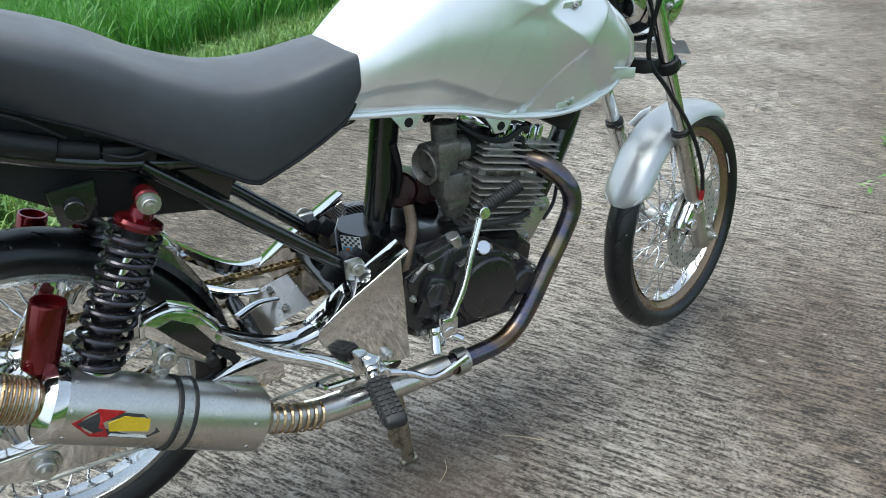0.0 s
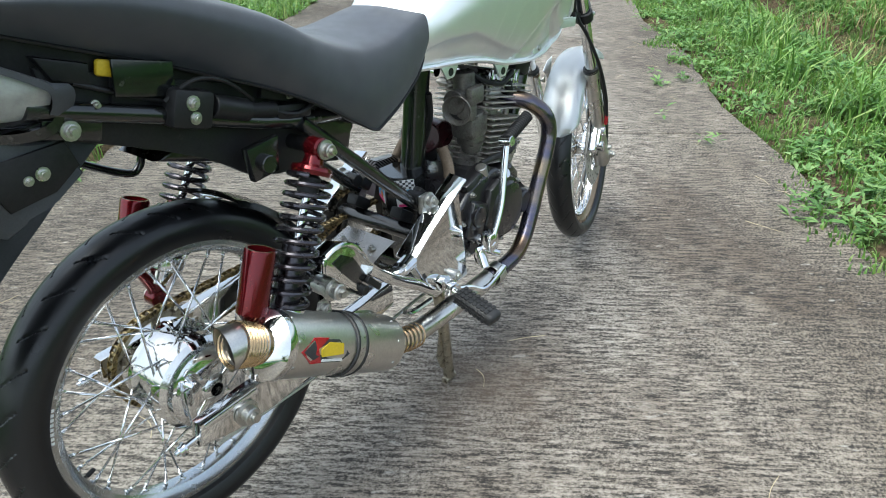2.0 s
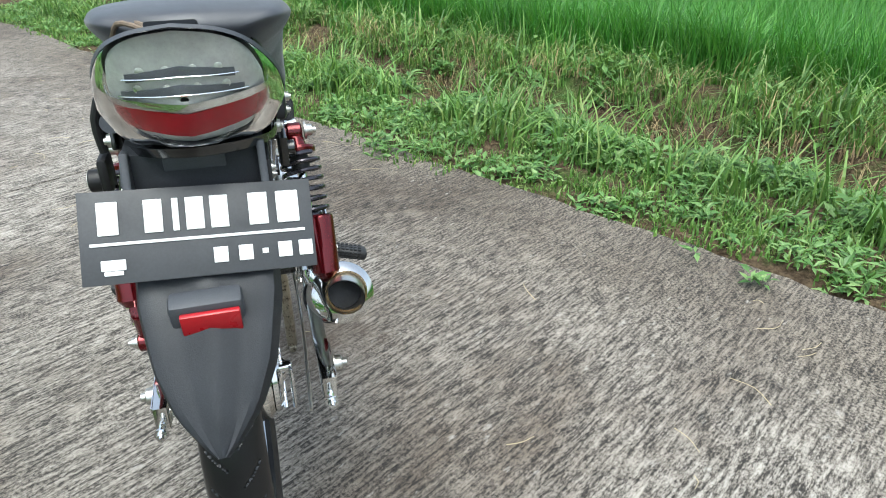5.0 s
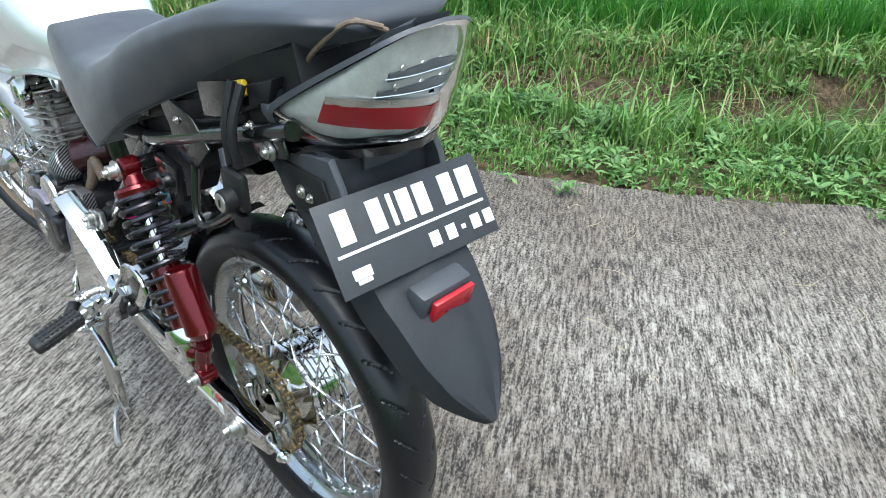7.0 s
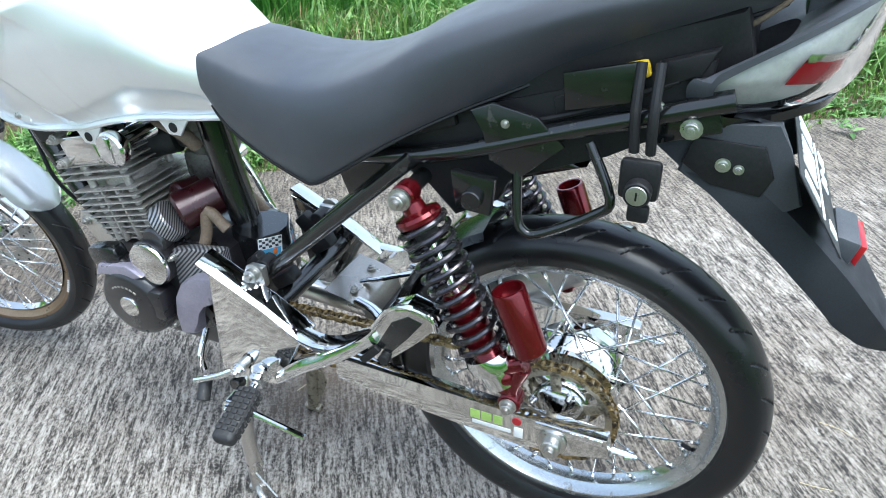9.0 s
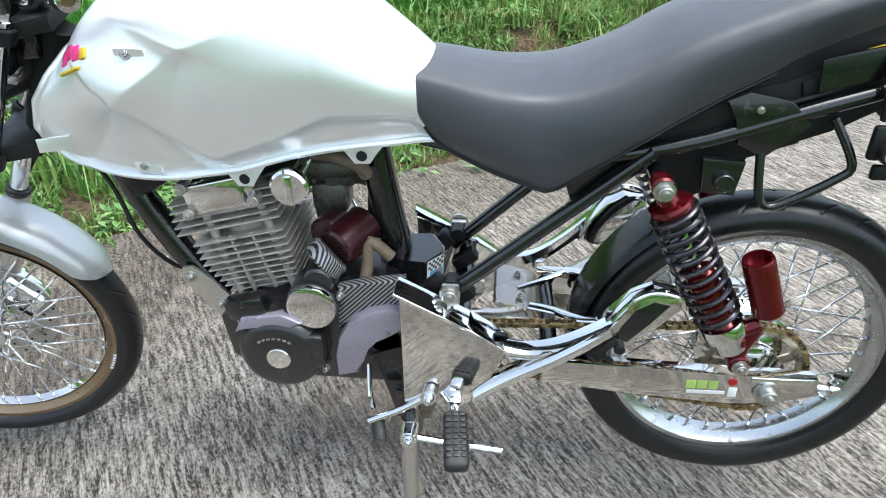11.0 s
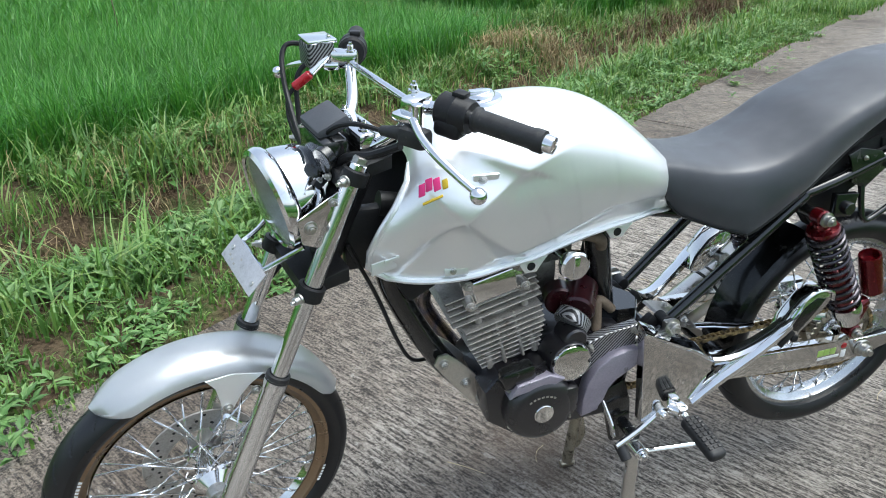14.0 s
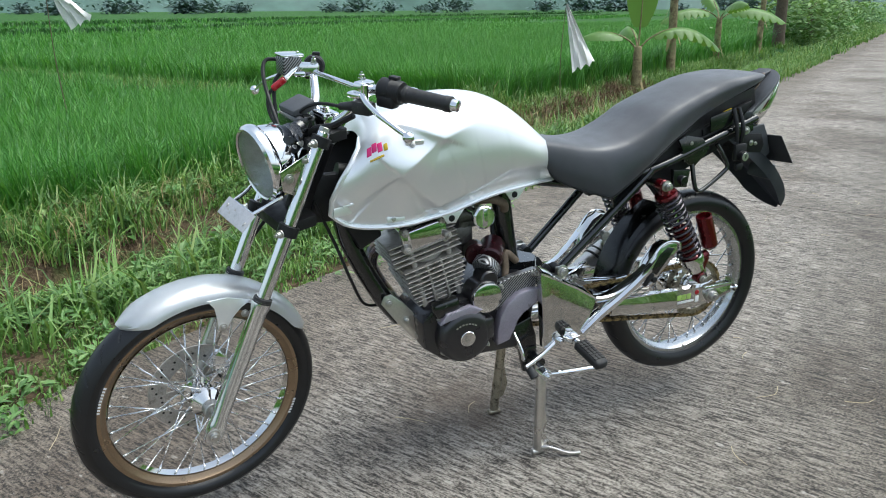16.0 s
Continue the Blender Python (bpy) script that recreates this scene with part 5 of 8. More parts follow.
def seat():
    """Long stepped seat with a dropped nose."""
    top = [(-0.212, 1.030), (-0.206, 1.038), (-0.19, 1.043), (-0.16, 1.046), (-0.11, 1.045), (-0.016, 1.034), (0.104, 0.998), (0.19, 0.966), (0.263, 0.926), (0.347, 0.898), (0.437, 0.892), (0.523, 0.907), (0.575, 0.914)]
    bot = [(-0.212, 1.020), (-0.19, 1.008), (-0.145, 0.990), (-0.054, 0.955), (0.022, 0.925), (0.086, 0.898), (0.158, 0.866), (0.238, 0.824), (0.326, 0.767), (0.366, 0.744), (0.395, 0.748), (0.531, 0.795), (0.575, 0.835)]
    wide = [(-0.212, 0.062), (-0.206, 0.083), (-0.19, 0.102), (-0.16, 0.114), (-0.12, 0.121), (0.0, 0.126), (0.2, 0.134), (0.35, 0.136), (0.45, 0.124), (0.575, 0.098)]
    cross = [(q.x, q.y) for q in curve_points([V(a, b, 0) for a, b in ((0.93, 0.0), (0.965, 0.10), (1.0, 0.28), (1.0, 0.46), (0.98, 0.63), (0.95, 0.75), (0.905, 0.845), (0.84, 0.895), (0.70, 0.935), (0.46, 0.97), (0.22, 0.992), (0, 1.0))], 3)]
    top, bot, wide = eased(top), eased(bot), eased(wide)
    bm = bmesh.new()
    rows = []
    n = 110
    for i in range(n + 1):
        x = -0.212 + 0.787 * i / n
        zt, zb, w = lerp_table(top, x), lerp_table(bot, x), lerp_table(wide, x)
        h = zt - zb
        half = []
        for f, g in cross:
            drop = min(h, 0.15)
            z = zt - drop * (1 - g) if g > 0.3 else zb + (zt - drop * 0.7 - zb) * (g / 0.3)
            rake_ = 0.03 * max(0, (x - 0.44) / 0.12) * (0.5 - g)
            tuck = 0.34 * max(0.0, min(1.0, (0.24 - x) / 0.2)) * max(0.0, 1 - g / 0.7) ** 1.3
            half.append(V(x - rake_, w * f * (1 - tuck), z))
        off = -0.02 * max(0, min(1, (0.3 - x) / 0.45))
        rows.append([V(q.x, q.y * k + off, q.z) for k, hh in ((-1, half), (1, half[-2::-1])) for q in hh])
    sheet(bm, rows)
    for r in (rows[0], rows[-1]):
        bm.faces.new([bm.verts.new(q) for q in r])
    vs = [[bm.verts.new(V(q.x, q.y, q.z)) for q in (r[0], r[-1])] for r in rows]
    for a, b in zip(vs, vs[1:]):
        bm.faces.new((a[0], a[1], b[1], b[0]))
    bmesh.ops.remove_doubles(bm, verts=bm.verts, dist=1e-5)
    st = part("seat", bm, VINYL, bike, "long stepped seat in dark grey vinyl", sharp=50)
    bm = bmesh.new()
    for s in (1, -1):
        line = [V(r[k].x, r[k].y + s * 0.001, r[k].z - 0.002) for r in rows[3:-1] for k in ((-1 if s > 0 else 0),)]
        sweep(bm, line, 0.0025, 6)
    part("seat_edge", bm, SATIN_BLACK, st, "black plastic edge under the vinyl", split=True)


def tail():
    """Tail lamp with a clear outer lens, red band and reflectors, the mudguard, plate and rear reflector."""
    tl = holder("tail_lamp", bike, "large clear tail lamp with a red band and grey housing")
    # seam between lens and housing on one side: it sweeps forward and down from the peak to a blunt tip
    seam = [V(-0.300, 0, 1.043), V(-0.290, 0.038, 1.036), V(-0.266, 0.068, 1.018), V(-0.205, 0.092, 0.980), V(-0.150, 0.101, 0.946), V(-0.131, 0.101, 0.928), V(-0.137, 0.086, 0.901), V(-0.165, 0.070, 0.895), V(-0.20, 0.052, 0.898), V(-0.243, 0.027, 0.905), V(-0.258, 0, 0.907)]
    seam = curve_points(seam, 4)
    seam = seam + [V(q.x, -q.y, q.z) for q in seam[-2:0:-1]]
    heart = V(-0.278, 0, 0.968)

    def skin(k, back=0.0, grow=1.0):
        """The seam drawn in towards the middle of the rear face."""
        rows_ = []
        for q in seam:
            d = (q - heart) * grow
            rows_.append(V(heart.x + d.x * k**1.55 + back - 0.008 * (1 - k), d.y * 1.05 * (1 - (1 - k) ** 2.2) - 0.008, heart.z + d.z * (1 - (1 - k) ** 1.7)))
        return rows_

    bm = bmesh.new()
    sheet(bm, [skin(k) for k in (1.0, 0.97, 0.92, 0.84, 0.74, 0.62, 0.48, 0.34, 0.2, 0.1, 0.02)], True)
    tree = BVHTree.FromBMesh(bm)

    def behind(y, z, gap):
        """A place a little inside the lens, looking ahead at (y, z)."""
        hit = tree.ray_cast(V(-1, y, z), V(1, 0, 0))[0]
        return V((hit.x if hit else -0.25) + gap, y, z)

    lens = part("clear_lens", bm, CLEAR, tl, "clear plastic lens", sharp=60)
    lens.visible_shadow = False
    bm = bmesh.new()
    core = V(-0.19, -0.008, 0.955)
    sheet(bm, [[q + (core - q).normalized() * 0.0065 for q in skin(k)] for k in (1.0, 0.92, 0.84, 0.74, 0.62, 0.48, 0.34, 0.2, 0.1, 0.02)], True)
    part("reflector", bm, LAMP_GREY, tl, "grey silvered reflector", sharp=60)
    bm = bmesh.new()
    rim_ = skin(1.0)
    outer = [q + V(0.004, 0.002 * (1 if q.y > 0 else -1) * min(1, abs(q.y) / 0.03), 0.003 if q.z > 0.94 else -0.002) for q in rim_]
    back_ = [V(q.x + 0.018, q.y * 0.96, q.z - 0.010 if q.z > 0.94 else q.z + 0.002) for q in outer]
    deep = [V(-0.17 + (q.x + 0.2) * 0.4, q.y * 0.6, 0.935 + (q.z - 0.95) * 0.45) for q in outer]
    sheet(bm, [skin(0.975, -0.001, 1.006), outer, back_, deep], True)
    part("lamp_housing", bm, PLASTIC, tl, "dark grey plastic frame", sharp=30)
    bm = bmesh.new()
    low = [q for q in curve_points([V(-0.118, 0.094, 0.915), V(-0.135, 0.094, 0.890), V(-0.165, 0.086, 0.884), V(-0.20, 0.07, 0.889), V(-0.245, 0.04, 0.899), V(-0.262, 0, 0.902)], 4)]
    low = low + [V(q.x, -q.y, q.z) for q in low[-2::-1]]
    sheet(bm, [[V(q.x - 0.004, q.y - 0.008, q.z + 0.008) for q in low], [V(q.x, q.y - 0.008, q.z - 0.004) for q in low], [V(q.x * 0.8 - 0.02, q.y * 0.8 - 0.008, q.z - 0.016) for q in low], [V(-0.14 + q.x * 0.1, q.y * 0.6 - 0.006, 0.885) for q in low]])
    part("housing_lip", bm, GLOSS_BLACK, tl)
    bm = bmesh.new()
    slab(bm, [(-0.21, 1.008), (-0.24, 1.026), (-0.280, 1.046), (-0.276, 1.034), (-0.21, 0.99)], -0.034, 0.018, 0.003)
    part("top_cover", bm, PLASTIC, tl)
    def band(half, top_, low_, gap, name, material, label="", rise=0.0):
        """A strip bent round the inside of the lens."""
        b2, rows2 = bmesh.new(), []
        for i in range(33):
            y = -half + 2 * half * i / 32
            k = abs(y) / half
            zt, zl = top_ + rise * k, low_ + rise * k
            a_, c_ = behind(y - 0.008, zt, gap), behind(y - 0.008, zl, gap)
            rows2.append([a_ + V(0.002, 0, 0), a_, a_.lerp(c_, 0.5) + V(-0.0006, 0, 0), c_, c_ + V(0.002, 0, 0)])
        sheet(b2, rows2, True, True)
        return part(name, b2, material, tl, label)

    band(0.095, 0.951, 0.924, 0.003, "red_band", LAMP_RED, "red lens band", 0.012)
    band(0.095, 0.962, 0.953, 0.003, "silver_strip", CHROME, "", 0.007)
    for z, w in ((0.998, 0.054), (0.979, 0.062)):
        band(w, z + 0.004, z - 0.005, 0.003, "bulb_bar", PLASTIC, "dark bulb bar", -0.007)
        band(w + 0.004, z - 0.006, z - 0.0075, 0.0025, "bulb_trim", CHROME, "silvered trim line", -0.002)
        bm = bmesh.new()
        for y in (-0.038, -0.013, 0.013, 0.038):
            q = behind(y * w / 0.054 - 0.008, z, 0.0035)
            lathe(bm, [(0.0048, 0.002), (0.004, 0.001), (0, 0.0)], q, (1, 0, 0), 14)
        part("bulb", bm, BOLTS, tl, split=True)

    # mudguard: a keel down the middle, tapering to a point
    def guard(t, w, side):
        c = V(-0.115, 0, 0.888).lerp(V(-0.412, 0.012, 0.598), t) + V(-0.035 * math.sin(math.pi * t), 0, 0)
        nrm = V(-0.7, 0, 0.7).normalized()
        return c, nrm, w

    md = None
    bm = bmesh.new()
    rows = []
    widths = [(0, 0.076), (0.25, 0.086), (0.5, 0.084), (0.7, 0.07), (0.85, 0.048), (0.95, 0.022), (1.0, 0.006)]
    for i in range(25):
        t = i / 24
        c, nrm, w = guard(t, lerp_table(widths, t), 0)
        dep = 0.05 * min(1, 0.25 + lerp_table(widths, t) / 0.09)
        half = [(1.0, -1.0), (0.97, -0.5), (0.90, -0.12), (0.72, -0.02), (0.50, -0.05 - 0.05 * t), (0.36, -0.02), (0.16, 0.03), (0.0, 0.10)]
        row = [c + V(0, w * f, 0) + nrm * dep * g for f, g in half]
        rows.append(row + [V(q.x, 2 * c.y - q.y, q.z) for q in row[-2::-1]])
    sheet(bm, rows)
    bmesh.ops.solidify(bm, geom=bm.faces[:], thickness=0.003)
    md = part("rear_mudguard", bm, PLASTIC, bike, "dark grey plastic mudguard with a pointed tip", sharp=40)
    bm = bmesh.new()
    sheet(bm, [[V(x - 0.012 * (1 - (y / 0.08) ** 2), y, z) for y in np.linspace(-0.079, 0.079, 13)] for x, z in ((-0.16, 0.893), (-0.185, 0.892), (-0.198, 0.886), (-0.201, 0.86), (-0.205, 0.83), (-0.21, 0.80))])
    bmesh.ops.solidify(bm, geom=bm.faces[:], thickness=0.003)
    part("guard_neck", bm, PLASTIC, md)
    bm = bmesh.new()
    block(bm, (-0.2125, 0, 0.875), (0.004, 0.07, 0.016), 0.0015, Matrix.Rotation(radians(-4), 3, "Y"))
    part("neck_panel", bm, PLASTIC, md)
    for s in (1, -1):
        bm = bmesh.new()
        slab(bm, [(-0.125, 0.868), (-0.115, 0.835), (-0.15, 0.812), (-0.205, 0.805), (-0.215, 0.83), (-0.20, 0.865)], s * 0.080, s * 0.0865, 0.003)
        part("side_recess", bm, SATIN_BLACK, md)
        bm = bmesh.new()
        slab(bm, [(-0.112, 0.822), (-0.124, 0.856), (-0.138, 0.883), (-0.17, 0.886), (-0.21, 0.893), (-0.226, 0.862), (-0.25, 0.80), (-0.215, 0.775), (-0.15, 0.80)], s * 0.072, s * 0.0815, 0.003)
        part("side_cheek", bm, PLASTIC, md)
        bm = bmesh.new()
        bolt(bm, (-0.160, s * 0.087, 0.839), (0, s, 0), 0.006, 0.003)
        bolt(bm, (-0.177, s * 0.087, 0.836), (0, s, 0), 0.0042, 0.003)
        part("mudguard_bolt", bm, BOLTS, md, split=True)
    # number plate with its characters as bars
    global XF
    down, across = V(-0.0575, 0, -0.086).normalized(), V(0.012, -1.0, -0.058).normalized()
    out = across.cross(down).normalized()
    if out.x > 0:
        out = -out
    down = (down - across * down.dot(across)).normalized()
    XF = Matrix.Translation((-0.2615, 0.003, 0.809)) @ Matrix((across, down, out)).transposed().to_4x4()
    bm = bmesh.new()
    block(bm, (0, 0, 0), (0.257, 0.106, 0.0018), 0.0006)
    plate = part("number_plate", bm, PLATE_BLACK, bike, "black number plate with raised white markings")
    bm = bmesh.new()
    for x, w in ((-0.098, 0.022), (-0.050, 0.020), (-0.026, 0.007), (-0.005, 0.020), (0.022, 0.020), (0.066, 0.022), (0.100, 0.026)):
        block(bm, (x, -0.021, 0.0016), (w, 0.038, 0.0018), 0.0006)
    block(bm, (0, 0.008, 0.0016), (0.236, 0.0035, 0.0018), 0.0005)
    for x, w in ((0.020, 0.016), (0.048, 0.016), (0.070, 0.007), (0.093, 0.016), (0.117, 0.016)):
        block(bm, (x, 0.030, 0.0016), (w, 0.018 if w > 0.01 else 0.006, 0.0018), 0.0005)
    part("plate_bar", bm, WHITE, plate, "white raised characters shown as bars", split=True)
    bm = bmesh.new()
    block(bm, (-0.095, 0.032, 0.0016), (0.026, 0.012, 0.0018), 0.003)
    block(bm, (-0.095, 0.041, 0.0016), (0.02, 0.005, 0.0018), 0.002)
    part("plate_emblem", bm, WHITE, plate)
    XF = Matrix.Identity(4)
    rot = Matrix.Rotation(radians(-14), 3, "Y")
    bm = bmesh.new()
    block(bm, (-0.306, 0.008, 0.727), (0.03, 0.082, 0.05), 0.006, rot)
    part("reflector_base", bm, PLASTIC, md)
    bm = bmesh.new()
    block(bm, (-0.326, 0.004, 0.722), (0.008, 0.066, 0.036), 0.002, rot)
    part("reflector", bm, RED_PLASTIC, md, "red rear reflector")


def engine():
    global XF
    en = holder("engine", bike, "air-cooled single engine with dusty cast fins and black covers")
    ax = V(0.235, 0, 0.972).normalized()
    o = V(0.842, 0, 0.487)
    rot = Matrix((V(ax.z, 0, -ax.x), V(0, 1, 0), ax)).transposed()
    # barrel and head fins
    bm = bmesh.new()
    rod(bm, o, o + ax * 0.20, 0.05, 28)
    part("barrel", bm, ALLOY, en)
    for i in range(9):
        c = o + ax * (0.020 + 0.0135 * i)
        bm = bmesh.new()
        grow = 0.8 + 0.2 * min(1, i / 5)
        block(bm, c + V(0.004, -0.010, 0), (0.166 * grow, 0.168 * grow, 0.003), 0.02, rot, 3)
        part("cooling_fin", bm, ALLOY, en)
    for i in range(5):
        c = o + ax * (0.150 + 0.0125 * i)
        bm = bmesh.new()
        block(bm, c + V(0.012, -0.010, 0), (0.19, 0.166 - 0.006 * i, 0.0034), 0.02, rot, 3)
        part("cooling_fin", bm, ALLOY, en)
    bm = bmesh.new()
    block(bm, o + ax * 0.17, (0.10, 0.09, 0.08), 0.02, rot)
    for s in (1, -1):
        for dx in (-0.05, 0.05):
            rod(bm, o + rot @ V(dx, s * 0.052, 0.01), o + rot @ V(dx, s * 0.052, 0.20), 0.008, 12)
        for dx in (-0.02, 0.02):
            block(bm, o + rot @ V(dx, s * 0.060, 0.075), (0.006, 0.012, 0.115), 0.002, rot)
    part("cylinder_head", bm, ALLOY, en)
    bm = bmesh.new()
    block(bm, o + ax * 0.222, (0.115, 0.115, 0.03), 0.012, rot)
    for s in (1, -1):
        block(bm, o + rot @ V(0.006, s * 0.060, 0.207), (0.125, 0.010, 0.06), 0.008, rot)
        for dx in (-0.045, -0.025, -0.005, 0.015, 0.035, 0.055) if s < 0 else ():
            block(bm, o + rot @ V(dx, s * 0.068, 0.217), (0.006, 0.006, 0.045), 0.002, rot)
    part("head_cover", bm, CHROME, en, "chromed rocker cover")
    bm = bmesh.new()
    block(bm, o + rot @ V(0.006, 0.070, 0.212), (0.092, 0.012, 0.052), 0.014, rot, 3)
    part("side_cover", bm, POLISHED, en, "oval polished side cover")
    bm = bmesh.new()
    for dx, dz in ((-0.048, 0.236), (0.058, 0.236), (-0.052, 0.190), (0.064, 0.190)):
        rod(bm, o + rot @ V(dx, 0.055, dz), o + rot @ V(dx, 0.080, dz), 0.010, 14)
        bolt(bm, o + rot @ V(dx, 0.080, dz), (0, 1, 0), 0.0055, 0.006)
    part("cover_boss", bm, ALLOY, en, split=True)
    # crankcase
    bm = bmesh.new()
    slab(bm, [(0.60, 0.36), (0.64, 0.33), (0.86, 0.335), (0.915, 0.38), (0.925, 0.46), (0.89, 0.495), (0.77, 0.505), (0.70, 0.54), (0.61, 0.54), (0.585, 0.47)], -0.095, 0.10, 0.012)
    part("crankcase", bm, ENGINE_BLACK, en)
    bm = bmesh.new()
    lathe(bm, [(0.0, 0.142), (0.055, 0.142), (0.066, 0.138), (0.074, 0.128), (0.077, 0.115), (0.077, 0.095)], (0.812, 0, 0.415), (0, 1, 0), 48)
    block(bm, (0.765, 0.115, 0.425), (0.07, 0.05, 0.07), 0.012)
    block(bm, (0.83, 0.11, 0.485), (0.09, 0.03, 0.035), 0.008)
    part("magneto_cover", bm, ENGINE_BLACK, en, "round black magneto cover")
    bm = bmesh.new()
    rod(bm, (0.812, 0.140, 0.413), (0.812, 0.1455, 0.413), 0.0215, 28)
    part("cover_cap", bm, POLISHED, en, "silver slotted cap")
    bm = bmesh.new()
    for i in range(7):
        a = radians(125 - i * 12)
        block(bm, (0.815 + 0.045 * math.cos(a), 0.1425, 0.415 + 0.045 * math.sin(a) * 0.9), (0.006, 0.001, 0.004), 0, Matrix.Rotation(radians(90) - a, 3, "Y"))
    part("lettering_bar", bm, BOLTS, en, "raised lettering shown as bars", split=True)
    bm = bmesh.new()
    slab(bm, [(0.885, 0.46), (0.87, 0.49), (0.80, 0.502), (0.765, 0.485), (0.80, 0.468), (0.845, 0.478)], 0.105, 0.137, 0.004)
    part("magneto_trim", bm, MAUVE, en)
    # starter housing with its round polished cap
    bm = bmesh.new()
    rod(bm, (0.748, 0.06, 0.512), (0.748, 0.125, 0.512), 0.045, 36, bev=0.004)
    rod(bm, (0.735, 0.06, 0.555), (0.735, 0.115, 0.555), 0.026, 24, bev=0.004)
    part("starter_housing", bm, ENGINE_BLACK, en)
    bm = bmesh.new()
    lathe(bm, [(0, 0.1315), (0.034, 0.1315), (0.041, 0.129), (0.0435, 0.124), (0.0435, 0.12)], (0.748, 0, 0.512), (0, 1, 0), 40)
    part("starter_cap", bm, POLISHED, en, "round polished cap reflecting the ground")
    bm = bmesh.new()
    rod(bm, (0.737, 0.082, 0.572), (0.716, 0.07, 0.588), 0.0375, 28, bev=0.004)
    part("starter_ring", bm, CARBON, en, "striped silver ring")
    bm = bmesh.new()
    rod(bm, (0.712, 0.066, 0.592), (0.668, 0.0, 0.610), 0.036, 28, bev=0.005)
    rod(bm, (0.735, 0.035, 0.60), (0.722, -0.01, 0.60), 0.032, 24, bev=0.004)
    part("starter_motor", bm, STARTER_RED, en, "dark red starter motor")
    # sprocket cover
    bm = bmesh.new()
    outer = [(0.715, 0.365), (0.716, 0.41), (0.706, 0.452), (0.685, 0.485), (0.655, 0.506), (0.62, 0.514), (0.593, 0.512)]
    inn = [(0.593, 0.47), (0.62, 0.466), (0.645, 0.452), (0.662, 0.432), (0.672, 0.405), (0.676, 0.375)]
    slab(bm, outer + inn, 0.095, 0.128, 0.006)
    part("sprocket_cover", bm, MAUVE, en, "curved mauve-grey sprocket cover")
    bm = bmesh.new()
    slab(bm, [(0.71, 0.455), (0.706, 0.54), (0.66, 0.552), (0.59, 0.563), (0.59, 0.508), (0.62, 0.51), (0.66, 0.50), (0.69, 0.48)], 0.085, 0.108, 0.004)
    part("upper_cover", bm, CARBON, en, "striped cover over the gearbox")
    bm = bmesh.new()
    slab(bm, [(0.69, 0.46), (0.60, 0.46), (0.60, 0.37), (0.68, 0.35)], 0.03, 0.075, 0.006)
    rod(bm, (0.632, 0.06, 0.43), (0.632, 0.10, 0.43), 0.03, 20)
    part("gearbox_side", bm, ALLOY, en)
    # clutch side
    bm = bmesh.new()
    slab(bm, [(0.612, 0.49), (0.655, 0.512), (0.70, 0.532), (0.76, 0.535), (0.80, 0.515), (0.86, 0.475), (0.905, 0.435), (0.91, 0.40), (0.895, 0.365), (0.855, 0.335), (0.70, 0.345), (0.63, 0.355), (0.605, 0.40)], -0.128, -0.09, 0.010)
    part("clutch_case", bm, ENGINE_BLACK, en)
    bm = bmesh.new()
    slab(bm, [(0.71, 0.50), (0.745, 0.515), (0.80, 0.49), (0.84, 0.45), (0.845, 0.40), (0.815, 0.36), (0.73, 0.365), (0.69, 0.42)], -0.150, -0.125, 0.010)
    part("clutch_cover", bm, ENGINE_BLACK, en, "black clutch cover")
    bm = bmesh.new()
    lathe(bm, [(0, 0.158), (0.05, 0.158), (0.062, 0.155), (0.066, 0.150), (0.066, 0.144), (0.074, 0.142), (0.077, 0.138), (0.077, 0.126)], (0.775, 0, 0.432), (0, -1, 0), 48)
    block(bm, (0.665, -0.13, 0.44), (0.07, 0.03, 0.09), 0.012, Matrix.Rotation(radians(25), 3, "Y"))
    rod(bm, (0.662, -0.128, 0.455), (0.662, -0.150, 0.455), 0.024, 24)
    block(bm, (0.70, -0.105, 0.515), (0.10, 0.04, 0.05), 0.012, Matrix.Rotation(radians(-14), 3, "Y"))
    part("clutch_dome", bm, ENGINE_BLACK, en, "round black clutch dome", split=True)
    bm = bmesh.new()
    rod(bm, (0.652, -0.15, 0.385), (0.640, -0.178, 0.345), 0.010, 14)
    rod(bm, (0.675, -0.16, 0.37), (0.70, -0.175, 0.355), 0.008, 12)
    block(bm, (0.655, -0.155, 0.365), (0.03, 0.022, 0.04), 0.006)
    rod(bm, (0.765, -0.135, 0.515), (0.762, -0.152, 0.528), 0.014, 18)
    part("lever_joint", bm, CHROME, en, split=True)
    bm = bmesh.new()
    sweep(bm, [(0.74, -0.10, 0.545), (0.80, -0.105, 0.545), (0.86, -0.10, 0.535), (0.92, -0.08, 0.53)], 0.007, 10, 4)
    part("clutch_cable", bm, SOFT_RUBBER, en, "black sleeved cable")
    bm = bmesh.new()
    block(bm, (0.862, 0.112, 0.502), (0.075, 0.035, 0.045), 0.012, Matrix.Rotation(radians(12), 3, "Y"))
    part("generator_boss", bm, GLOSS_BLACK, en)
    bm = bmesh.new()
    lathe(bm, [(0, 0.148), (0.024, 0.148), (0.029, 0.144), (0.031, 0.136), (0.031, 0.12)], (0.868, 0, 0.412), (0, -1, 0), 32)
    part("filter_cap", bm, ENGINE_BLACK, en)
    bm = bmesh.new()
    rod(bm, (0.725, -0.115, 0.525), (0.715, -0.115, 0.55), 0.013, 20)
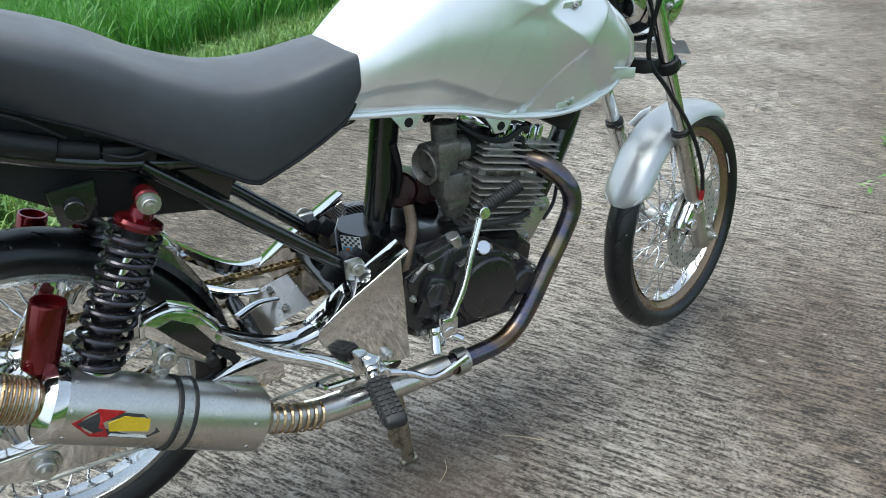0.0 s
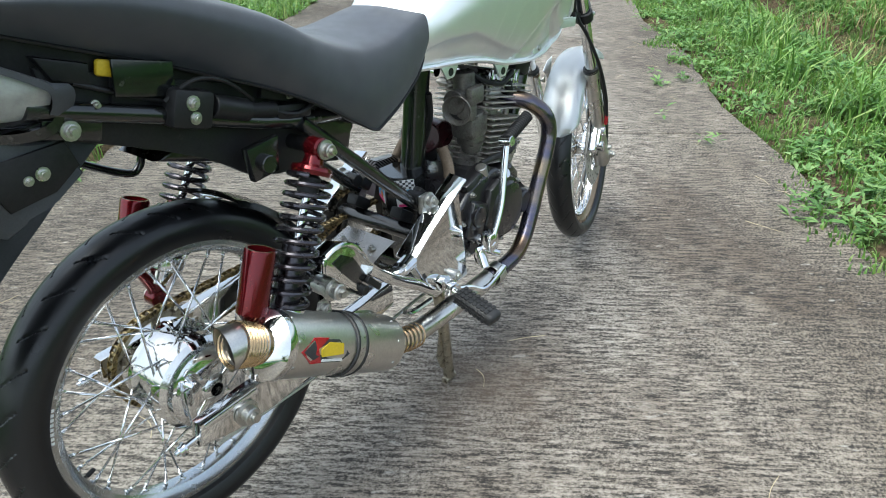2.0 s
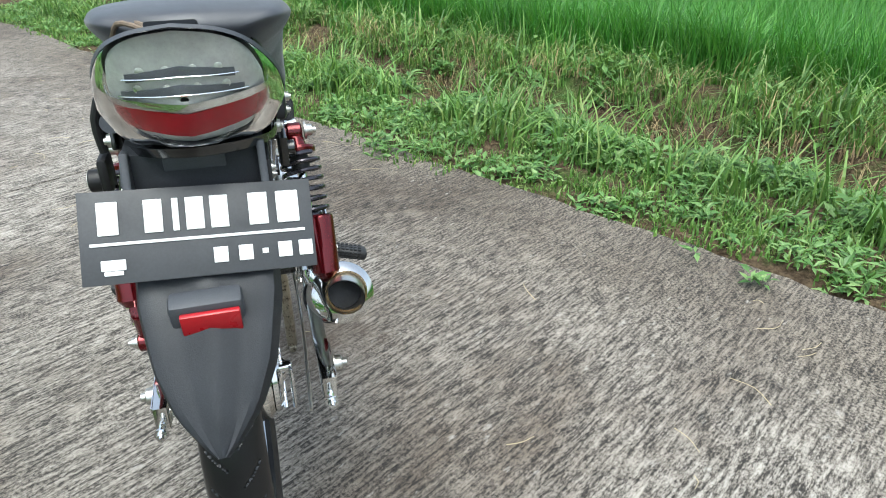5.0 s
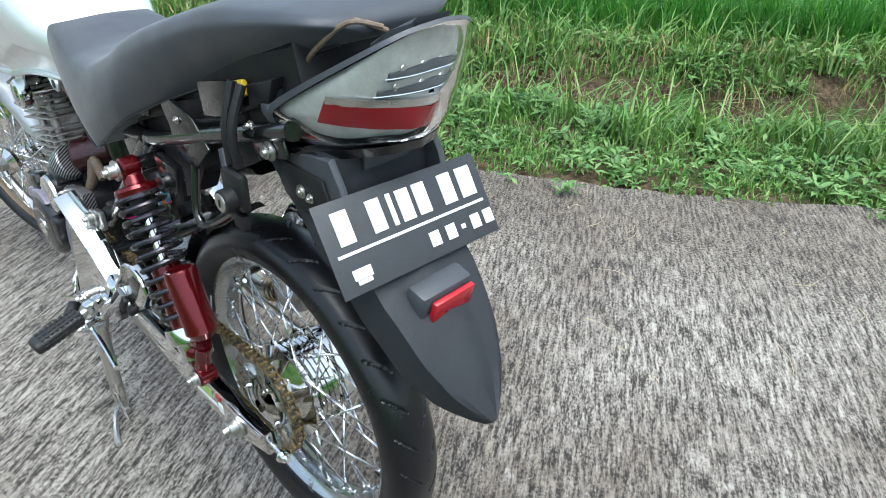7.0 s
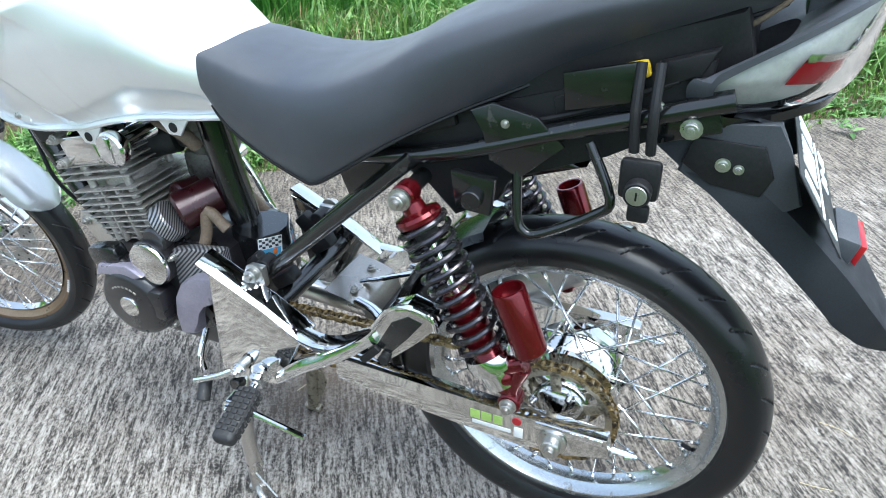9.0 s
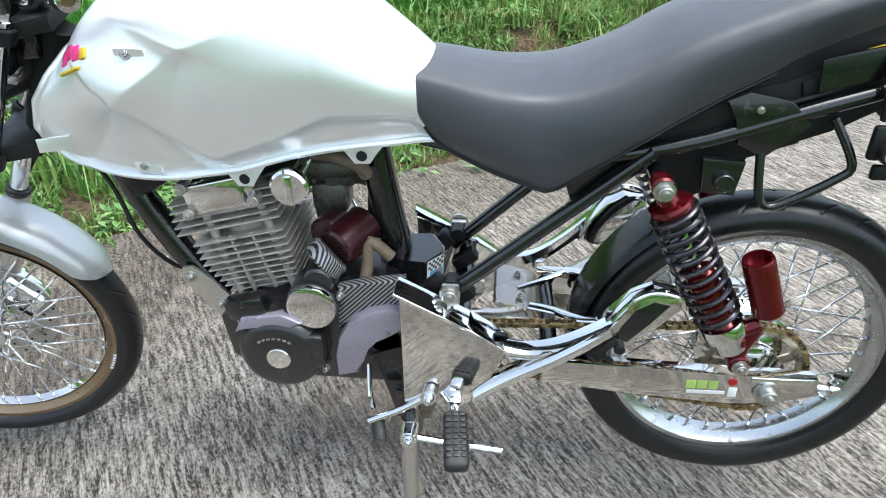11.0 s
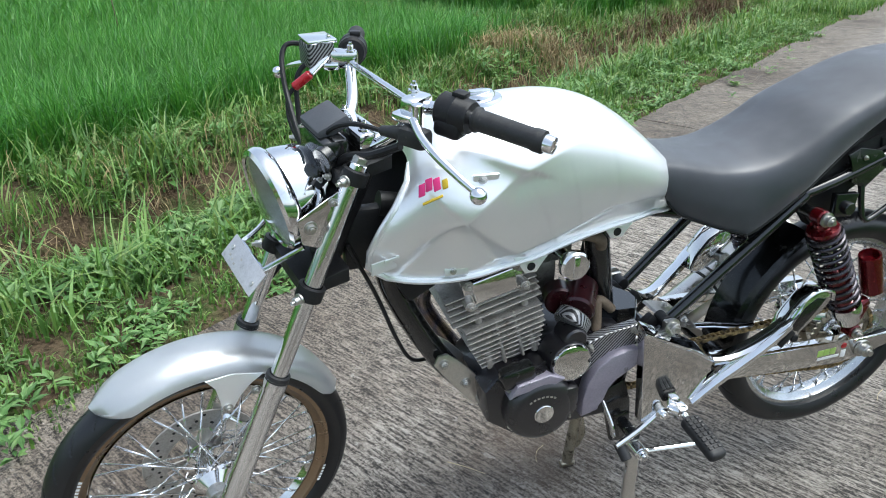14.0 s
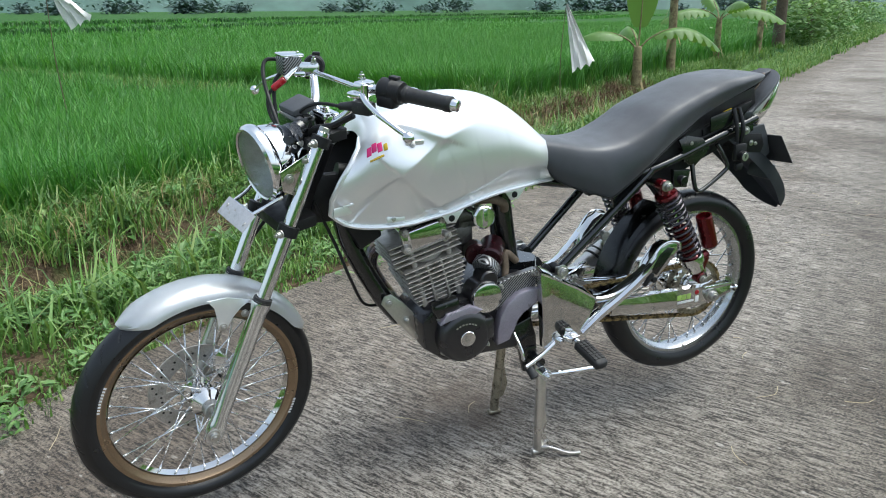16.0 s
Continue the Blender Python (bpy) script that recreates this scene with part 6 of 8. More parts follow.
    for x, z in ((0.64, 0.365), (0.70, 0.355), (0.78, 0.345), (0.85, 0.345), (0.895, 0.375), (0.90, 0.43), (0.855, 0.47), (0.79, 0.51), (0.66, 0.505), (0.62, 0.45)):
        bolt(bm, (x, -0.127, z), (0, -1, 0), 0.005, 0.006)
    for x, z in ((0.88, 0.47), (0.87, 0.37), (0.765, 0.475), (0.74, 0.37), (0.70, 0.53), (0.60, 0.55)):
        bolt(bm, (x, 0.108, z), (0, 1, 0), 0.005, 0.008)
    part("case_bolt", bm, BOLTS, en, split=True)
    # front engine mounts
    for s in (1, -1):
        bm = bmesh.new()
        slab(bm, [(0.985, 0.530), (1.003, 0.528), (1.012, 0.507), (0.973, 0.45), (0.935, 0.40), (0.905, 0.378), (0.885, 0.385), (0.908, 0.444), (0.93, 0.475), (0.955, 0.505)], s * 0.034, s * 0.040, 0.001)
        part("mount_plate", bm, BRUSHED, en, "polished engine mount plate")
        bm = bmesh.new()
        for x, z in ((0.992, 0.508), (0.945, 0.45), (0.912, 0.40)):
            bolt(bm, (x, s * 0.040, z), (0, s, 0), 0.008, 0.007)
        part("mount_bolt", bm, BOLTS, en, split=True)
    # kick lever
    bm = bmesh.new()
    rod(bm, (0.665, -0.12, 0.40), (0.665, -0.185, 0.39), 0.012, 18)
    block(bm, (0.668, -0.17, 0.40), (0.034, 0.03, 0.045), 0.006)
    sweep(bm, [(0.668, -0.178, 0.41), (0.70, -0.178, 0.475), (0.722, -0.17, 0.54), (0.748, -0.160, 0.605)], 0.0085, 12, 4, 0.7)
    rod(bm, (0.748, -0.146, 0.607), (0.748, -0.176, 0.611), 0.012, 14)
    part("kick_lever", bm, CHROME, en, "steel kick start lever")
    bm = bmesh.new()
    a, b = V(0.750, -0.16, 0.612), V(0.826, -0.165, 0.642)
    d = (b - a)
    prof = []
    for i in range(15):
        h = d.length * i / 14
        prof += [(0.0115, h), (0.0138, h + 0.0015), (0.0138, h + 0.0032), (0.0115, h + 0.0045)]
    lathe(bm, [(0, -0.002)] + prof + [(0, d.length + 0.006)], a, d, 18)
    part("kick_rubber", bm, SOFT_RUBBER, en, "ribbed black rubber sleeve")
    # carburettor
    cb = holder("carburettor", bike, "dusty alloy carburettor with a choke knob")
    XF = Matrix.Translation((0, -0.052, 0.008))
    bm = bmesh.new()
    rod(bm, (0.69, -0.01, 0.685), (0.78, 0.0, 0.682), 0.026, 24)
    rod(bm, (0.735, -0.01, 0.65), (0.735, -0.005, 0.742), 0.024, 24)
    block(bm, (0.742, -0.015, 0.625), (0.066, 0.062, 0.06), 0.012)
    block(bm, (0.747, -0.015, 0.59), (0.052, 0.05, 0.03), 0.01)
    block(bm, (0.71, -0.02, 0.672), (0.03, 0.062, 0.055), 0.01)
    for dx, dy in ((-0.02, -0.045), (0.02, -0.046)):
        bolt(bm, (0.74 + dx, dy, 0.65), (0, -1, 0.1), 0.004, 0.004)
    lathe(bm, [(0.006, 0.0), (0.02, 0.006), (0.028, 0.03)], (0.748, -0.015, 0.553), (0, 0, 1), 20)
    block(bm, (0.72, -0.045, 0.70), (0.05, 0.02, 0.04), 0.008)
    part("carburettor_body", bm, DARK_ALLOY, cb)
    bm = bmesh.new()
    lathe(bm, [(0.024, 0.03), (0.026, 0.0), (0.032, -0.008), (0.034, -0.006), (0.030, 0.004), (0.028, 0.03)], (0.688, -0.022, 0.672), (0.95, 0.2, 0), 32)
    part("intake_mouth", bm, DARK_ALLOY, cb)
    bm = bmesh.new()
    rod(bm, (0.696, -0.020, 0.672), (0.698, -0.0195, 0.672), 0.0255, 28)
    part("intake_throat", bm, SATIN_BLACK, cb)
    XF = Matrix.Identity(4)
    bm = bmesh.new()
    rod(bm, (0.775, -0.04, 0.690), (0.845, -0.01, 0.675), 0.03, 20)
    part("intake_boot", bm, SOFT_RUBBER, cb)
    bm = bmesh.new()
    lathe(bm, [(0.012, 0.03), (0.012, 0.10), (0.026, 0.104), (0.030, 0.112), (0.030, 0.124), (0.026, 0.128), (0, 0.128)], (0.757, 0, 0.733), (0, 1, 0), 32)
    block(bm, (0.757, 0.129, 0.733), (0.012, 0.004, 0.045), 0.002)
    part("fuel_tap", bm, CHROME, cb, "round chromed tap knob")
    bm = bmesh.new()
    sweep(bm, [(0.74, 0.03, 0.752), (0.70, 0.05, 0.757), (0.665, 0.05, 0.742), (0.655, 0.04, 0.72)], 0.012, 12, 4)
    sweep(bm, [(0.62, 0.05, 0.57), (0.655, 0.05, 0.60), (0.66, 0.06, 0.56), (0.665, 0.07, 0.535)], 0.0105, 12, 4)
    part("breather_hose", bm, BROWN_HOSE, cb, "old brown rubber hose", split=True)
    bm = bmesh.new()
    sweep(bm, [(0.66, -0.05, 0.60), (0.655, -0.07, 0.56), (0.635, -0.085, 0.52), (0.625, -0.09, 0.48)], 0.014, 12, 4, 0.7)
    part("breather_hose", bm, BROWN_HOSE, cb, "old brown rubber hose", split=True)
    bm = bmesh.new()
    sweep(bm, [(0.76, -0.05, 0.745), (0.80, -0.075, 0.715), (0.85, -0.085, 0.70), (0.90, -0.08, 0.715), (0.915, -0.07, 0.70)], 0.006, 10, 5)
    sweep(bm, [(0.70, -0.05, 0.755), (0.72, -0.06, 0.775), (0.76, -0.05, 0.78), (0.79, -0.03, 0.775)], 0.005, 8, 4)
    rod(bm, (0.898, -0.07, 0.69), (0.905, -0.072, 0.66), 0.011, 14)
    sweep(bm, [(0.66, 0.0, 0.60), (0.66, -0.02, 0.66), (0.645, -0.03, 0.72)], 0.007, 8, 4)
    part("spark_lead", bm, SATIN_BLACK, cb, "black lead and hoses")


def exhaust():
    ex = holder("exhaust", bike, "brushed steel exhaust with heat-stained header pipe")
    bm = bmesh.new()
    sweep(bm, [(0.905, -0.04, 0.650), (0.935, -0.10, 0.640), (0.968, -0.135, 0.603), (0.982, -0.142, 0.554), (0.958, -0.146, 0.498), (0.92, -0.15, 0.436), (0.876, -0.155, 0.363), (0.835, -0.16, 0.32), (0.78, -0.165, 0.30), (0.66, -0.165, 0.296)], 0.0195, 18, 6)
    part("header_pipe", bm, HEATED, ex, "bent header pipe with brown and blue heat stains")
    bm = bmesh.new()
    sweep(bm, [(0.67, -0.165, 0.297), (0.56, -0.16, 0.294), (0.47, -0.155, 0.293), (0.41, -0.155, 0.298), (0.352, -0.163, 0.316), (0.305, -0.170, 0.343)], 0.0225, 18, 5)
    part("link_pipe", bm, BRUSHED, ex)
    bm = bmesh.new()
    lathe(bm, [(0.0235, -0.014), (0.026, -0.012), (0.026, 0.012), (0.0235, 0.014)], (0.70, -0.165, 0.297), (1, 0, 0), 24)
    block(bm, (0.70, -0.165, 0.272), (0.024, 0.012, 0.018), 0.002)
    part("pipe_clamp", bm, BOLTS, ex)
    a, b = V(0.302, -0.170, 0.345), V(0.021, -0.182, 0.523)
    d = (b - a).normalized()
    ln = (b - a).length
    bm = bmesh.new()
    for i in range(7):
        q = [(0.40, 0.299), (0.386, 0.303), (0.372, 0.308), (0.358, 0.314), (0.344, 0.321), (0.331, 0.328), (0.318, 0.335)][i]
        lathe(bm, [(0.0235, -0.003), (0.0262, 0), (0.0235, 0.003)], (q[0], -0.160 - 0.001 * i, q[1]), (-0.88, -0.1, 0.46), 20)
    part("weld_ring", bm, WELD, ex, split=True)
    bm = bmesh.new()
    prof = [(0.022, -0.01), (0.030, 0.0), (0.044, 0.008), (0.052, 0.014), (0.0535, 0.022), (0.0535, ln - 0.018), (0.0535, ln - 0.012)]
    lathe(bm, prof, a, d, 48)
    part("muffler_can", bm, BRUSHED, ex, "brushed steel muffler can")
    bm = bmesh.new()
    lathe(bm, [(0.055, ln - 0.016), (0.056, ln - 0.008), (0.055, ln), (0.045, ln + 0.010), (0.030, ln + 0.016), (0.028, ln + 0.016)], a, d, 48)
    part("end_ring", bm, POLISHED, ex)
    bm = bmesh.new()
    o = a + d * (ln + 0.01)
    path = [o, o + d * 0.028, o + d * 0.045 + V(0, 0.002, -0.003), o + d * 0.064 + V(0, 0.006, -0.012)]
    sweep(bm, path, (0.030, 0.0335), 28, 4, cap=False)
    sweep(bm, [q + V(0, 0, 0) for q in path], (0.028, 0.032), 28, 4, cap=False)
    part("tip", bm, BRUSHED, ex, "short steel outlet with weld rings")
    bm = bmesh.new()
    for i in range(8):
        q = o + d * (0.004 + 0.006 * i)
        lathe(bm, [(0.0297 + 0.0004 * i, -0.0022), (0.0322 + 0.0004 * i, 0), (0.0297 + 0.0004 * i, 0.0022)], q, d, 28)
    part("weld_ring", bm, WELD, ex, split=True)
    bm = bmesh.new()
    rod(bm, o + d * 0.005, o + d * 0.012, 0.0292, 24)
    part("tip_inside", bm, SATIN_BLACK, ex)
    bm = bmesh.new()
    lathe(bm, [(0.0543, 0.143), (0.0557, 0.144), (0.0557, 0.160), (0.0543, 0.161)], a, d, 48)
    part("strap", bm, BOLTS, ex, "zinc strap with rubber edges")
    bm = bmesh.new()
    for h in (0.140, 0.164):
        lathe(bm, [(0.0541, h - 0.004), (0.057, h - 0.0025), (0.057, h + 0.0025), (0.0541, h + 0.004)], a, d, 48)
    part("strap_rubber", bm, SOFT_RUBBER, ex, split=True)
    bm = bmesh.new()
    block(bm, a + d * 0.153 + V(0.0, 0.03, 0.058), (0.02, 0.004, 0.05), 0.002, Matrix.Rotation(radians(20), 3, "X"))
    bolt(bm, a + d * 0.153 + V(0, 0.022, 0.066), (0, -1, 0), 0.009, 0.008)
    bolt(bm, (0.185, -0.165, 0.527), (0, -1, 0), 0.014, 0.016)
    rod(bm, (0.185, -0.13, 0.527), (0.185, -0.165, 0.527), 0.016, 20)
    sweep(bm, [(0.185, -0.15, 0.525), (0.215, -0.155, 0.505), (0.24, -0.16, 0.49)], 0.008, 8, 3, 0.5)
    part("hanger", bm, BOLTS, ex)
    # badge, drawn as plain shapes on the can's flank
    u = V(0, -1, 0) - d * V(0, -1, 0).dot(d)
    u = (u.normalized() * 0.97 + V(0, 0, 0.12)).normalized()
    up = d.cross(u).normalized()
    if up.z < 0:
        up = -up

    def badge(name, pts, out, material, label=""):
        bm2 = bmesh.new()
        n = len(pts)
        fr, bk = [], []
        for h, w in pts:
            h, w = 0.243 + (h - 0.24) * 1.2, w * 1.22
            ang = w / 0.0535
            q = a + d * h + (u * math.cos(ang) + up * math.sin(ang)) * (0.0540 + out)
            fr.append(bm2.verts.new(q))
            bk.append(bm2.verts.new(q - u * 0.002))
        bm2.faces.new(fr)
        for i in range(n):
            bm2.faces.new((fr[i], bk[i], bk[(i + 1) % n], fr[(i + 1) % n]))
        return part(name, bm2, material, ex, label, smooth=False)

    badge("badge_ground", [(0.19, -0.003), (0.205, -0.014), (0.255, -0.014), (0.285, 0.0), (0.262, 0.016), (0.215, 0.016)], 0.0006, PLATE_BLACK, "black badge")
    badge("badge_arrow", [(0.29, 0.0), (0.266, 0.018), (0.236, 0.018), (0.258, 0.004), (0.246, -0.014), (0.266, -0.0155)], 0.0011, RED_PLASTIC, "red arrow shape")
    badge("badge_panel", [(0.252, 0.003), (0.236, 0.0125), (0.206, 0.011), (0.204, -0.003), (0.248, -0.006)], 0.0014, YELLOW, "yellow field")
    badge("badge_bar", [(0.245, -0.009), (0.205, -0.009), (0.202, -0.0125), (0.247, -0.0125)], 0.0014, WHITE)
    bm = bmesh.new()
    for h in (0.035, ln - 0.026):
        for k in range(8):
            ang = 2 * math.pi * k / 8 + 0.3
            dirn = u * math.cos(ang) + up * math.sin(ang)
            lathe(bm, [(0.0035, 0), (0.003, 0.0012), (0, 0.0018)], a + d * h + dirn * 0.0535, dirn, 10)
    part("rivet", bm, BOLTS, ex, split=True)


def pegs_and_stand():
    for s in (1, -1):
        pg = holder("foot_peg", bike, "folding foot peg with a black ribbed rubber")
        root = V(0.525, s * 0.168, 0.365)
        a, b = V(0.502, s * 0.198, 0.360), V(0.493, s * 0.298, 0.336)
        d = (b - a).normalized()
        side = d.cross(V(0, 0, 1)).normalized()
        up = side.cross(d)
        rot = Matrix((d, side, up)).transposed()
        bm = bmesh.new()
        block(bm, (a + b) / 2, ((b - a).length, 0.040, 0.026), 0.009, rot, 3)
        for i in range(8):
            for k in (-1, 0, 1):
                block(bm, a + d * (0.010 + 0.0105 * i) + side * 0.012 * k + up * 0.0135, (0.0075, 0.009, 0.004), 0.001, rot)
                block(bm, a + d * (0.010 + 0.0105 * i) + up * 0.007 * k + side * s * -0.0202, (0.0075, 0.003, 0.0045), 0.001, rot)
        part("rubber", bm, SOFT_RUBBER, pg)
        bm = bmesh.new()
        rod(bm, a - d * 0.03, a, 0.008, 14)
        rod(bm, root + V(0, -s * 0.02, 0), a - d * 0.02, 0.014, 16)
        block(bm, a - d * 0.024, (0.026, 0.022, 0.03), 0.005, rot)
        part("hinge", bm, CHROME, pg)
    st = holder("centre_stand", bike, "steel centre stand holding the rear wheel off the ground")
    for y, x0, m in ((0.152, 0.592, BRUSHED), (-0.088, 0.612, SPROCKET)):
        bm = bmesh.new()
        sweep(bm, [(0.588, y * 0.8, 0.30), (0.588, y * 0.98, 0.24), (x0, y, 0.018)], 0.0145, 14, 3)
        slab(bm, [(0.588, 0.22), (0.565, 0.10), (0.58, 0.06), (0.605, 0.05), (0.605, 0.20)], y - 0.002, y + 0.002, 0)
        rod(bm, (x0 - 0.02, y, 0.010), (x0 + 0.02, y, 0.010), 0.010, 12)
        part("leg", bm, m, st)
    bm = bmesh.new()
    sweep(bm, [(0.597, 0.152, 0.018), (0.57, 0.175, 0.03), (0.52, 0.20, 0.012), (0.485, 0.21, 0.010)], 0.006, 10, 4)
    slab(bm, [(0.597, 0.015), (0.585, 0.075), (0.54, 0.016)], 0.160, 0.164, 0)
    part("tang", bm, BRUSHED, st)
    bm = bmesh.new()
    rod(bm, (0.59, -0.10, 0.295), (0.59, 0.15, 0.295), 0.014, 16)
    block(bm, (0.60, 0.02, 0.315), (0.04, 0.18, 0.03), 0.006)
    part("cross_tube", bm, GLOSS_BLACK, st)
    sh = holder("gear_lever", bike, "chromed gear lever with linkage")
    bm = bmesh.new()
    sweep(bm, [(0.548, 0.165, 0.366), (0.60, 0.172, 0.335), (0.655, 0.178, 0.311)], 0.0065, 12, 3)
    sweep(bm, [(0.587, 0.168, 0.268), (0.50, 0.175, 0.262), (0.42, 0.185, 0.262)], 0.006, 10, 3)
    rod(bm, (0.587, 0.14, 0.268), (0.587, 0.178, 0.268), 0.016, 18)
    bolt(bm, (0.587, 0.178, 0.268), (0, 1, 0), 0.010, 0.008)
    bolt(bm, (0.549, 0.172, 0.367), (0, 1, 0), 0.010, 0.008)
    sweep(bm, [(0.66, 0.115, 0.385), (0.655, 0.15, 0.35), (0.65, 0.155, 0.32)], 0.008, 10, 3, 0.6)
    part("lever", bm, CHROME, sh)
    bm = bmesh.new()
    rod(bm, (0.642, 0.165, 0.308), (0.634, 0.192, 0.280), 0.0125, 16)
    part("toe_rubber", bm, SOFT_RUBBER, sh)
    bp = holder("brake_pedal", bike, "chromed brake pedal and cable link")
    bm = bmesh.new()
    sweep(bm, [(0.53, -0.17, 0.345), (0.58, -0.175, 0.325), (0.63, -0.185, 0.30), (0.70, -0.19, 0.325)], 0.007, 10, 4)
    rod(bm, (0.53, -0.14, 0.345), (0.53, -0.178, 0.345), 0.013, 16)
    sweep(bm, [(0.50, -0.13, 0.32), (0.44, -0.12, 0.315), (0.42, -0.12, 0.33)], 0.006, 8, 3)
    part("pedal", bm, CHROME, bp)
    bm = bmesh.new()
    sweep(bm, [(0.50, -0.112, 0.33), (0.25, -0.112, 0.325), (-0.04, -0.10, 0.325)], 0.0035, 8, 3)
    part("brake_rod", bm, BOLTS, bp)


def front_end():
    """Forks, yokes, mudguard, headlamp and bars, turned a little to the left."""
    global XF
    XF = STEER
    fk = holder("front_fork", bike, "chromed front fork turned slightly to the left")

    def leg(z, s, dx=0.0):
        return V(1.178 + 0.456 * (0.96 - z) + dx, s * 0.088, z)

    for s in (1, -1):
        bm = bmesh.new()
        rod(bm, leg(0.985, s), leg(0.58, s), 0.0158, 24)
        part("stanchion", bm, CHROME, fk, "chromed fork tube")
        bm = bmesh.new()
        a, b = leg(0.61, s), leg(0.27, s)
        d = (b - a)
        lathe(bm, [(0.0165, 0), (0.022, 0.003), (0.0225, 0.02), (0.0205, 0.03), (0.0205, d.length - 0.06), (0.0225, d.length - 0.05), (0.0225, d.length - 0.01), (0.018, d.length), (0, d.length)], a, d, 28)
        part("slider", bm, CHROME if s > 0 else BRUSHED, fk, "polished lower fork leg")
        bm = bmesh.new()
        lathe(bm, [(0.0168, -0.006), (0.0215, -0.004), (0.0222, 0.006), (0.0215, 0.012)], a, d, 28)
        part("dust_seal", bm, SOFT_RUBBER, fk)
        bm = bmesh.new()
        lathe(bm, [(0.0175, -0.014), (0.024, -0.012), (0.024, 0.012), (0.0175, 0.014)], leg(0.768, s), d, 24)
        lathe(bm, [(0.0175, -0.012), (0.023, -0.010), (0.023, 0.012), (0.0175, 0.014)], leg(0.965, s), d, 24)
        part("yoke_clamp", bm, SATIN_BLACK, fk, split=True)
        bm = bmesh.new()
        rod(bm, leg(0.978, s), leg(0.995, s), 0.0125, 6)
        bolt(bm, leg(0.768, s) + V(0.022, s * 0.012, 0), (1, s * 0.4, 0), 0.007, 0.010)
        bolt(bm, leg(0.965, s) + V(0.020, s * 0.012, 0), (1, s * 0.4, 0), 0.007, 0.010)
        bolt(bm, leg(0.30, s, 0.012) + V(0, s * 0.02, 0), (0, s, 0), 0.011, 0.009)
        part("fork_bolt", bm, BOLTS, fk, split=True)
    bm = bmesh.new()
    slab(bm, [(1.105, 0.960), (1.105, 0.985), (1.20, 0.968), (1.20, 0.943)], -0.085, 0.085, 0.005)
    slab(bm, [(1.19, 0.762), (1.19, 0.79), (1.275, 0.778), (1.275, 0.752)], -0.085, 0.085, 0.005)
    part("yoke", bm, SATIN_BLACK, fk, split=True)
    bm = bmesh.new()
    rod(bm, AXLE + V(0, -0.10, 0), AXLE + V(0, 0.105, 0), 0.008, 16)
    rod(bm, AXLE + V(0, 0.045, 0), AXLE + V(0, 0.075, 0), 0.020, 20)
    part("axle", bm, BOLTS, fk)
    # caliper on the right leg
    bm = bmesh.new()
    c = AXLE + V(-0.065, -0.05, 0.05)
    rot = Matrix.Rotation(radians(38), 3, "Y")
    block(bm, c, (0.05, 0.05, 0.095), 0.012, rot)
    block(bm, c + V(0.0, -0.024, 0.0), (0.045, 0.02, 0.055), 0.008, rot)
    rod(bm, c + V(0.012, -0.02, 0.02), c + V(0.012, -0.042, 0.02), 0.015, 18)
    rod(bm, c + V(-0.010, -0.02, -0.02), c + V(-0.010, -0.042, -0.02), 0.015, 18)
    block(bm, c + V(0.04, -0.02, 0.02), (0.06, 0.008, 0.025), 0.004, rot)
    part("brake_caliper", bm, CHROME, fk, "chromed brake caliper")
    bm = bmesh.new()
    for i in range(6):
        block(bm, c + rot @ V(0.026, -0.02 + 0.008 * i, -0.03), (0.004, 0.005, 0.03), 0.001, rot)
    part("caliper_slot", bm, SATIN_BLACK, fk, split=True)
    bm = bmesh.new()
    rod(bm, c + V(0.005, -0.045, 0.045), c + V(0.0, -0.05, 0.075), 0.006, 12)
    part("hose_union", bm, RED_PLASTIC, fk, "small red hose end")
    bm = bmesh.new()
    sweep(bm, [c + V(0.0, -0.05, 0.07), c + V(-0.02, -0.052, 0.14), (1.33, -0.115, 0.62), (1.25, -0.10, 0.72), (1.20, -0.08, 0.80), (1.19, -0.11, 0.92), (1.175, -0.16, 1.04), (1.15, -0.165, 1.075)], 0.0048, 10, 6)
    part("brake_hose", bm, SATIN_BLACK, fk, "black brake hose")
    # mudguard
    md = None
    bm = bmesh.new()
    rows = []
    for i in range(41):
        a = radians(156 - 99 * i / 40)
        t = i / 40
        reach = 0.315 - 0.012 * (2 * t - 1) ** 2
        end = min(1, min(t, 1 - t) * 7 + 0.25)
        w = 0.058 * (0.80 + 0.20 * min(1, end)) if t < 0.5 else 0.058 * (0.55 + 0.45 * min(1, end))
        w *= 0.3 + 0.7 * min(1, min(t, 1 - t) * 16) ** 0.5
        row = []
        for f, dr in ((-1.0, -0.034 * end), (-0.97, -0.022 * end), (-0.86, -0.012), (-0.6, -0.002), (-0.3, 0.001), (0, 0.003), (0.3, 0.001), (0.6, -0.002), (0.86, -0.012), (0.97, -0.022 * end), (1.0, -0.034 * end)):
            row.append(AXLE + V((reach + dr) * math.cos(a), w * f, (reach + dr) * math.sin(a)))
        rows.append(row)
    sheet(bm, rows)
    bmesh.ops.solidify(bm, geom=bm.faces[:], thickness=0.0025)
    md = part("front_mudguard", bm, SILVER, bike, "silver painted front mudguard")
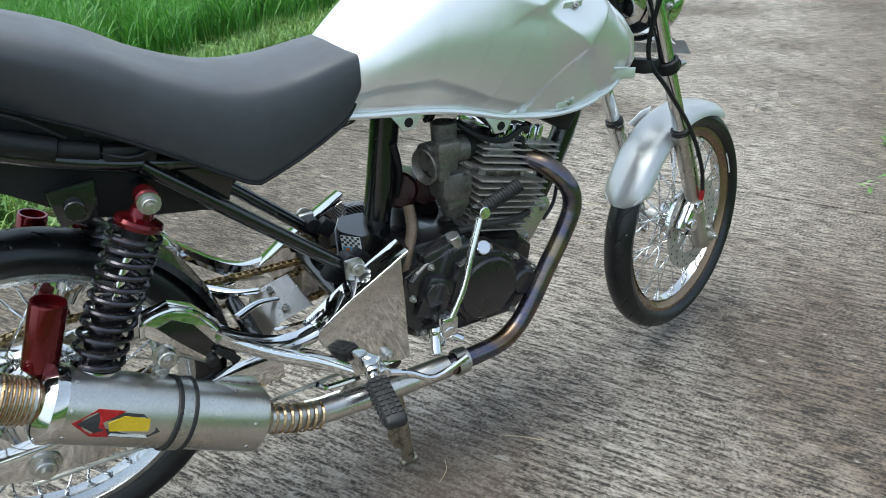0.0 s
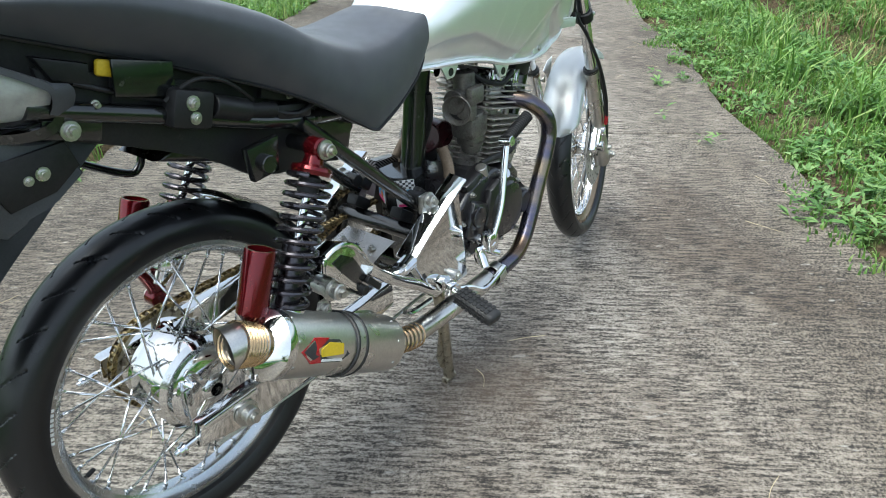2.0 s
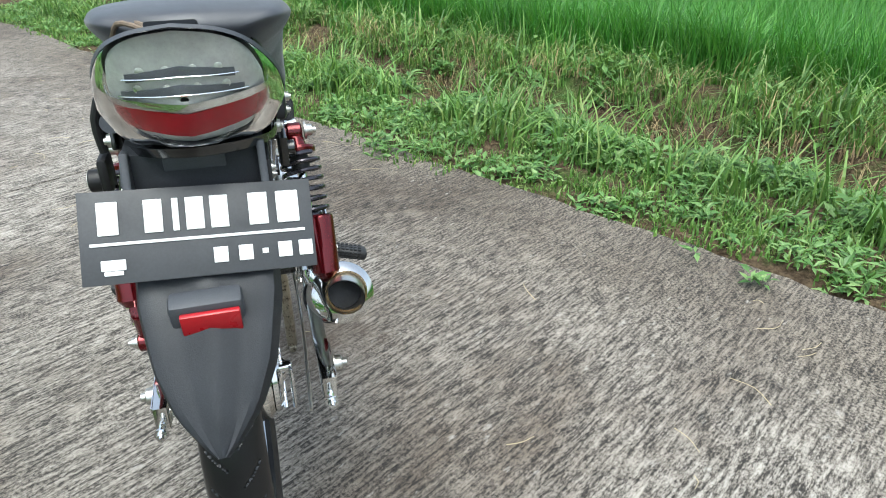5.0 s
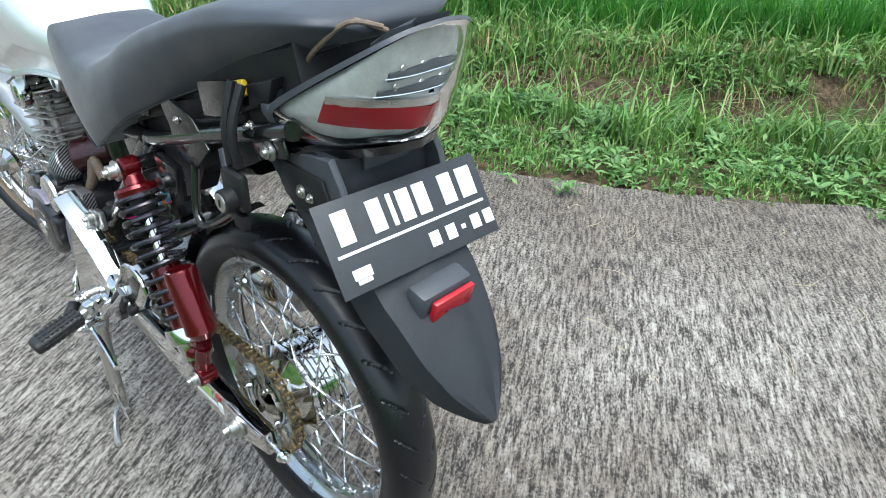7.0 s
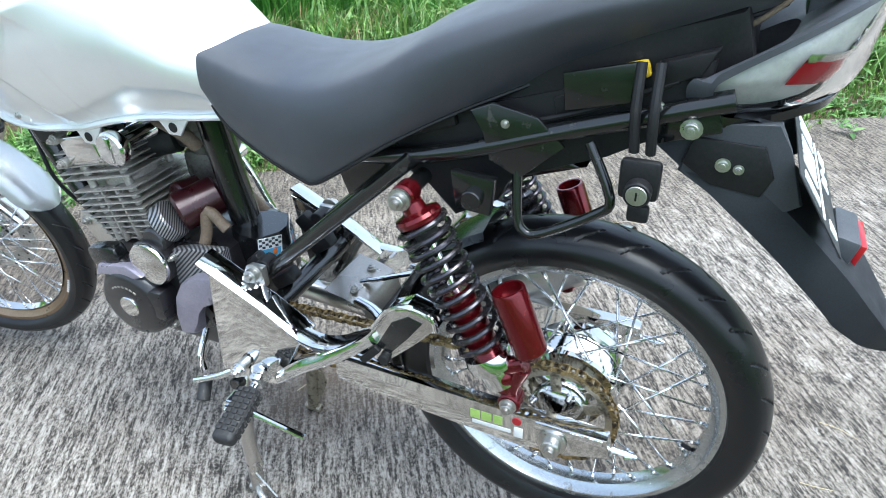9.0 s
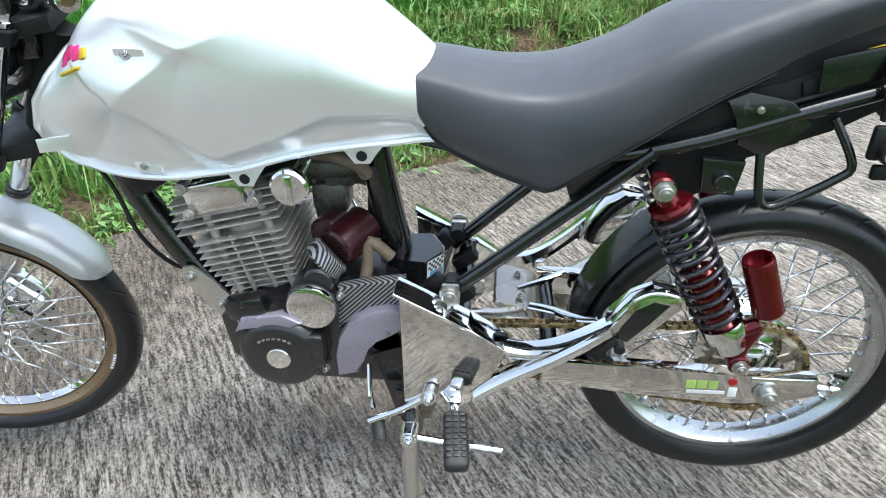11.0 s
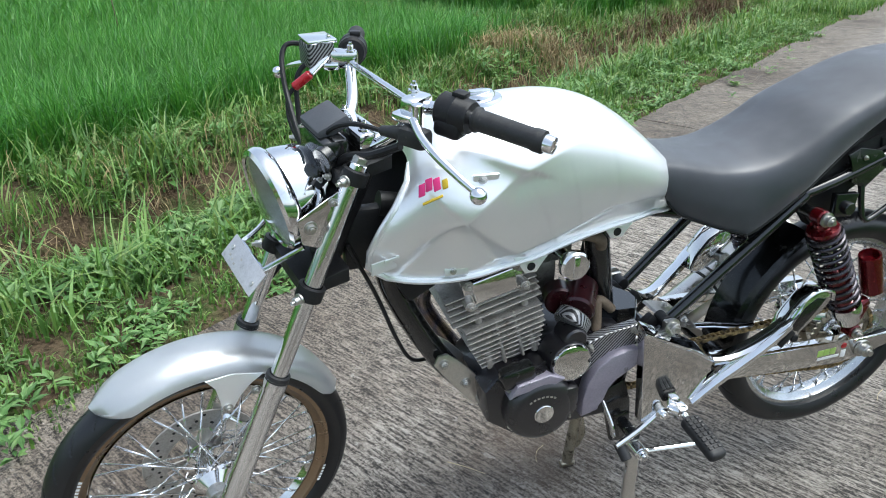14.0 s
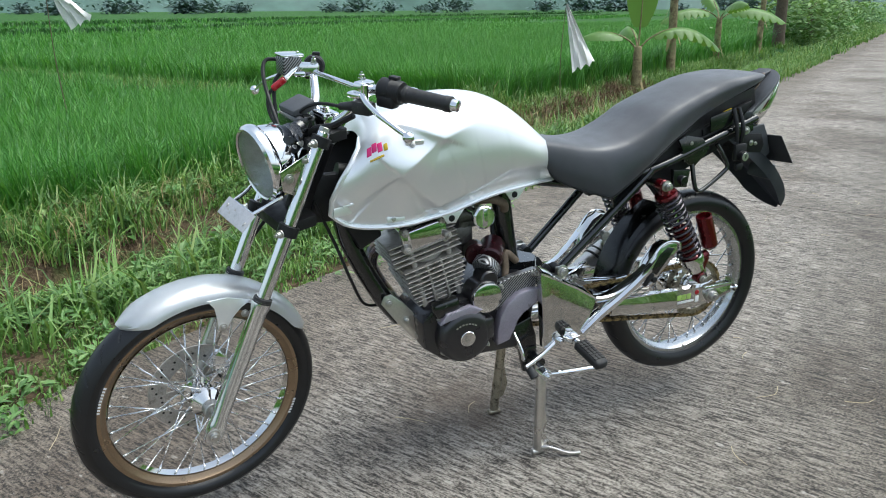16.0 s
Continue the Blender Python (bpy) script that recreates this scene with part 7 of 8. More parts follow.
    for s in (1, -1):
        bm = bmesh.new()
        c0 = AXLE
        outline = []
        for a, r in ((93, 0.296), (102, 0.300), (113, 0.297), (109, 0.275), (106, 0.25), (104.5, 0.225), (102, 0.216), (99, 0.222), (98, 0.245), (96.5, 0.275)):
            outline.append((c0.x + r * math.cos(radians(a)), c0.z + r * math.sin(radians(a))))
        slab(bm, outline, s * 0.0575, s * 0.0605, 0.001)
        part("mudguard_tab", bm, SILVER, md)
        bm = bmesh.new()
        for a, r in ((101.5, 0.226), (112, 0.262)):
            bolt(bm, (c0.x + r * math.cos(radians(a)), s * 0.0605, c0.z + r * math.sin(radians(a))), (0, s, 0), 0.0065, 0.005)
        part("mudguard_bolt", bm, BOLTS, md, split=True)
    # headlamp
    hl = holder("headlamp", bike, "round chromed headlamp")
    c, fwd = V(1.256, -0.012, 0.908), V(0.97, 0.065, -0.18).normalized()
    bm = bmesh.new()
    lathe(bm, [(0.0000, -0.085), (0.0324, -0.082), (0.0594, -0.065), (0.0756, -0.035), (0.0821, 0.0), (0.0821, 0.02)], c, fwd, 40)
    part("lamp_bowl", bm, CHROME, hl)
    bm = bmesh.new()
    lathe(bm, [(0.0832, 0.010), (0.0902, 0.016), (0.0929, 0.026), (0.0907, 0.036), (0.0842, 0.041), (0.0799, 0.038)], c, fwd, 48)
    part("lamp_ring", bm, CHROME, hl)
    bm = bmesh.new()
    lathe(bm, [(0.0000, -0.030), (0.0216, -0.026), (0.0486, -0.008), (0.0670, 0.014), (0.0799, 0.036)], c, fwd, 40)
    part("lamp_reflector", bm, LAMP_GREY, hl)
    bm = bmesh.new()
    rod(bm, c + fwd * -0.02, c + fwd * 0.012, 0.008, 14)
    part("bulb", bm, WHITE, hl)
    bm = bmesh.new()
    lathe(bm, [(0.0000, 0.052), (0.0324, 0.049), (0.0594, 0.044), (0.0821, 0.036), (0.0799, 0.033), (0.0540, 0.040), (0.0000, 0.047)], c, fwd, 40)
    glass_ = part("lamp_glass", bm, CLEAR, hl)
    glass_.visible_shadow = False
    for s in (1, -1):
        bm = bmesh.new()
        slab(bm, [(1.185, 0.95), (1.275, 0.905), (1.27, 0.86), (1.24, 0.845), (1.205, 0.895)], s * 0.084 - 0.002, s * 0.084 + 0.002, 0.001)
        part("lamp_bracket", bm, POLISHED, hl, "drilled steel lamp bracket")
        bm = bmesh.new()
        bolt(bm, (1.255, s * 0.086, 0.888), (0, s, 0), 0.008, 0.006)
        bolt(bm, (1.215, s * 0.086, 0.925), (0, s, 0), 0.005, 0.005)
        bolt(bm, (1.235, s * 0.086, 0.858), (0, s, 0), 0.005, 0.005)
        part("bracket_bolt", bm, BOLTS, hl, split=True)
    # small blank plate under the lamp
    fp = holder("front_plate", bike, "small blank grey plate on a bent wire bracket")
    bm = bmesh.new()
    mid, wide_, down_ = V(1.348, -0.012, 0.791), V(-0.03, 1.0, -0.02).normalized(), V(0.7, 0.0, -0.714)
    down_ = (down_ - wide_ * down_.dot(wide_)).normalized()
    rot = Matrix((wide_.cross(down_), wide_, down_)).transposed()
    up_ = rot @ V(1, 0, 0)
    up_ = up_ if up_.z > 0 else -up_
    block(bm, mid, (0.002, 0.148, 0.047), 0.0006, rot)
    plate_ = part("plate", bm, PALE, fp)
    bm = bmesh.new()
    for y, z in ((-0.055, -0.004), (0.058, 0.006)):
        q = mid + rot @ V(0, y, z)
        rod(bm, q, q + up_ * 0.003, 0.005, 12)
    part("plate_bolt", bm, BOLTS, fp, split=True)
    bm = bmesh.new()
    for i in range(9):
        block(bm, mid + up_ * 0.0013 + rot @ V(-0.03 + 0.008 * i, 0, -0.006 + 0.006 * (i % 3)), (0.0006, 0.005, 0.004), 0, rot)
    part("plate_scuff", bm, ALLOY, fp, "worn grey marks", split=True)
    bm = bmesh.new()
    for s in (1, -1):
        sweep(bm, [(1.262, s * 0.075 - 0.01, 0.842), (1.30, s * 0.06 - 0.012, 0.818), mid + rot @ V(0, s * 0.052, -0.022) - up_ * 0.004], 0.0045, 8, 4)
    rod(bm, mid + rot @ V(0, -0.05, -0.022) - up_ * 0.004, mid + rot @ V(0, 0.052, -0.022) - up_ * 0.004, 0.004, 8)
    part("wire_bracket", bm, CHROME, fp, split=True)
    # bars
    hb = holder("handlebar", bike, "chromed handlebar with a cross rod and black grips")
    for s in (1, -1):
        bm = bmesh.new()
        sweep(bm, [(1.135, s * 0.045, 0.985), (1.10, s * 0.085, 1.02), (1.082, s * 0.13, 1.072), (1.062, s * 0.165, 1.082), (1.02, s * 0.245, 1.078), (0.985, s * 0.315, 1.072)], 0.011, 16, 5)
        part("bar", bm, CHROME, hb)
        a, b = V(1.035, s * 0.215, 1.080), V(0.984, s * 0.318, 1.072)
        bm = bmesh.new()
        d = (b - a)
        lathe(bm, [(0.012, 0), (0.019, 0.001), (0.0195, 0.006), (0.0165, 0.010), (0.0158, d.length - 0.02), (0.0172, d.length - 0.016), (0.0172, d.length - 0.002), (0.012, d.length)], a, d, 28)
        part("grip", bm, SOFT_RUBBER, hb, "black foam grip")
        bm = bmesh.new()
        lathe(bm, [(0.013, 0), (0.0135, 0.008), (0.0125, 0.016), (0.007, 0.017), (0.006, 0.010)], b - d.normalized() * 0.002, d, 24)
        part("bar_end", bm, CHROME, hb)
        bm = bmesh.new()
        rod(bm, b + d.normalized() * 0.006, b + d.normalized() * 0.0125, 0.0065, 16)
        part("bar_bore", bm, BRONZE, hb)
        bm = bmesh.new()
        c = V(1.050, s * 0.188, 1.082)
        rot = d.to_track_quat("X", "Z").to_matrix()
        along = d.normalized()
        lathe(bm, [(0, -0.030), (0.022, -0.030), (0.0265, -0.026), (0.0265, -0.002), (0.0275, 0.0), (0.0265, 0.002), (0.0265, 0.020), (0.024, 0.026), (0, 0.026)], c, along, 28)
        block(bm, c + V(0.010, 0, -0.018), (0.046, 0.034, 0.030), 0.008, rot, 3)
        block(bm, c + V(-0.006, 0, 0.028), (0.022, 0.020, 0.01), 0.003, rot)
        part("switch_box", bm, SATIN_BLACK, hb, "black switch housing")
        bm = bmesh.new()
        block(bm, (1.09, s * 0.135, 1.083), (0.030, 0.05, 0.034), 0.007, rot)
        rod(bm, (1.105, s * 0.165, 1.098), (1.105, s * 0.165, 1.062), 0.0085, 14)
        block(bm, (1.112, s * 0.142, 1.072), (0.035, 0.028, 0.014), 0.004, rot)
        bolt(bm, (1.085, s * 0.118, 1.10), (0, 0, 1), 0.006, 0.008)
        part("lever_perch", bm, CHROME, hb)
        bm = bmesh.new()
        reach = [(1.112, s * 0.165, 1.075), (1.118, s * 0.20, 1.062), (1.118, s * 0.245, 1.05), (1.105, s * 0.295, 1.03), (1.096, s * 0.32, 1.02)]
        if s < 0:
            reach = [(1.112, -0.165, 1.075), (1.130, -0.215, 1.060), (1.142, -0.285, 1.036), (1.138, -0.355, 1.006), (1.132, -0.396, 0.990)]
        sweep(bm, reach, (0.0075, 0.005), 12, 5, 0.7)
        bmesh.ops.create_uvsphere(bm, u_segments=16, v_segments=10, radius=0.0125, matrix=Matrix.Translation(V(*reach[-1]) + V(0, s * 0.004, -0.002)))
        part("lever", bm, CHROME, hb, "chromed lever with a ball end")
    bm = bmesh.new()
    rod(bm, (1.083, -0.128, 1.078), (1.083, 0.128, 1.078), 0.0058, 14)
    part("cross_rod", bm, CHROME, hb)
    bm = bmesh.new()
    block(bm, (1.13, 0, 1.0), (0.045, 0.12, 0.035), 0.008)
    for s in (1, -1):
        bolt(bm, (1.135, s * 0.04, 1.018), (0, 0, 1), 0.007, 0.008)
    part("bar_clamp", bm, CHROME, hb)
    bm = bmesh.new()
    block(bm, (1.132, -0.160, 1.092), (0.050, 0.052, 0.045), 0.006)
    part("fluid_reservoir", bm, CARBON, hb, "square brake reservoir with a striped cover")
    bm = bmesh.new()
    block(bm, (1.130, -0.160, 1.117), (0.054, 0.056, 0.008), 0.003)
    bolt(bm, (1.115, -0.145, 1.12), (0, 0, 1), 0.004, 0.004)
    part("reservoir_lid", bm, CHROME, hb)
    bm = bmesh.new()
    rod(bm, (1.157, -0.133, 1.064), (1.184, -0.146, 1.040), 0.0085, 16)
    part("boot", bm, RED_PLASTIC, hb, "red rubber boot")
    bm = bmesh.new()
    rod(bm, (1.120, -0.140, 1.090), (1.157, -0.133, 1.064), 0.0065, 12)
    part("cable_adjuster", bm, CHROME, hb)
    bm = bmesh.new()
    rod(bm, (1.118, 0.16, 1.052), (1.14, 0.115, 1.045), 0.012, 16, 0.008)
    block(bm, (1.112, 0.172, 1.05), (0.03, 0.05, 0.03), 0.008, Matrix.Rotation(radians(25), 3, "Z"))
    part("clutch_boot", bm, SOFT_RUBBER, hb, "black rubber boot on the clutch cable")
    bm = bmesh.new()
    sweep(bm, [(1.184, -0.146, 1.040), (1.198, -0.145, 1.02), (1.205, -0.12, 0.985), (1.20, -0.06, 0.94), (1.185, -0.03, 0.86)], 0.0042, 8, 6)
    sweep(bm, [(1.135, -0.185, 1.10), (1.175, -0.20, 1.10), (1.195, -0.17, 1.06), (1.205, -0.09, 0.985), (1.20, -0.02, 0.91)], 0.0048, 8, 6)
    sweep(bm, [(1.14, 0.115, 1.045), (1.17, 0.07, 1.045), (1.195, 0.03, 1.02), (1.205, 0.0, 0.96), (1.19, -0.01, 0.87)], 0.0042, 8, 6)
    sweep(bm, [(1.125, 0.15, 1.03), (1.15, 0.10, 1.0), (1.18, 0.06, 0.985), (1.20, 0.02, 0.93), (1.20, 0.0, 0.87)], 0.007, 8, 6)
    sweep(bm, [(1.17, 0.03, 0.80), (1.12, 0.035, 0.68), (1.09, 0.06, 0.58), (1.05, 0.05, 0.50), (1.0, 0.04, 0.475)], 0.0042, 8, 6)
    part("control_cable", bm, SATIN_BLACK, hb, "black control cables", split=True)
    bm = bmesh.new()
    block(bm, (1.182, -0.01, 1.025), (0.06, 0.085, 0.022), 0.006, Matrix.Rotation(radians(22), 3, "Y"))
    part("gauge_cover", bm, PLASTIC, hb, "grey plastic gauge cover")
    bm = bmesh.new()
    block(bm, (1.19, 0.0, 0.985), (0.05, 0.11, 0.06), 0.012)
    block(bm, (1.175, 0.0, 0.93), (0.05, 0.07, 0.06), 0.012)
    rod(bm, (1.20, 0.045, 0.99), (1.215, 0.05, 0.985), 0.02, 18)
    part("gauge_body", bm, GLOSS_BLACK, hb, split=True)
    bm = bmesh.new()
    for y, z in ((0.05, 1.0), (-0.045, 1.005), (0.02, 0.965), (0.055, 0.955)):
        bolt(bm, (1.205, y, z), (1, 0, 0.3), 0.005, 0.006)
    part("screw", bm, BOLTS, hb, split=True)
    XF = Matrix.Identity(4)


rear_wheel()
front_wheel()
tube_frame()
swingarm()
engine()
exhaust()
tank()
seat()
tail()
for side in (1, -1):
    shock(side)
drive_chain()
pegs_and_stand()
front_end()


# ---- plants ----
RNG = np.random.default_rng(7)


def blades(name, base, length, width, lean, heading, material, segs=3, twist=0.0):
    """Many narrow leaves as one mesh: base points (n, 3), and per blade its length, width, lean and heading."""
    n = len(base)
    t = np.linspace(0, 1, segs + 1)
    wid = (1 - t**1.6)[None] * width[:, None]
    rise = np.cumsum(np.r_[0, np.ones(segs) / segs])[None] * np.ones((n, 1))
    bend = lean[:, None] * t[None] ** 1.7
    along = length[:, None] * rise * np.sin(bend) * 0.9
    up = length[:, None] * rise * np.cos(bend * 0.85)
    hx, hy = np.cos(heading)[:, None], np.sin(heading)[:, None]
    mid = np.stack([base[:, :1] + along * hx, base[:, 1:2] + along * hy, base[:, 2:] + up], -1)
    sx, sy = -np.sin(heading + twist)[:, None], np.cos(heading + twist)[:, None]
    side = np.stack([sx * wid, sy * wid, 0 * wid], -1) / 2
    left, right, tip = (mid - side)[:, :-1], (mid + side)[:, :-1], mid[:, -1:]
    verts = np.concatenate([left, right, tip], 1).reshape(-1, 3)
    k = 2 * segs + 1
    first = (np.arange(n) * k)[:, None]
    faces = []
    for s in range(segs - 1):
        faces += np.stack([first[:, 0] + s, first[:, 0] + segs + s, first[:, 0] + segs + s + 1, first[:, 0] + s + 1], 1).tolist()
    faces += np.stack([first[:, 0] + segs - 1, first[:, 0] + 2 * segs - 1, first[:, 0] + 2 * segs], 1).tolist()
    return from_arrays(name, verts.tolist(), faces, material)


def spots(n, u0, u1, v0, v1, keep=None):
    """Random places between lines along the road, on the ground."""
    u, v = RNG.uniform(u0, u1, n), RNG.uniform(v0, v1, n)
    if keep is not None:
        ok = np.array([keep(a, b) for a, b in zip(u, v)])
        u, v = u[ok], v[ok]
    z = np.array([ground_z(a, b) for a, b in zip(u, v)])
    return np.stack([u * EU.x + v * EV.x, u * EU.y + v * EV.y, z], 1), u, v


def clumped(n, per, spread, *area, keep=None):
    p, u, v = spots(n, *area, keep=keep)
    p = np.repeat(p, per, 0)
    p[:, :2] += RNG.normal(0, spread, (len(p), 2))
    return p


def rice(name, p, height, width, label, material=RICE):
    n = len(p)
    ob = blades(name, p, RNG.uniform(0.7, 1.1, n) * height, RNG.uniform(0.7, 1.3, n) * width, RNG.uniform(0.1, 0.95, n), RNG.uniform(0, 6.28, n), material, 3, 0.5)
    return tagged(ob, label, "rice", kind="stuff")


NEAR_FIELD = RIGHT_EDGE - 2.15


def off_bund(u, v):
    """No rice grows on the earth bank between the two nearest plots."""
    return abs(u - BUND - 0.12 * math.sin(v * 1.1)) > 0.5


rice("rice_crop", clumped(4000, 20, 0.05, BUND, 8, NEAR_FIELD - 3.2, NEAR_FIELD, keep=off_bund), 0.6, 0.011, "dense bright green young rice leaves in the flooded field")
rice("rice_crop", clumped(4300, 16, 0.07, BUND, 12, NEAR_FIELD - 12, NEAR_FIELD - 3.0, keep=off_bund), 0.56, 0.018, "dense bright green young rice further into the field")
rice("rice_crop", clumped(4200, 20, 0.06, -11, BUND, NEAR_FIELD - 5.0, NEAR_FIELD + 0.05, keep=off_bund), 0.82, 0.012, "taller rice with a dark green edge behind the bund")
rice("rice_crop", clumped(3600, 16, 0.09, -22, -10.8, NEAR_FIELD - 5.0, NEAR_FIELD + 0.05), 0.8, 0.022, "taller rice beside the road further along")
rice("rice_crop", clumped(4600, 16, 0.1, -22, BUND, NEAR_FIELD - 14, NEAR_FIELD - 4.8, keep=off_bund), 0.8, 0.022, "tall rice with soft green tops")
rice("rice_crop", clumped(6000, 12, 0.25, -60, 30, NEAR_FIELD - 45, NEAR_FIELD - 11.5), 0.6, 0.05, "far rice field with soft green tops")
rice("rice_crop", clumped(3600, 10, 0.8, -160, 120, NEAR_FIELD - 140, NEAR_FIELD - 44), 0.6, 0.15, "distant rice fields in even green bands")
rice("rice_crop", clumped(3600, 14, 0.16, -60, -21, NEAR_FIELD - 14, NEAR_FIELD - 0.2), 0.75, 0.032, "green rice beside the road in the distance")
for far, deep, tall in ((58.0, 1.0, 0.75), (105.0, 2.0, 1.0)):
    rice("rice_crop", clumped(900, 10, 0.35, -5.0 * far ** 0.85, 3.5 * far ** 0.85, NEAR_FIELD - far - deep, NEAR_FIELD - far), tall, 0.05 + far * 0.002, "darker taller rice along a field bund", DARK_RICE)
rice("rice_crop", clumped(3400, 18, 0.06, -9, 9, LEFT_EDGE + 2.0, LEFT_EDGE + 6.5), 0.6, 0.013, "green rice on the other side of the road")


def verge_room(u, v):
    """Grass grows in uneven tongues over the slab's edge and thins out over the ditch."""
    d = RIGHT_EDGE - v if v < 0 else v - LEFT_EDGE
    e = 0.3 * noise.noise((u * 1.1, 4.0 if v < 0 else 9.0, 0)) + 0.12 * noise.noise((u * 4, 2, 1))
    if v < 0 and 0.95 < d < 1.6 and noise.noise((u * 1.3, v * 1.3, 6)) < 0.3:
        return False
    return d > e and noise.noise((u * 2.2, v * 2.2, 12)) > -0.42


def lift(p):
    """Roots on the slab stand on its top."""
    for q in p:
        v = q[0] * EV.x + q[1] * EV.y
        if RIGHT_EDGE < v < LEFT_EDGE:
            q[2] = 0.0
    return p


def grass(name, p, h, w, label, material=GRASS, lean=(0.2, 1.4), low=False):
    """low: the blades are short beside the slab and lengthen towards the ditch."""
    n = len(p)
    v = p[:, 0] * EV.x + p[:, 1] * EV.y
    d = np.where(v < 0, RIGHT_EDGE - v, v - LEFT_EDGE)
    k = np.interp(d, [0.0, 0.3, 1.0], [0.3, 0.5, 1.0]) if low else 1.0
    ob = blades(name, lift(p), RNG.uniform(0.5, 1.2, n) * h * k, RNG.uniform(0.7, 1.4, n) * w, RNG.uniform(*lean, n), RNG.uniform(0, 6.28, n), material, 3, 0.3)
    return tagged(ob, label, "grass", kind="stuff")


grass("verge_grass", clumped(11500, 10, 0.035, -9, 8, RIGHT_EDGE - 2.3, RIGHT_EDGE + 0.3, keep=verge_room), 0.13, 0.009, "short mixed grass on the road verge", low=True)
grass("verge_grass", clumped(750, 13, 0.05, -9, 8, RIGHT_EDGE - 2.4, RIGHT_EDGE - 0.45, keep=verge_room), 0.36, 0.012, "long arching grass tufts along the ditch", lean=(0.5, 1.9))
grass("verge_grass", clumped(2600, 10, 0.05, -18, -8.8, RIGHT_EDGE - 2.3, RIGHT_EDGE + 0.1), 0.2, 0.014, "roadside grass beside the banana plants")
grass("verge_grass", clumped(1800, 8, 0.08, -60, -17, RIGHT_EDGE - 2.4, RIGHT_EDGE + 0.05), 0.25, 0.03, "roadside grass further along the road")
grass("bund_grass", clumped(1500, 9, 0.05, BUND - 0.75, BUND + 0.75, NEAR_FIELD - 13, NEAR_FIELD + 0.3), 0.17, 0.010, "short pale grass on the earth bund between two rice plots", lean=(0.3, 1.5))
grass("dry_grass", clumped(150, 8, 0.06, BUND - 0.4, BUND + 0.5, NEAR_FIELD - 13, NEAR_FIELD), 0.13, 0.008, "withered tufts on the earth bund", DRY, (0.6, 1.9))
grass("ditch_tangle", clumped(420, 22, 0.10, -9.5, -4.4, RIGHT_EDGE - 1.85, RIGHT_EDGE - 1.15), 0.24, 0.010, "withered brown tangle of stalks in the ditch", WITHERED, (0.5, 2.3))
grass("ditch_tangle", clumped(160, 14, 0.08, -4.4, 4.0, RIGHT_EDGE - 1.6, RIGHT_EDGE - 1.1), 0.16, 0.008, "brown dead stalks on the ditch bottom", WITHERED, (0.6, 2.3))
grass("verge_grass", clumped(4600, 9, 0.03, -9, 9, LEFT_EDGE - 0.05, LEFT_EDGE + 2.2, keep=verge_room), 0.2, 0.009, "grass on the opposite road verge")
grass("dry_grass", clumped(260, 12, 0.07, -5, 6, RIGHT_EDGE - 2.2, RIGHT_EDGE - 1.45), 0.2, 0.006, "withered brown grass on the ditch bank", DRY, (0.6, 2.0))

dry_bank = np.concatenate([np.array((x, y, 0.0)) + RNG.normal(0, 1, (n, 3)) * (sp, sp * 0.6, 0.0) for x, y, n, sp in ((-1.3, -5.35, 900, 0.22), (-1.95, -5.1, 500, 0.2), (-3.2, -5.5, 700, 0.35))])
dry_bank[:, 2] = [ground_z(q[0] * EU.x + q[1] * EU.y, q[0] * EV.x + q[1] * EV.y) + 0.1 * RNG.random() for q in dry_bank]
grass("dry_grass", dry_bank, 0.3, 0.008, "heap of cut straw on the far bank", DRY, (0.8, 2.2))


def weeds(name, p, size, label, per=6):
    """Broad pointed leaves in rosettes, each leaf folded along its midrib."""
    n = len(p)
    p = np.repeat(lift(p), per, 0)
    m = len(p)
    a = RNG.uniform(0, 6.28, m)
    ln, wd = RNG.uniform(0.6, 1.3, m) * size, RNG.uniform(0.28, 0.42, m)
    tilt, hgt = RNG.uniform(-0.1, 0.75, m), np.repeat(RNG.uniform(0.0, 1.0, n), per) * size * 1.5 * RNG.uniform(0.2, 1, m)
    d = np.stack([np.cos(a) * np.cos(tilt), np.sin(a) * np.cos(tilt), np.sin(tilt)], 1)
    s = np.stack([-np.sin(a), np.cos(a), 0 * a], 1)
    o = p + np.stack([0 * a, 0 * a, hgt + 0.004], 1) + d * (ln * 0.12)[:, None]
    mid = o + d * (ln * 0.45)[:, None] - np.stack([0 * a, 0 * a, ln * 0.05], 1)
    tip = o + d * ln[:, None] - np.stack([0 * a, 0 * a, ln * 0.18], 1)
    lift_edge = np.stack([0 * a, 0 * a, ln * 0.07], 1)
    l, r = mid + s * (ln * wd * 0.5)[:, None] + lift_edge, mid - s * (ln * wd * 0.5)[:, None] + lift_edge
    verts = np.stack([o, l, tip, r, mid], 1).reshape(-1, 3)
    k = np.arange(m) * 5
    faces = np.concatenate([np.stack([k, k + 4, k + 1], 1), np.stack([k + 1, k + 4, k + 2], 1), np.stack([k, k + 3, k + 4], 1), np.stack([k + 4, k + 3, k + 2], 1)])
    ob = from_arrays(name, verts.tolist(), faces.tolist(), WEED)
    return tagged(ob, label, "weeds", kind="stuff")


def sprawl(u, v):
    """Weeds stand in patches, with bare or grassy ground between."""
    return verge_room(u, v) and noise.noise((u * 3.1, v * 3.1, 21)) + 0.5 * noise.noise((u * 9, v * 9, 3)) > -0.02


def sprigs(u, v):
    return noise.noise((u * 6.5, v * 6.5, 40)) > 0.42 and v < RIGHT_EDGE + 0.42 * random.random()


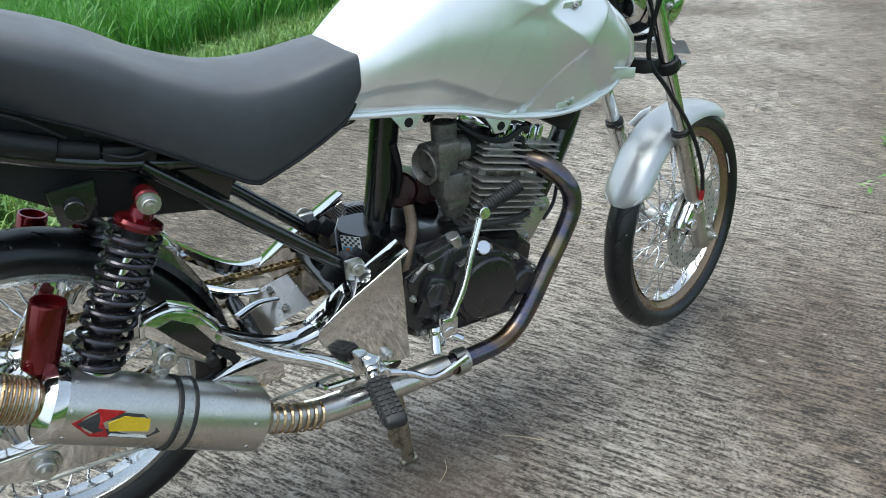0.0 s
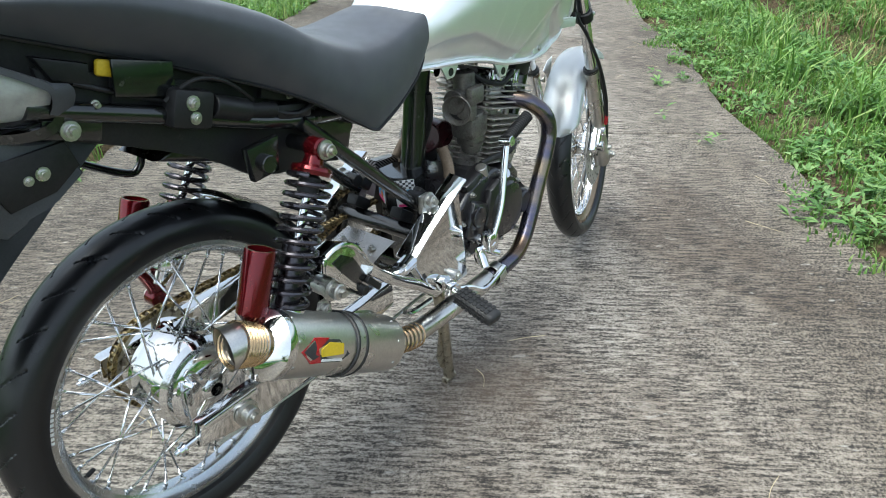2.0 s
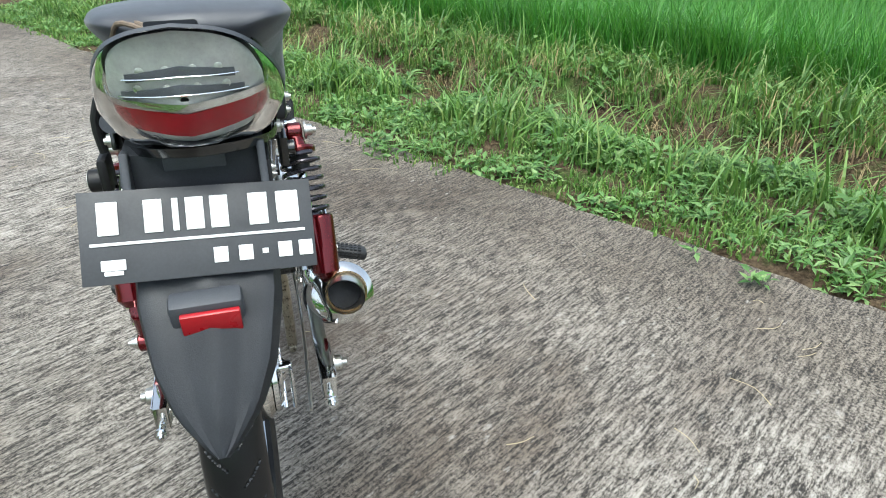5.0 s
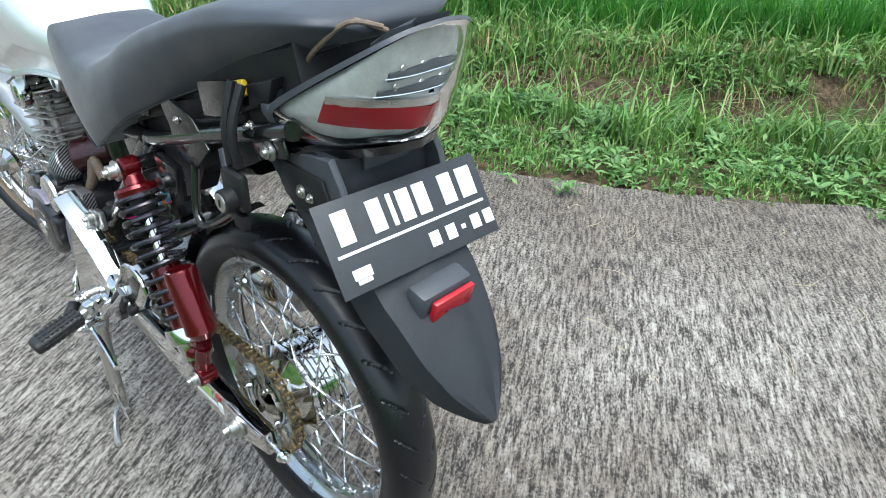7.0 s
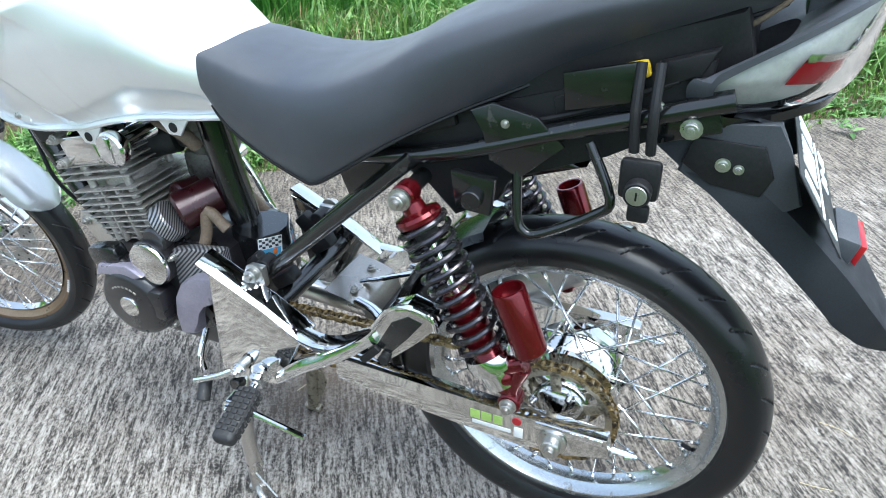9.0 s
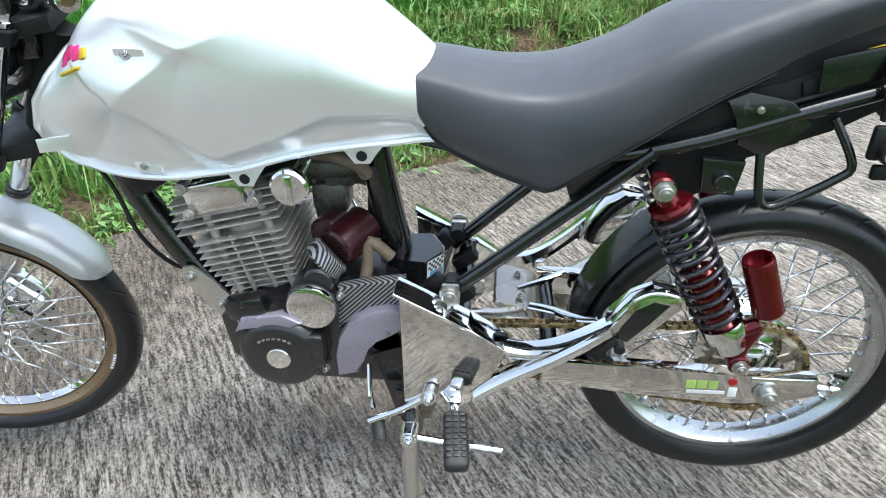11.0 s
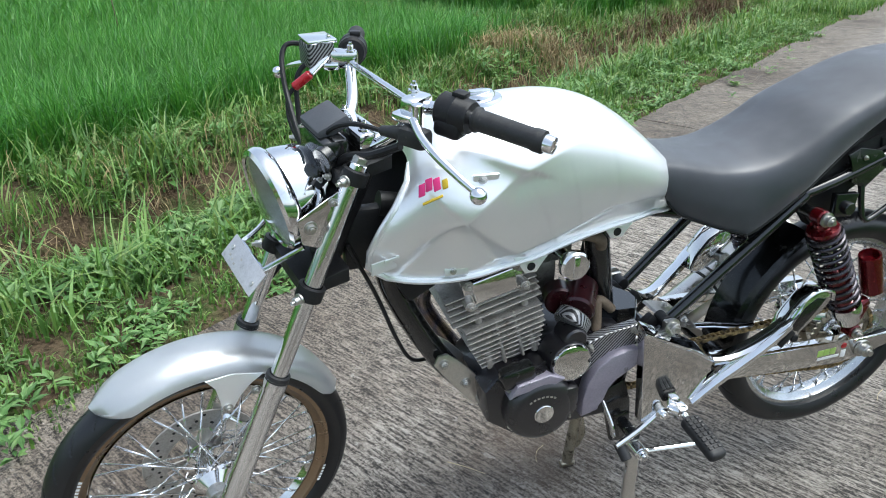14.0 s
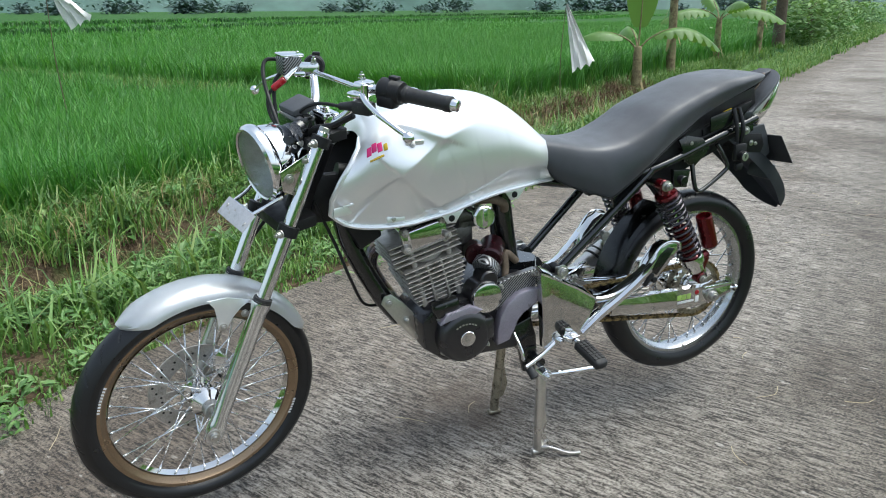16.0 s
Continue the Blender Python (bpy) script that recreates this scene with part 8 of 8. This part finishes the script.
weeds("verge_weeds", spots(2600, -6, 6, RIGHT_EDGE - 0.1, RIGHT_EDGE + 0.4, sprigs)[0], 0.05, "small green sprigs growing over the edge of the concrete")
weeds("verge_weeds", spots(8500, -8, 8, RIGHT_EDGE - 1.1, RIGHT_EDGE + 0.35, sprawl)[0], 0.055, "low broad-leaved green weeds creeping over the concrete edge")
weeds("verge_weeds", spots(7500, -8, 8, RIGHT_EDGE - 2.3, RIGHT_EDGE - 0.5, sprawl)[0], 0.085, "leafy green weeds on the ditch banks")
weeds("verge_weeds", spots(6400, -8, 8, LEFT_EDGE - 0.1, LEFT_EDGE + 2.3, verge_room)[0], 0.07, "green weeds on the opposite verge")


def straws():
    """Loose dry stalks lying on the concrete."""
    bm = bmesh.new()
    for _ in range(110):
        u, v = random.uniform(-4, 4.5), random.uniform(RIGHT_EDGE + 0.1, LEFT_EDGE - 0.1)
        a, n = random.uniform(0, 6.28), random.uniform(0.03, 0.13)
        o = on_road(u, v, 0.002)
        d = V(math.cos(a), math.sin(a), 0)
        k = V(-d.y, d.x, 0) * random.uniform(-0.25, 0.25) * n
        sweep(bm, [o, o + d * n * 0.5 + k + V(0, 0, 0.003), o + d * n], (0.0011, 0.0006), 4, 3)
    return tagged(part("loose_straw", bm, STRAW), "dry straw stalks lying on the concrete", "straw", kind="stuff")


straws()


def leaf_blade(bm, o, d, length, width, droop, tear=0.0, fold=0.1):
    """A long banana leaf: two halves folded along a stout midrib, torn at the edge."""
    d = Vector(d).normalized()
    side = d.cross(V(0, 0, 1)).normalized()
    rows, n = [], 22
    for i in range(n + 1):
        t = i / n
        c = Vector(o) + d * length * t + V(0, 0, -droop * length * t * t)
        w = width * 0.5 * math.sin(math.pi * min(1, 0.06 + t * 0.94)) ** 0.6
        j = 1 - tear * (0.75 if i % 3 == 0 else 0.1 * random.random())
        rows.append([c - side * w * j + V(0, 0, fold * w * j), c - side * w * 0.5 + V(0, 0, fold * w * 0.3), c, c + side * w * 0.5 + V(0, 0, fold * w * 0.3), c + side * w * j + V(0, 0, fold * w * j)])
    sheet(bm, rows)


def banana_plant(at, height, leaves, label, lean=0.0):
    at = Vector(at)
    th = holder("banana_plant", None, label, "banana plant", at=at)
    th["group"] = "banana plants by the road"
    top = at + V(lean, lean * 0.4, height)
    bm = bmesh.new()
    sweep(bm, [at + V(0, 0, -0.1), at + V(lean * 0.3, 0, height * 0.4), top - V(0, 0, height * 0.1), top], (0.095, 0.05), 14, 4)
    ob = part("stem", bm, SHEATH)
    for k in range(4):
        bm = bmesh.new()
        a = 1.7 * k + 0.4
        p = at + V(lean * 0.5, 0, height * (0.45 + 0.1 * k))
        leaf_blade(bm, p, (math.cos(a) * 0.4, math.sin(a) * 0.4, -0.9), 0.4 + 0.08 * k, 0.09, 0.1, 0.5)
        dry = part("dry_leaf", bm, DRY)
        dry.parent, dry.matrix_parent_inverse = th, Matrix.Translation(-at)
    ob.parent, ob.matrix_parent_inverse = th, Matrix.Translation(-at)
    for d, ln, w, droop, tear in leaves:
        d = Vector(d).normalized()
        bm = bmesh.new()
        leaf_blade(bm, top + d * 0.28, d, ln, w, droop, tear, 0.1 if d.z > 0.85 else -1.1)
        lf = part("leaf", bm, BANANA, sharp=80)
        bm = bmesh.new()
        sweep(bm, [top - V(0, 0, 0.1), top + d * 0.15, top + d * (0.28 + 0.2 * ln) + V(0, 0, -droop * ln * 0.04), top + d * (0.28 + 0.6 * ln) + V(0, 0, -droop * ln * 0.36)], (0.018, 0.005), 8, 3)
        rib = part("midrib", bm, SHEATH)
        for o in (lf, rib):
            o.parent, o.matrix_parent_inverse = th, Matrix.Translation(-at)
    return th


def far_place(x, y):
    u, v = x * EU.x + y * EU.y, x * EV.x + y * EV.y
    return V(x, y, ground_z(u, v))


banana_plant(far_place(-5.8, -7.5), 0.8, [((0.05, 0.1, 1), 1.15, 0.5, 0.05, 0.0), ((0.75, -0.5, 0.5), 0.75, 0.26, 0.5, 0.1), ((-0.8, 0.35, 0.55), 1.3, 0.34, 0.75, 0.7), ((-0.3, -0.8, 0.6), 0.9, 0.3, 0.6, 0.4)], "young banana plant with one broad upright leaf", 0.03)
banana_plant(far_place(-7.95, -9.2), 1.9, [((-0.7, 0.5, 0.5), 1.4, 0.4, 0.7, 0.6), ((0.7, -0.4, 0.6), 1.2, 0.36, 0.6, 0.5), ((0, 0.2, 1), 1.2, 0.4, 0.1, 0.1)], "tall banana stem wrapped in dry brown sheaths", 0.1)
banana_plant(far_place(-11.2, -11.4), 1.0, [((-0.7, 0.6, 0.4), 1.3, 0.45, 0.6, 0.5), ((0.8, -0.3, 0.4), 1.3, 0.45, 0.6, 0.6), ((0.2, 0.8, 0.6), 1.1, 0.4, 0.5, 0.4), ((-0.2, -0.7, 0.8), 1.1, 0.4, 0.4, 0.3)], "banana plant with spreading torn leaves")
banana_plant(far_place(-14.8, -13.5), 2.0, [((-0.6, 0.6, 0.5), 1.5, 0.45, 0.7, 0.6), ((0.8, -0.3, 0.5), 1.4, 0.45, 0.7, 0.6), ((0.1, 0.3, 1), 1.4, 0.45, 0.2, 0.2)], "banana plant with a slim stem and dry lower leaves")


def tree(at, height, spread, seed, label, trunk_r=0.16):
    """Tapered trunk, forking limbs and a loose crown of many small leaves."""
    rnd = np.random.default_rng(seed)
    at = Vector(at)
    th = holder("tree", None, label, "tree", at=at)
    th["group"] = "trees along the road"
    bm = bmesh.new()
    fork = at + V(0.1, 0.05, height * 0.42)
    sweep(bm, [at + V(0, 0, -0.2), at + V(0.06, 0, height * 0.2), fork], (trunk_r, trunk_r * 0.7), 12, 4)
    tips = []
    for k in range(7):
        a = 2.4 * k
        tip = fork + V(math.cos(a) * spread * rnd.uniform(0.4, 0.9), math.sin(a) * spread * rnd.uniform(0.4, 0.9), height * rnd.uniform(0.15, 0.55))
        mid = fork.lerp(tip, 0.5) + V(0, 0, 0.12 * height * rnd.uniform(0, 1))
        sweep(bm, [fork - V(0, 0, 0.1), mid, tip], (trunk_r * 0.5, 0.02), 8, 4)
        tips += [mid, tip]
    tr = part("trunk", bm, BARK)
    cen = np.array([tuple(t) for t in tips])
    n = 5200
    pick = cen[rnd.integers(0, len(cen), n)]
    off = rnd.normal(0, 1, (n, 3))
    off = off / np.linalg.norm(off, axis=1)[:, None] * (rnd.uniform(0.2, 1, n) ** 0.5 * spread * 0.42)[:, None] * [1, 1, 0.7]
    p = pick + off
    a, tilt, s = rnd.uniform(0, 6.28, n), rnd.uniform(-0.8, 0.5, n), rnd.uniform(0.08, 0.2, n)
    d = np.stack([np.cos(a) * np.cos(tilt), np.sin(a) * np.cos(tilt), np.sin(tilt)], 1)
    q = np.stack([-np.sin(a), np.cos(a), 0 * a], 1)
    v = np.stack([p, p + d * s[:, None] * 0.5 + q * s[:, None] * 0.28, p + d * s[:, None], p + d * s[:, None] * 0.5 - q * s[:, None] * 0.28], 1).reshape(-1, 3)
    k = np.arange(n) * 4
    cr = from_arrays("crown", v.tolist(), np.stack([k, k + 1, k + 2, k + 3], 1).tolist(), TREE_LEAF)
    for o in (tr, cr):
        o.parent, o.matrix_parent_inverse = th, Matrix.Translation(-at)
    return th


tree(far_place(-17.6, -15.3), 5.5, 2.2, 1, "roadside tree with a dark leaning trunk", 0.2)
tree(far_place(-24.0, -19.5), 5.0, 2.4, 2, "leafy roadside tree with a low crown", 0.18)
tree(far_place(-30.0, -24.0), 5.5, 2.6, 3, "leafy roadside tree further along the road", 0.18)
tree(far_place(-38.0, -29.0), 6.0, 3.0, 4, "distant roadside tree with a round crown", 0.2)


def bushes():
    """Low leafy scrub between the trees."""
    n = 11000
    c = np.array([far_place(x, y) for x, y in ((-20, -16.6), (-21.5, -18), (-26, -20.5), (-27, -22), (-33, -25.5), (-44, -32), (-52, -37))])
    p = c[RNG.integers(0, len(c), n)] + np.abs(RNG.normal(0, 0.6, (n, 3))) * RNG.choice([-1, 1], (n, 3)) * [1.3, 1.1, 0] + np.stack([0 * np.arange(n), 0 * np.arange(n), RNG.uniform(0.05, 1.6, n)], 1)
    a, s = RNG.uniform(0, 6.28, n), RNG.uniform(0.1, 0.24, n)
    d = np.stack([np.cos(a), np.sin(a), RNG.uniform(-0.6, 0.6, n)], 1)
    q = np.stack([-np.sin(a), np.cos(a), 0 * a], 1)
    v = np.stack([p, p + d * s[:, None] * 0.5 + q * s[:, None] * 0.3, p + d * s[:, None], p + d * s[:, None] * 0.5 - q * s[:, None] * 0.3], 1).reshape(-1, 3)
    k = np.arange(n) * 4
    return tagged(from_arrays("roadside_scrub", v.tolist(), np.stack([k, k + 1, k + 2, k + 3], 1).tolist(), WEED), "leafy green scrub along the road", "scrub", kind="stuff")


bushes()


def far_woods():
    """Tree line on the horizon behind the fields, haze put into its leaf colour."""
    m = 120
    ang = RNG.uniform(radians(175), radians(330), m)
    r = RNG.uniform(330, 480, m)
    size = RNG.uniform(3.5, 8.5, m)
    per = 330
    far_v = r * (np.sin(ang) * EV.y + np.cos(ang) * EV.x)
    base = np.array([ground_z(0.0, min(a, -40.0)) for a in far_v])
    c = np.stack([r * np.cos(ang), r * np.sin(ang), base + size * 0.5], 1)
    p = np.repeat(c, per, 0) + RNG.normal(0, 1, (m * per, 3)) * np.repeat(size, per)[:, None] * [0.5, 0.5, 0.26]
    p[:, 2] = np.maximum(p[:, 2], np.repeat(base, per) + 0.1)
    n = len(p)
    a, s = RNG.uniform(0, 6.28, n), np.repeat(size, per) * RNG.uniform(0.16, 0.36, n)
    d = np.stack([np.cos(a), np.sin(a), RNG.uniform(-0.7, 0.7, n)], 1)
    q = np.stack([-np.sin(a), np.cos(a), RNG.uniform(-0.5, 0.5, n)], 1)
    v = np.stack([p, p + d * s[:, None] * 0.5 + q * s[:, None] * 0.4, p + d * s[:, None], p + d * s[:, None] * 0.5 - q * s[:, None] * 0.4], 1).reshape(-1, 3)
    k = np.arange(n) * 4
    return tagged(from_arrays("far_woods", v.tolist(), np.stack([k, k + 1, k + 2, k + 3], 1).tolist(), FAR_LEAF), "distant trees on the horizon, leaves tinted blue-green for haze", "woods", kind="stuff")


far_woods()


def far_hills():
    """Low backdrop rise behind the fields, haze painted in, closing the view all round."""
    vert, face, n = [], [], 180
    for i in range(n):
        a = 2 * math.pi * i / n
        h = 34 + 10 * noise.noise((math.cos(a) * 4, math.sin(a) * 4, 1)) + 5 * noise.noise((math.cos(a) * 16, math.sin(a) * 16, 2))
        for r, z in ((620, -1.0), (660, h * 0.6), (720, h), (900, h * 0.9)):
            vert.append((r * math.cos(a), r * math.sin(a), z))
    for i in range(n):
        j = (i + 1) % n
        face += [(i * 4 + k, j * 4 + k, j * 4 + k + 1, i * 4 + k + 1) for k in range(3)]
    ob = from_arrays("backdrop", vert, face, PAINTED_HAZE)
    return tagged(ob, "backdrop rise far behind the fields, painted blue-green as haze", "hills", kind="structure")


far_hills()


def scare_cloth(top, low, width, seed):
    """A torn white plastic sheet hung from a cane to keep birds off the rice."""
    top, low = Vector(top), Vector(low)
    ground = far_place(top.x, top.y)
    th = holder("bird_scarer", None, "torn white plastic sheet hanging from a thin cane", "bird scarer", at=ground)
    th["group"] = "bird scarers in the rice"
    bm = bmesh.new()
    sweep(bm, [ground - V(0, 0, 0.1), ground.lerp(top, 0.5) + V(0.04, -0.03, 0), top + V(0.01, -0.01, -0.1), top], (0.006, 0.003), 8, 5)
    cane = part("cane", bm, BARK)
    bm = bmesh.new()
    rows = []
    for i in range(15):
        t = i / 14
        c = top.lerp(low, t)
        w = width * (0.08 + 0.92 * t)
        rows.append([c + V(0.88, -0.45, 0) * w * (k / 8 - 0.5) + V(0, 0, -0.42 * w * (k / 8 - 0.5) * t + 0.03 * math.sin(k * 2.3 + seed) * max(0, t - 0.8) * 5) + V(0.4, 0.8, 0) * 0.03 * math.sin(k * 1.9 + t * 5 + seed) for k in range(9)])
    sheet(bm, rows)
    cl = part("cloth", bm, CLOTH)
    for o in (cane, cl):
        o.parent, o.matrix_parent_inverse = th, Matrix.Translation(-ground)
    return th


scare_cloth((-3.4, -5.93, 1.30), (-3.60, -5.80, 0.56), 0.28, 0)
scare_cloth((2.30, -7.35, 1.62), (2.02, -7.38, 1.16), 0.30, 2)
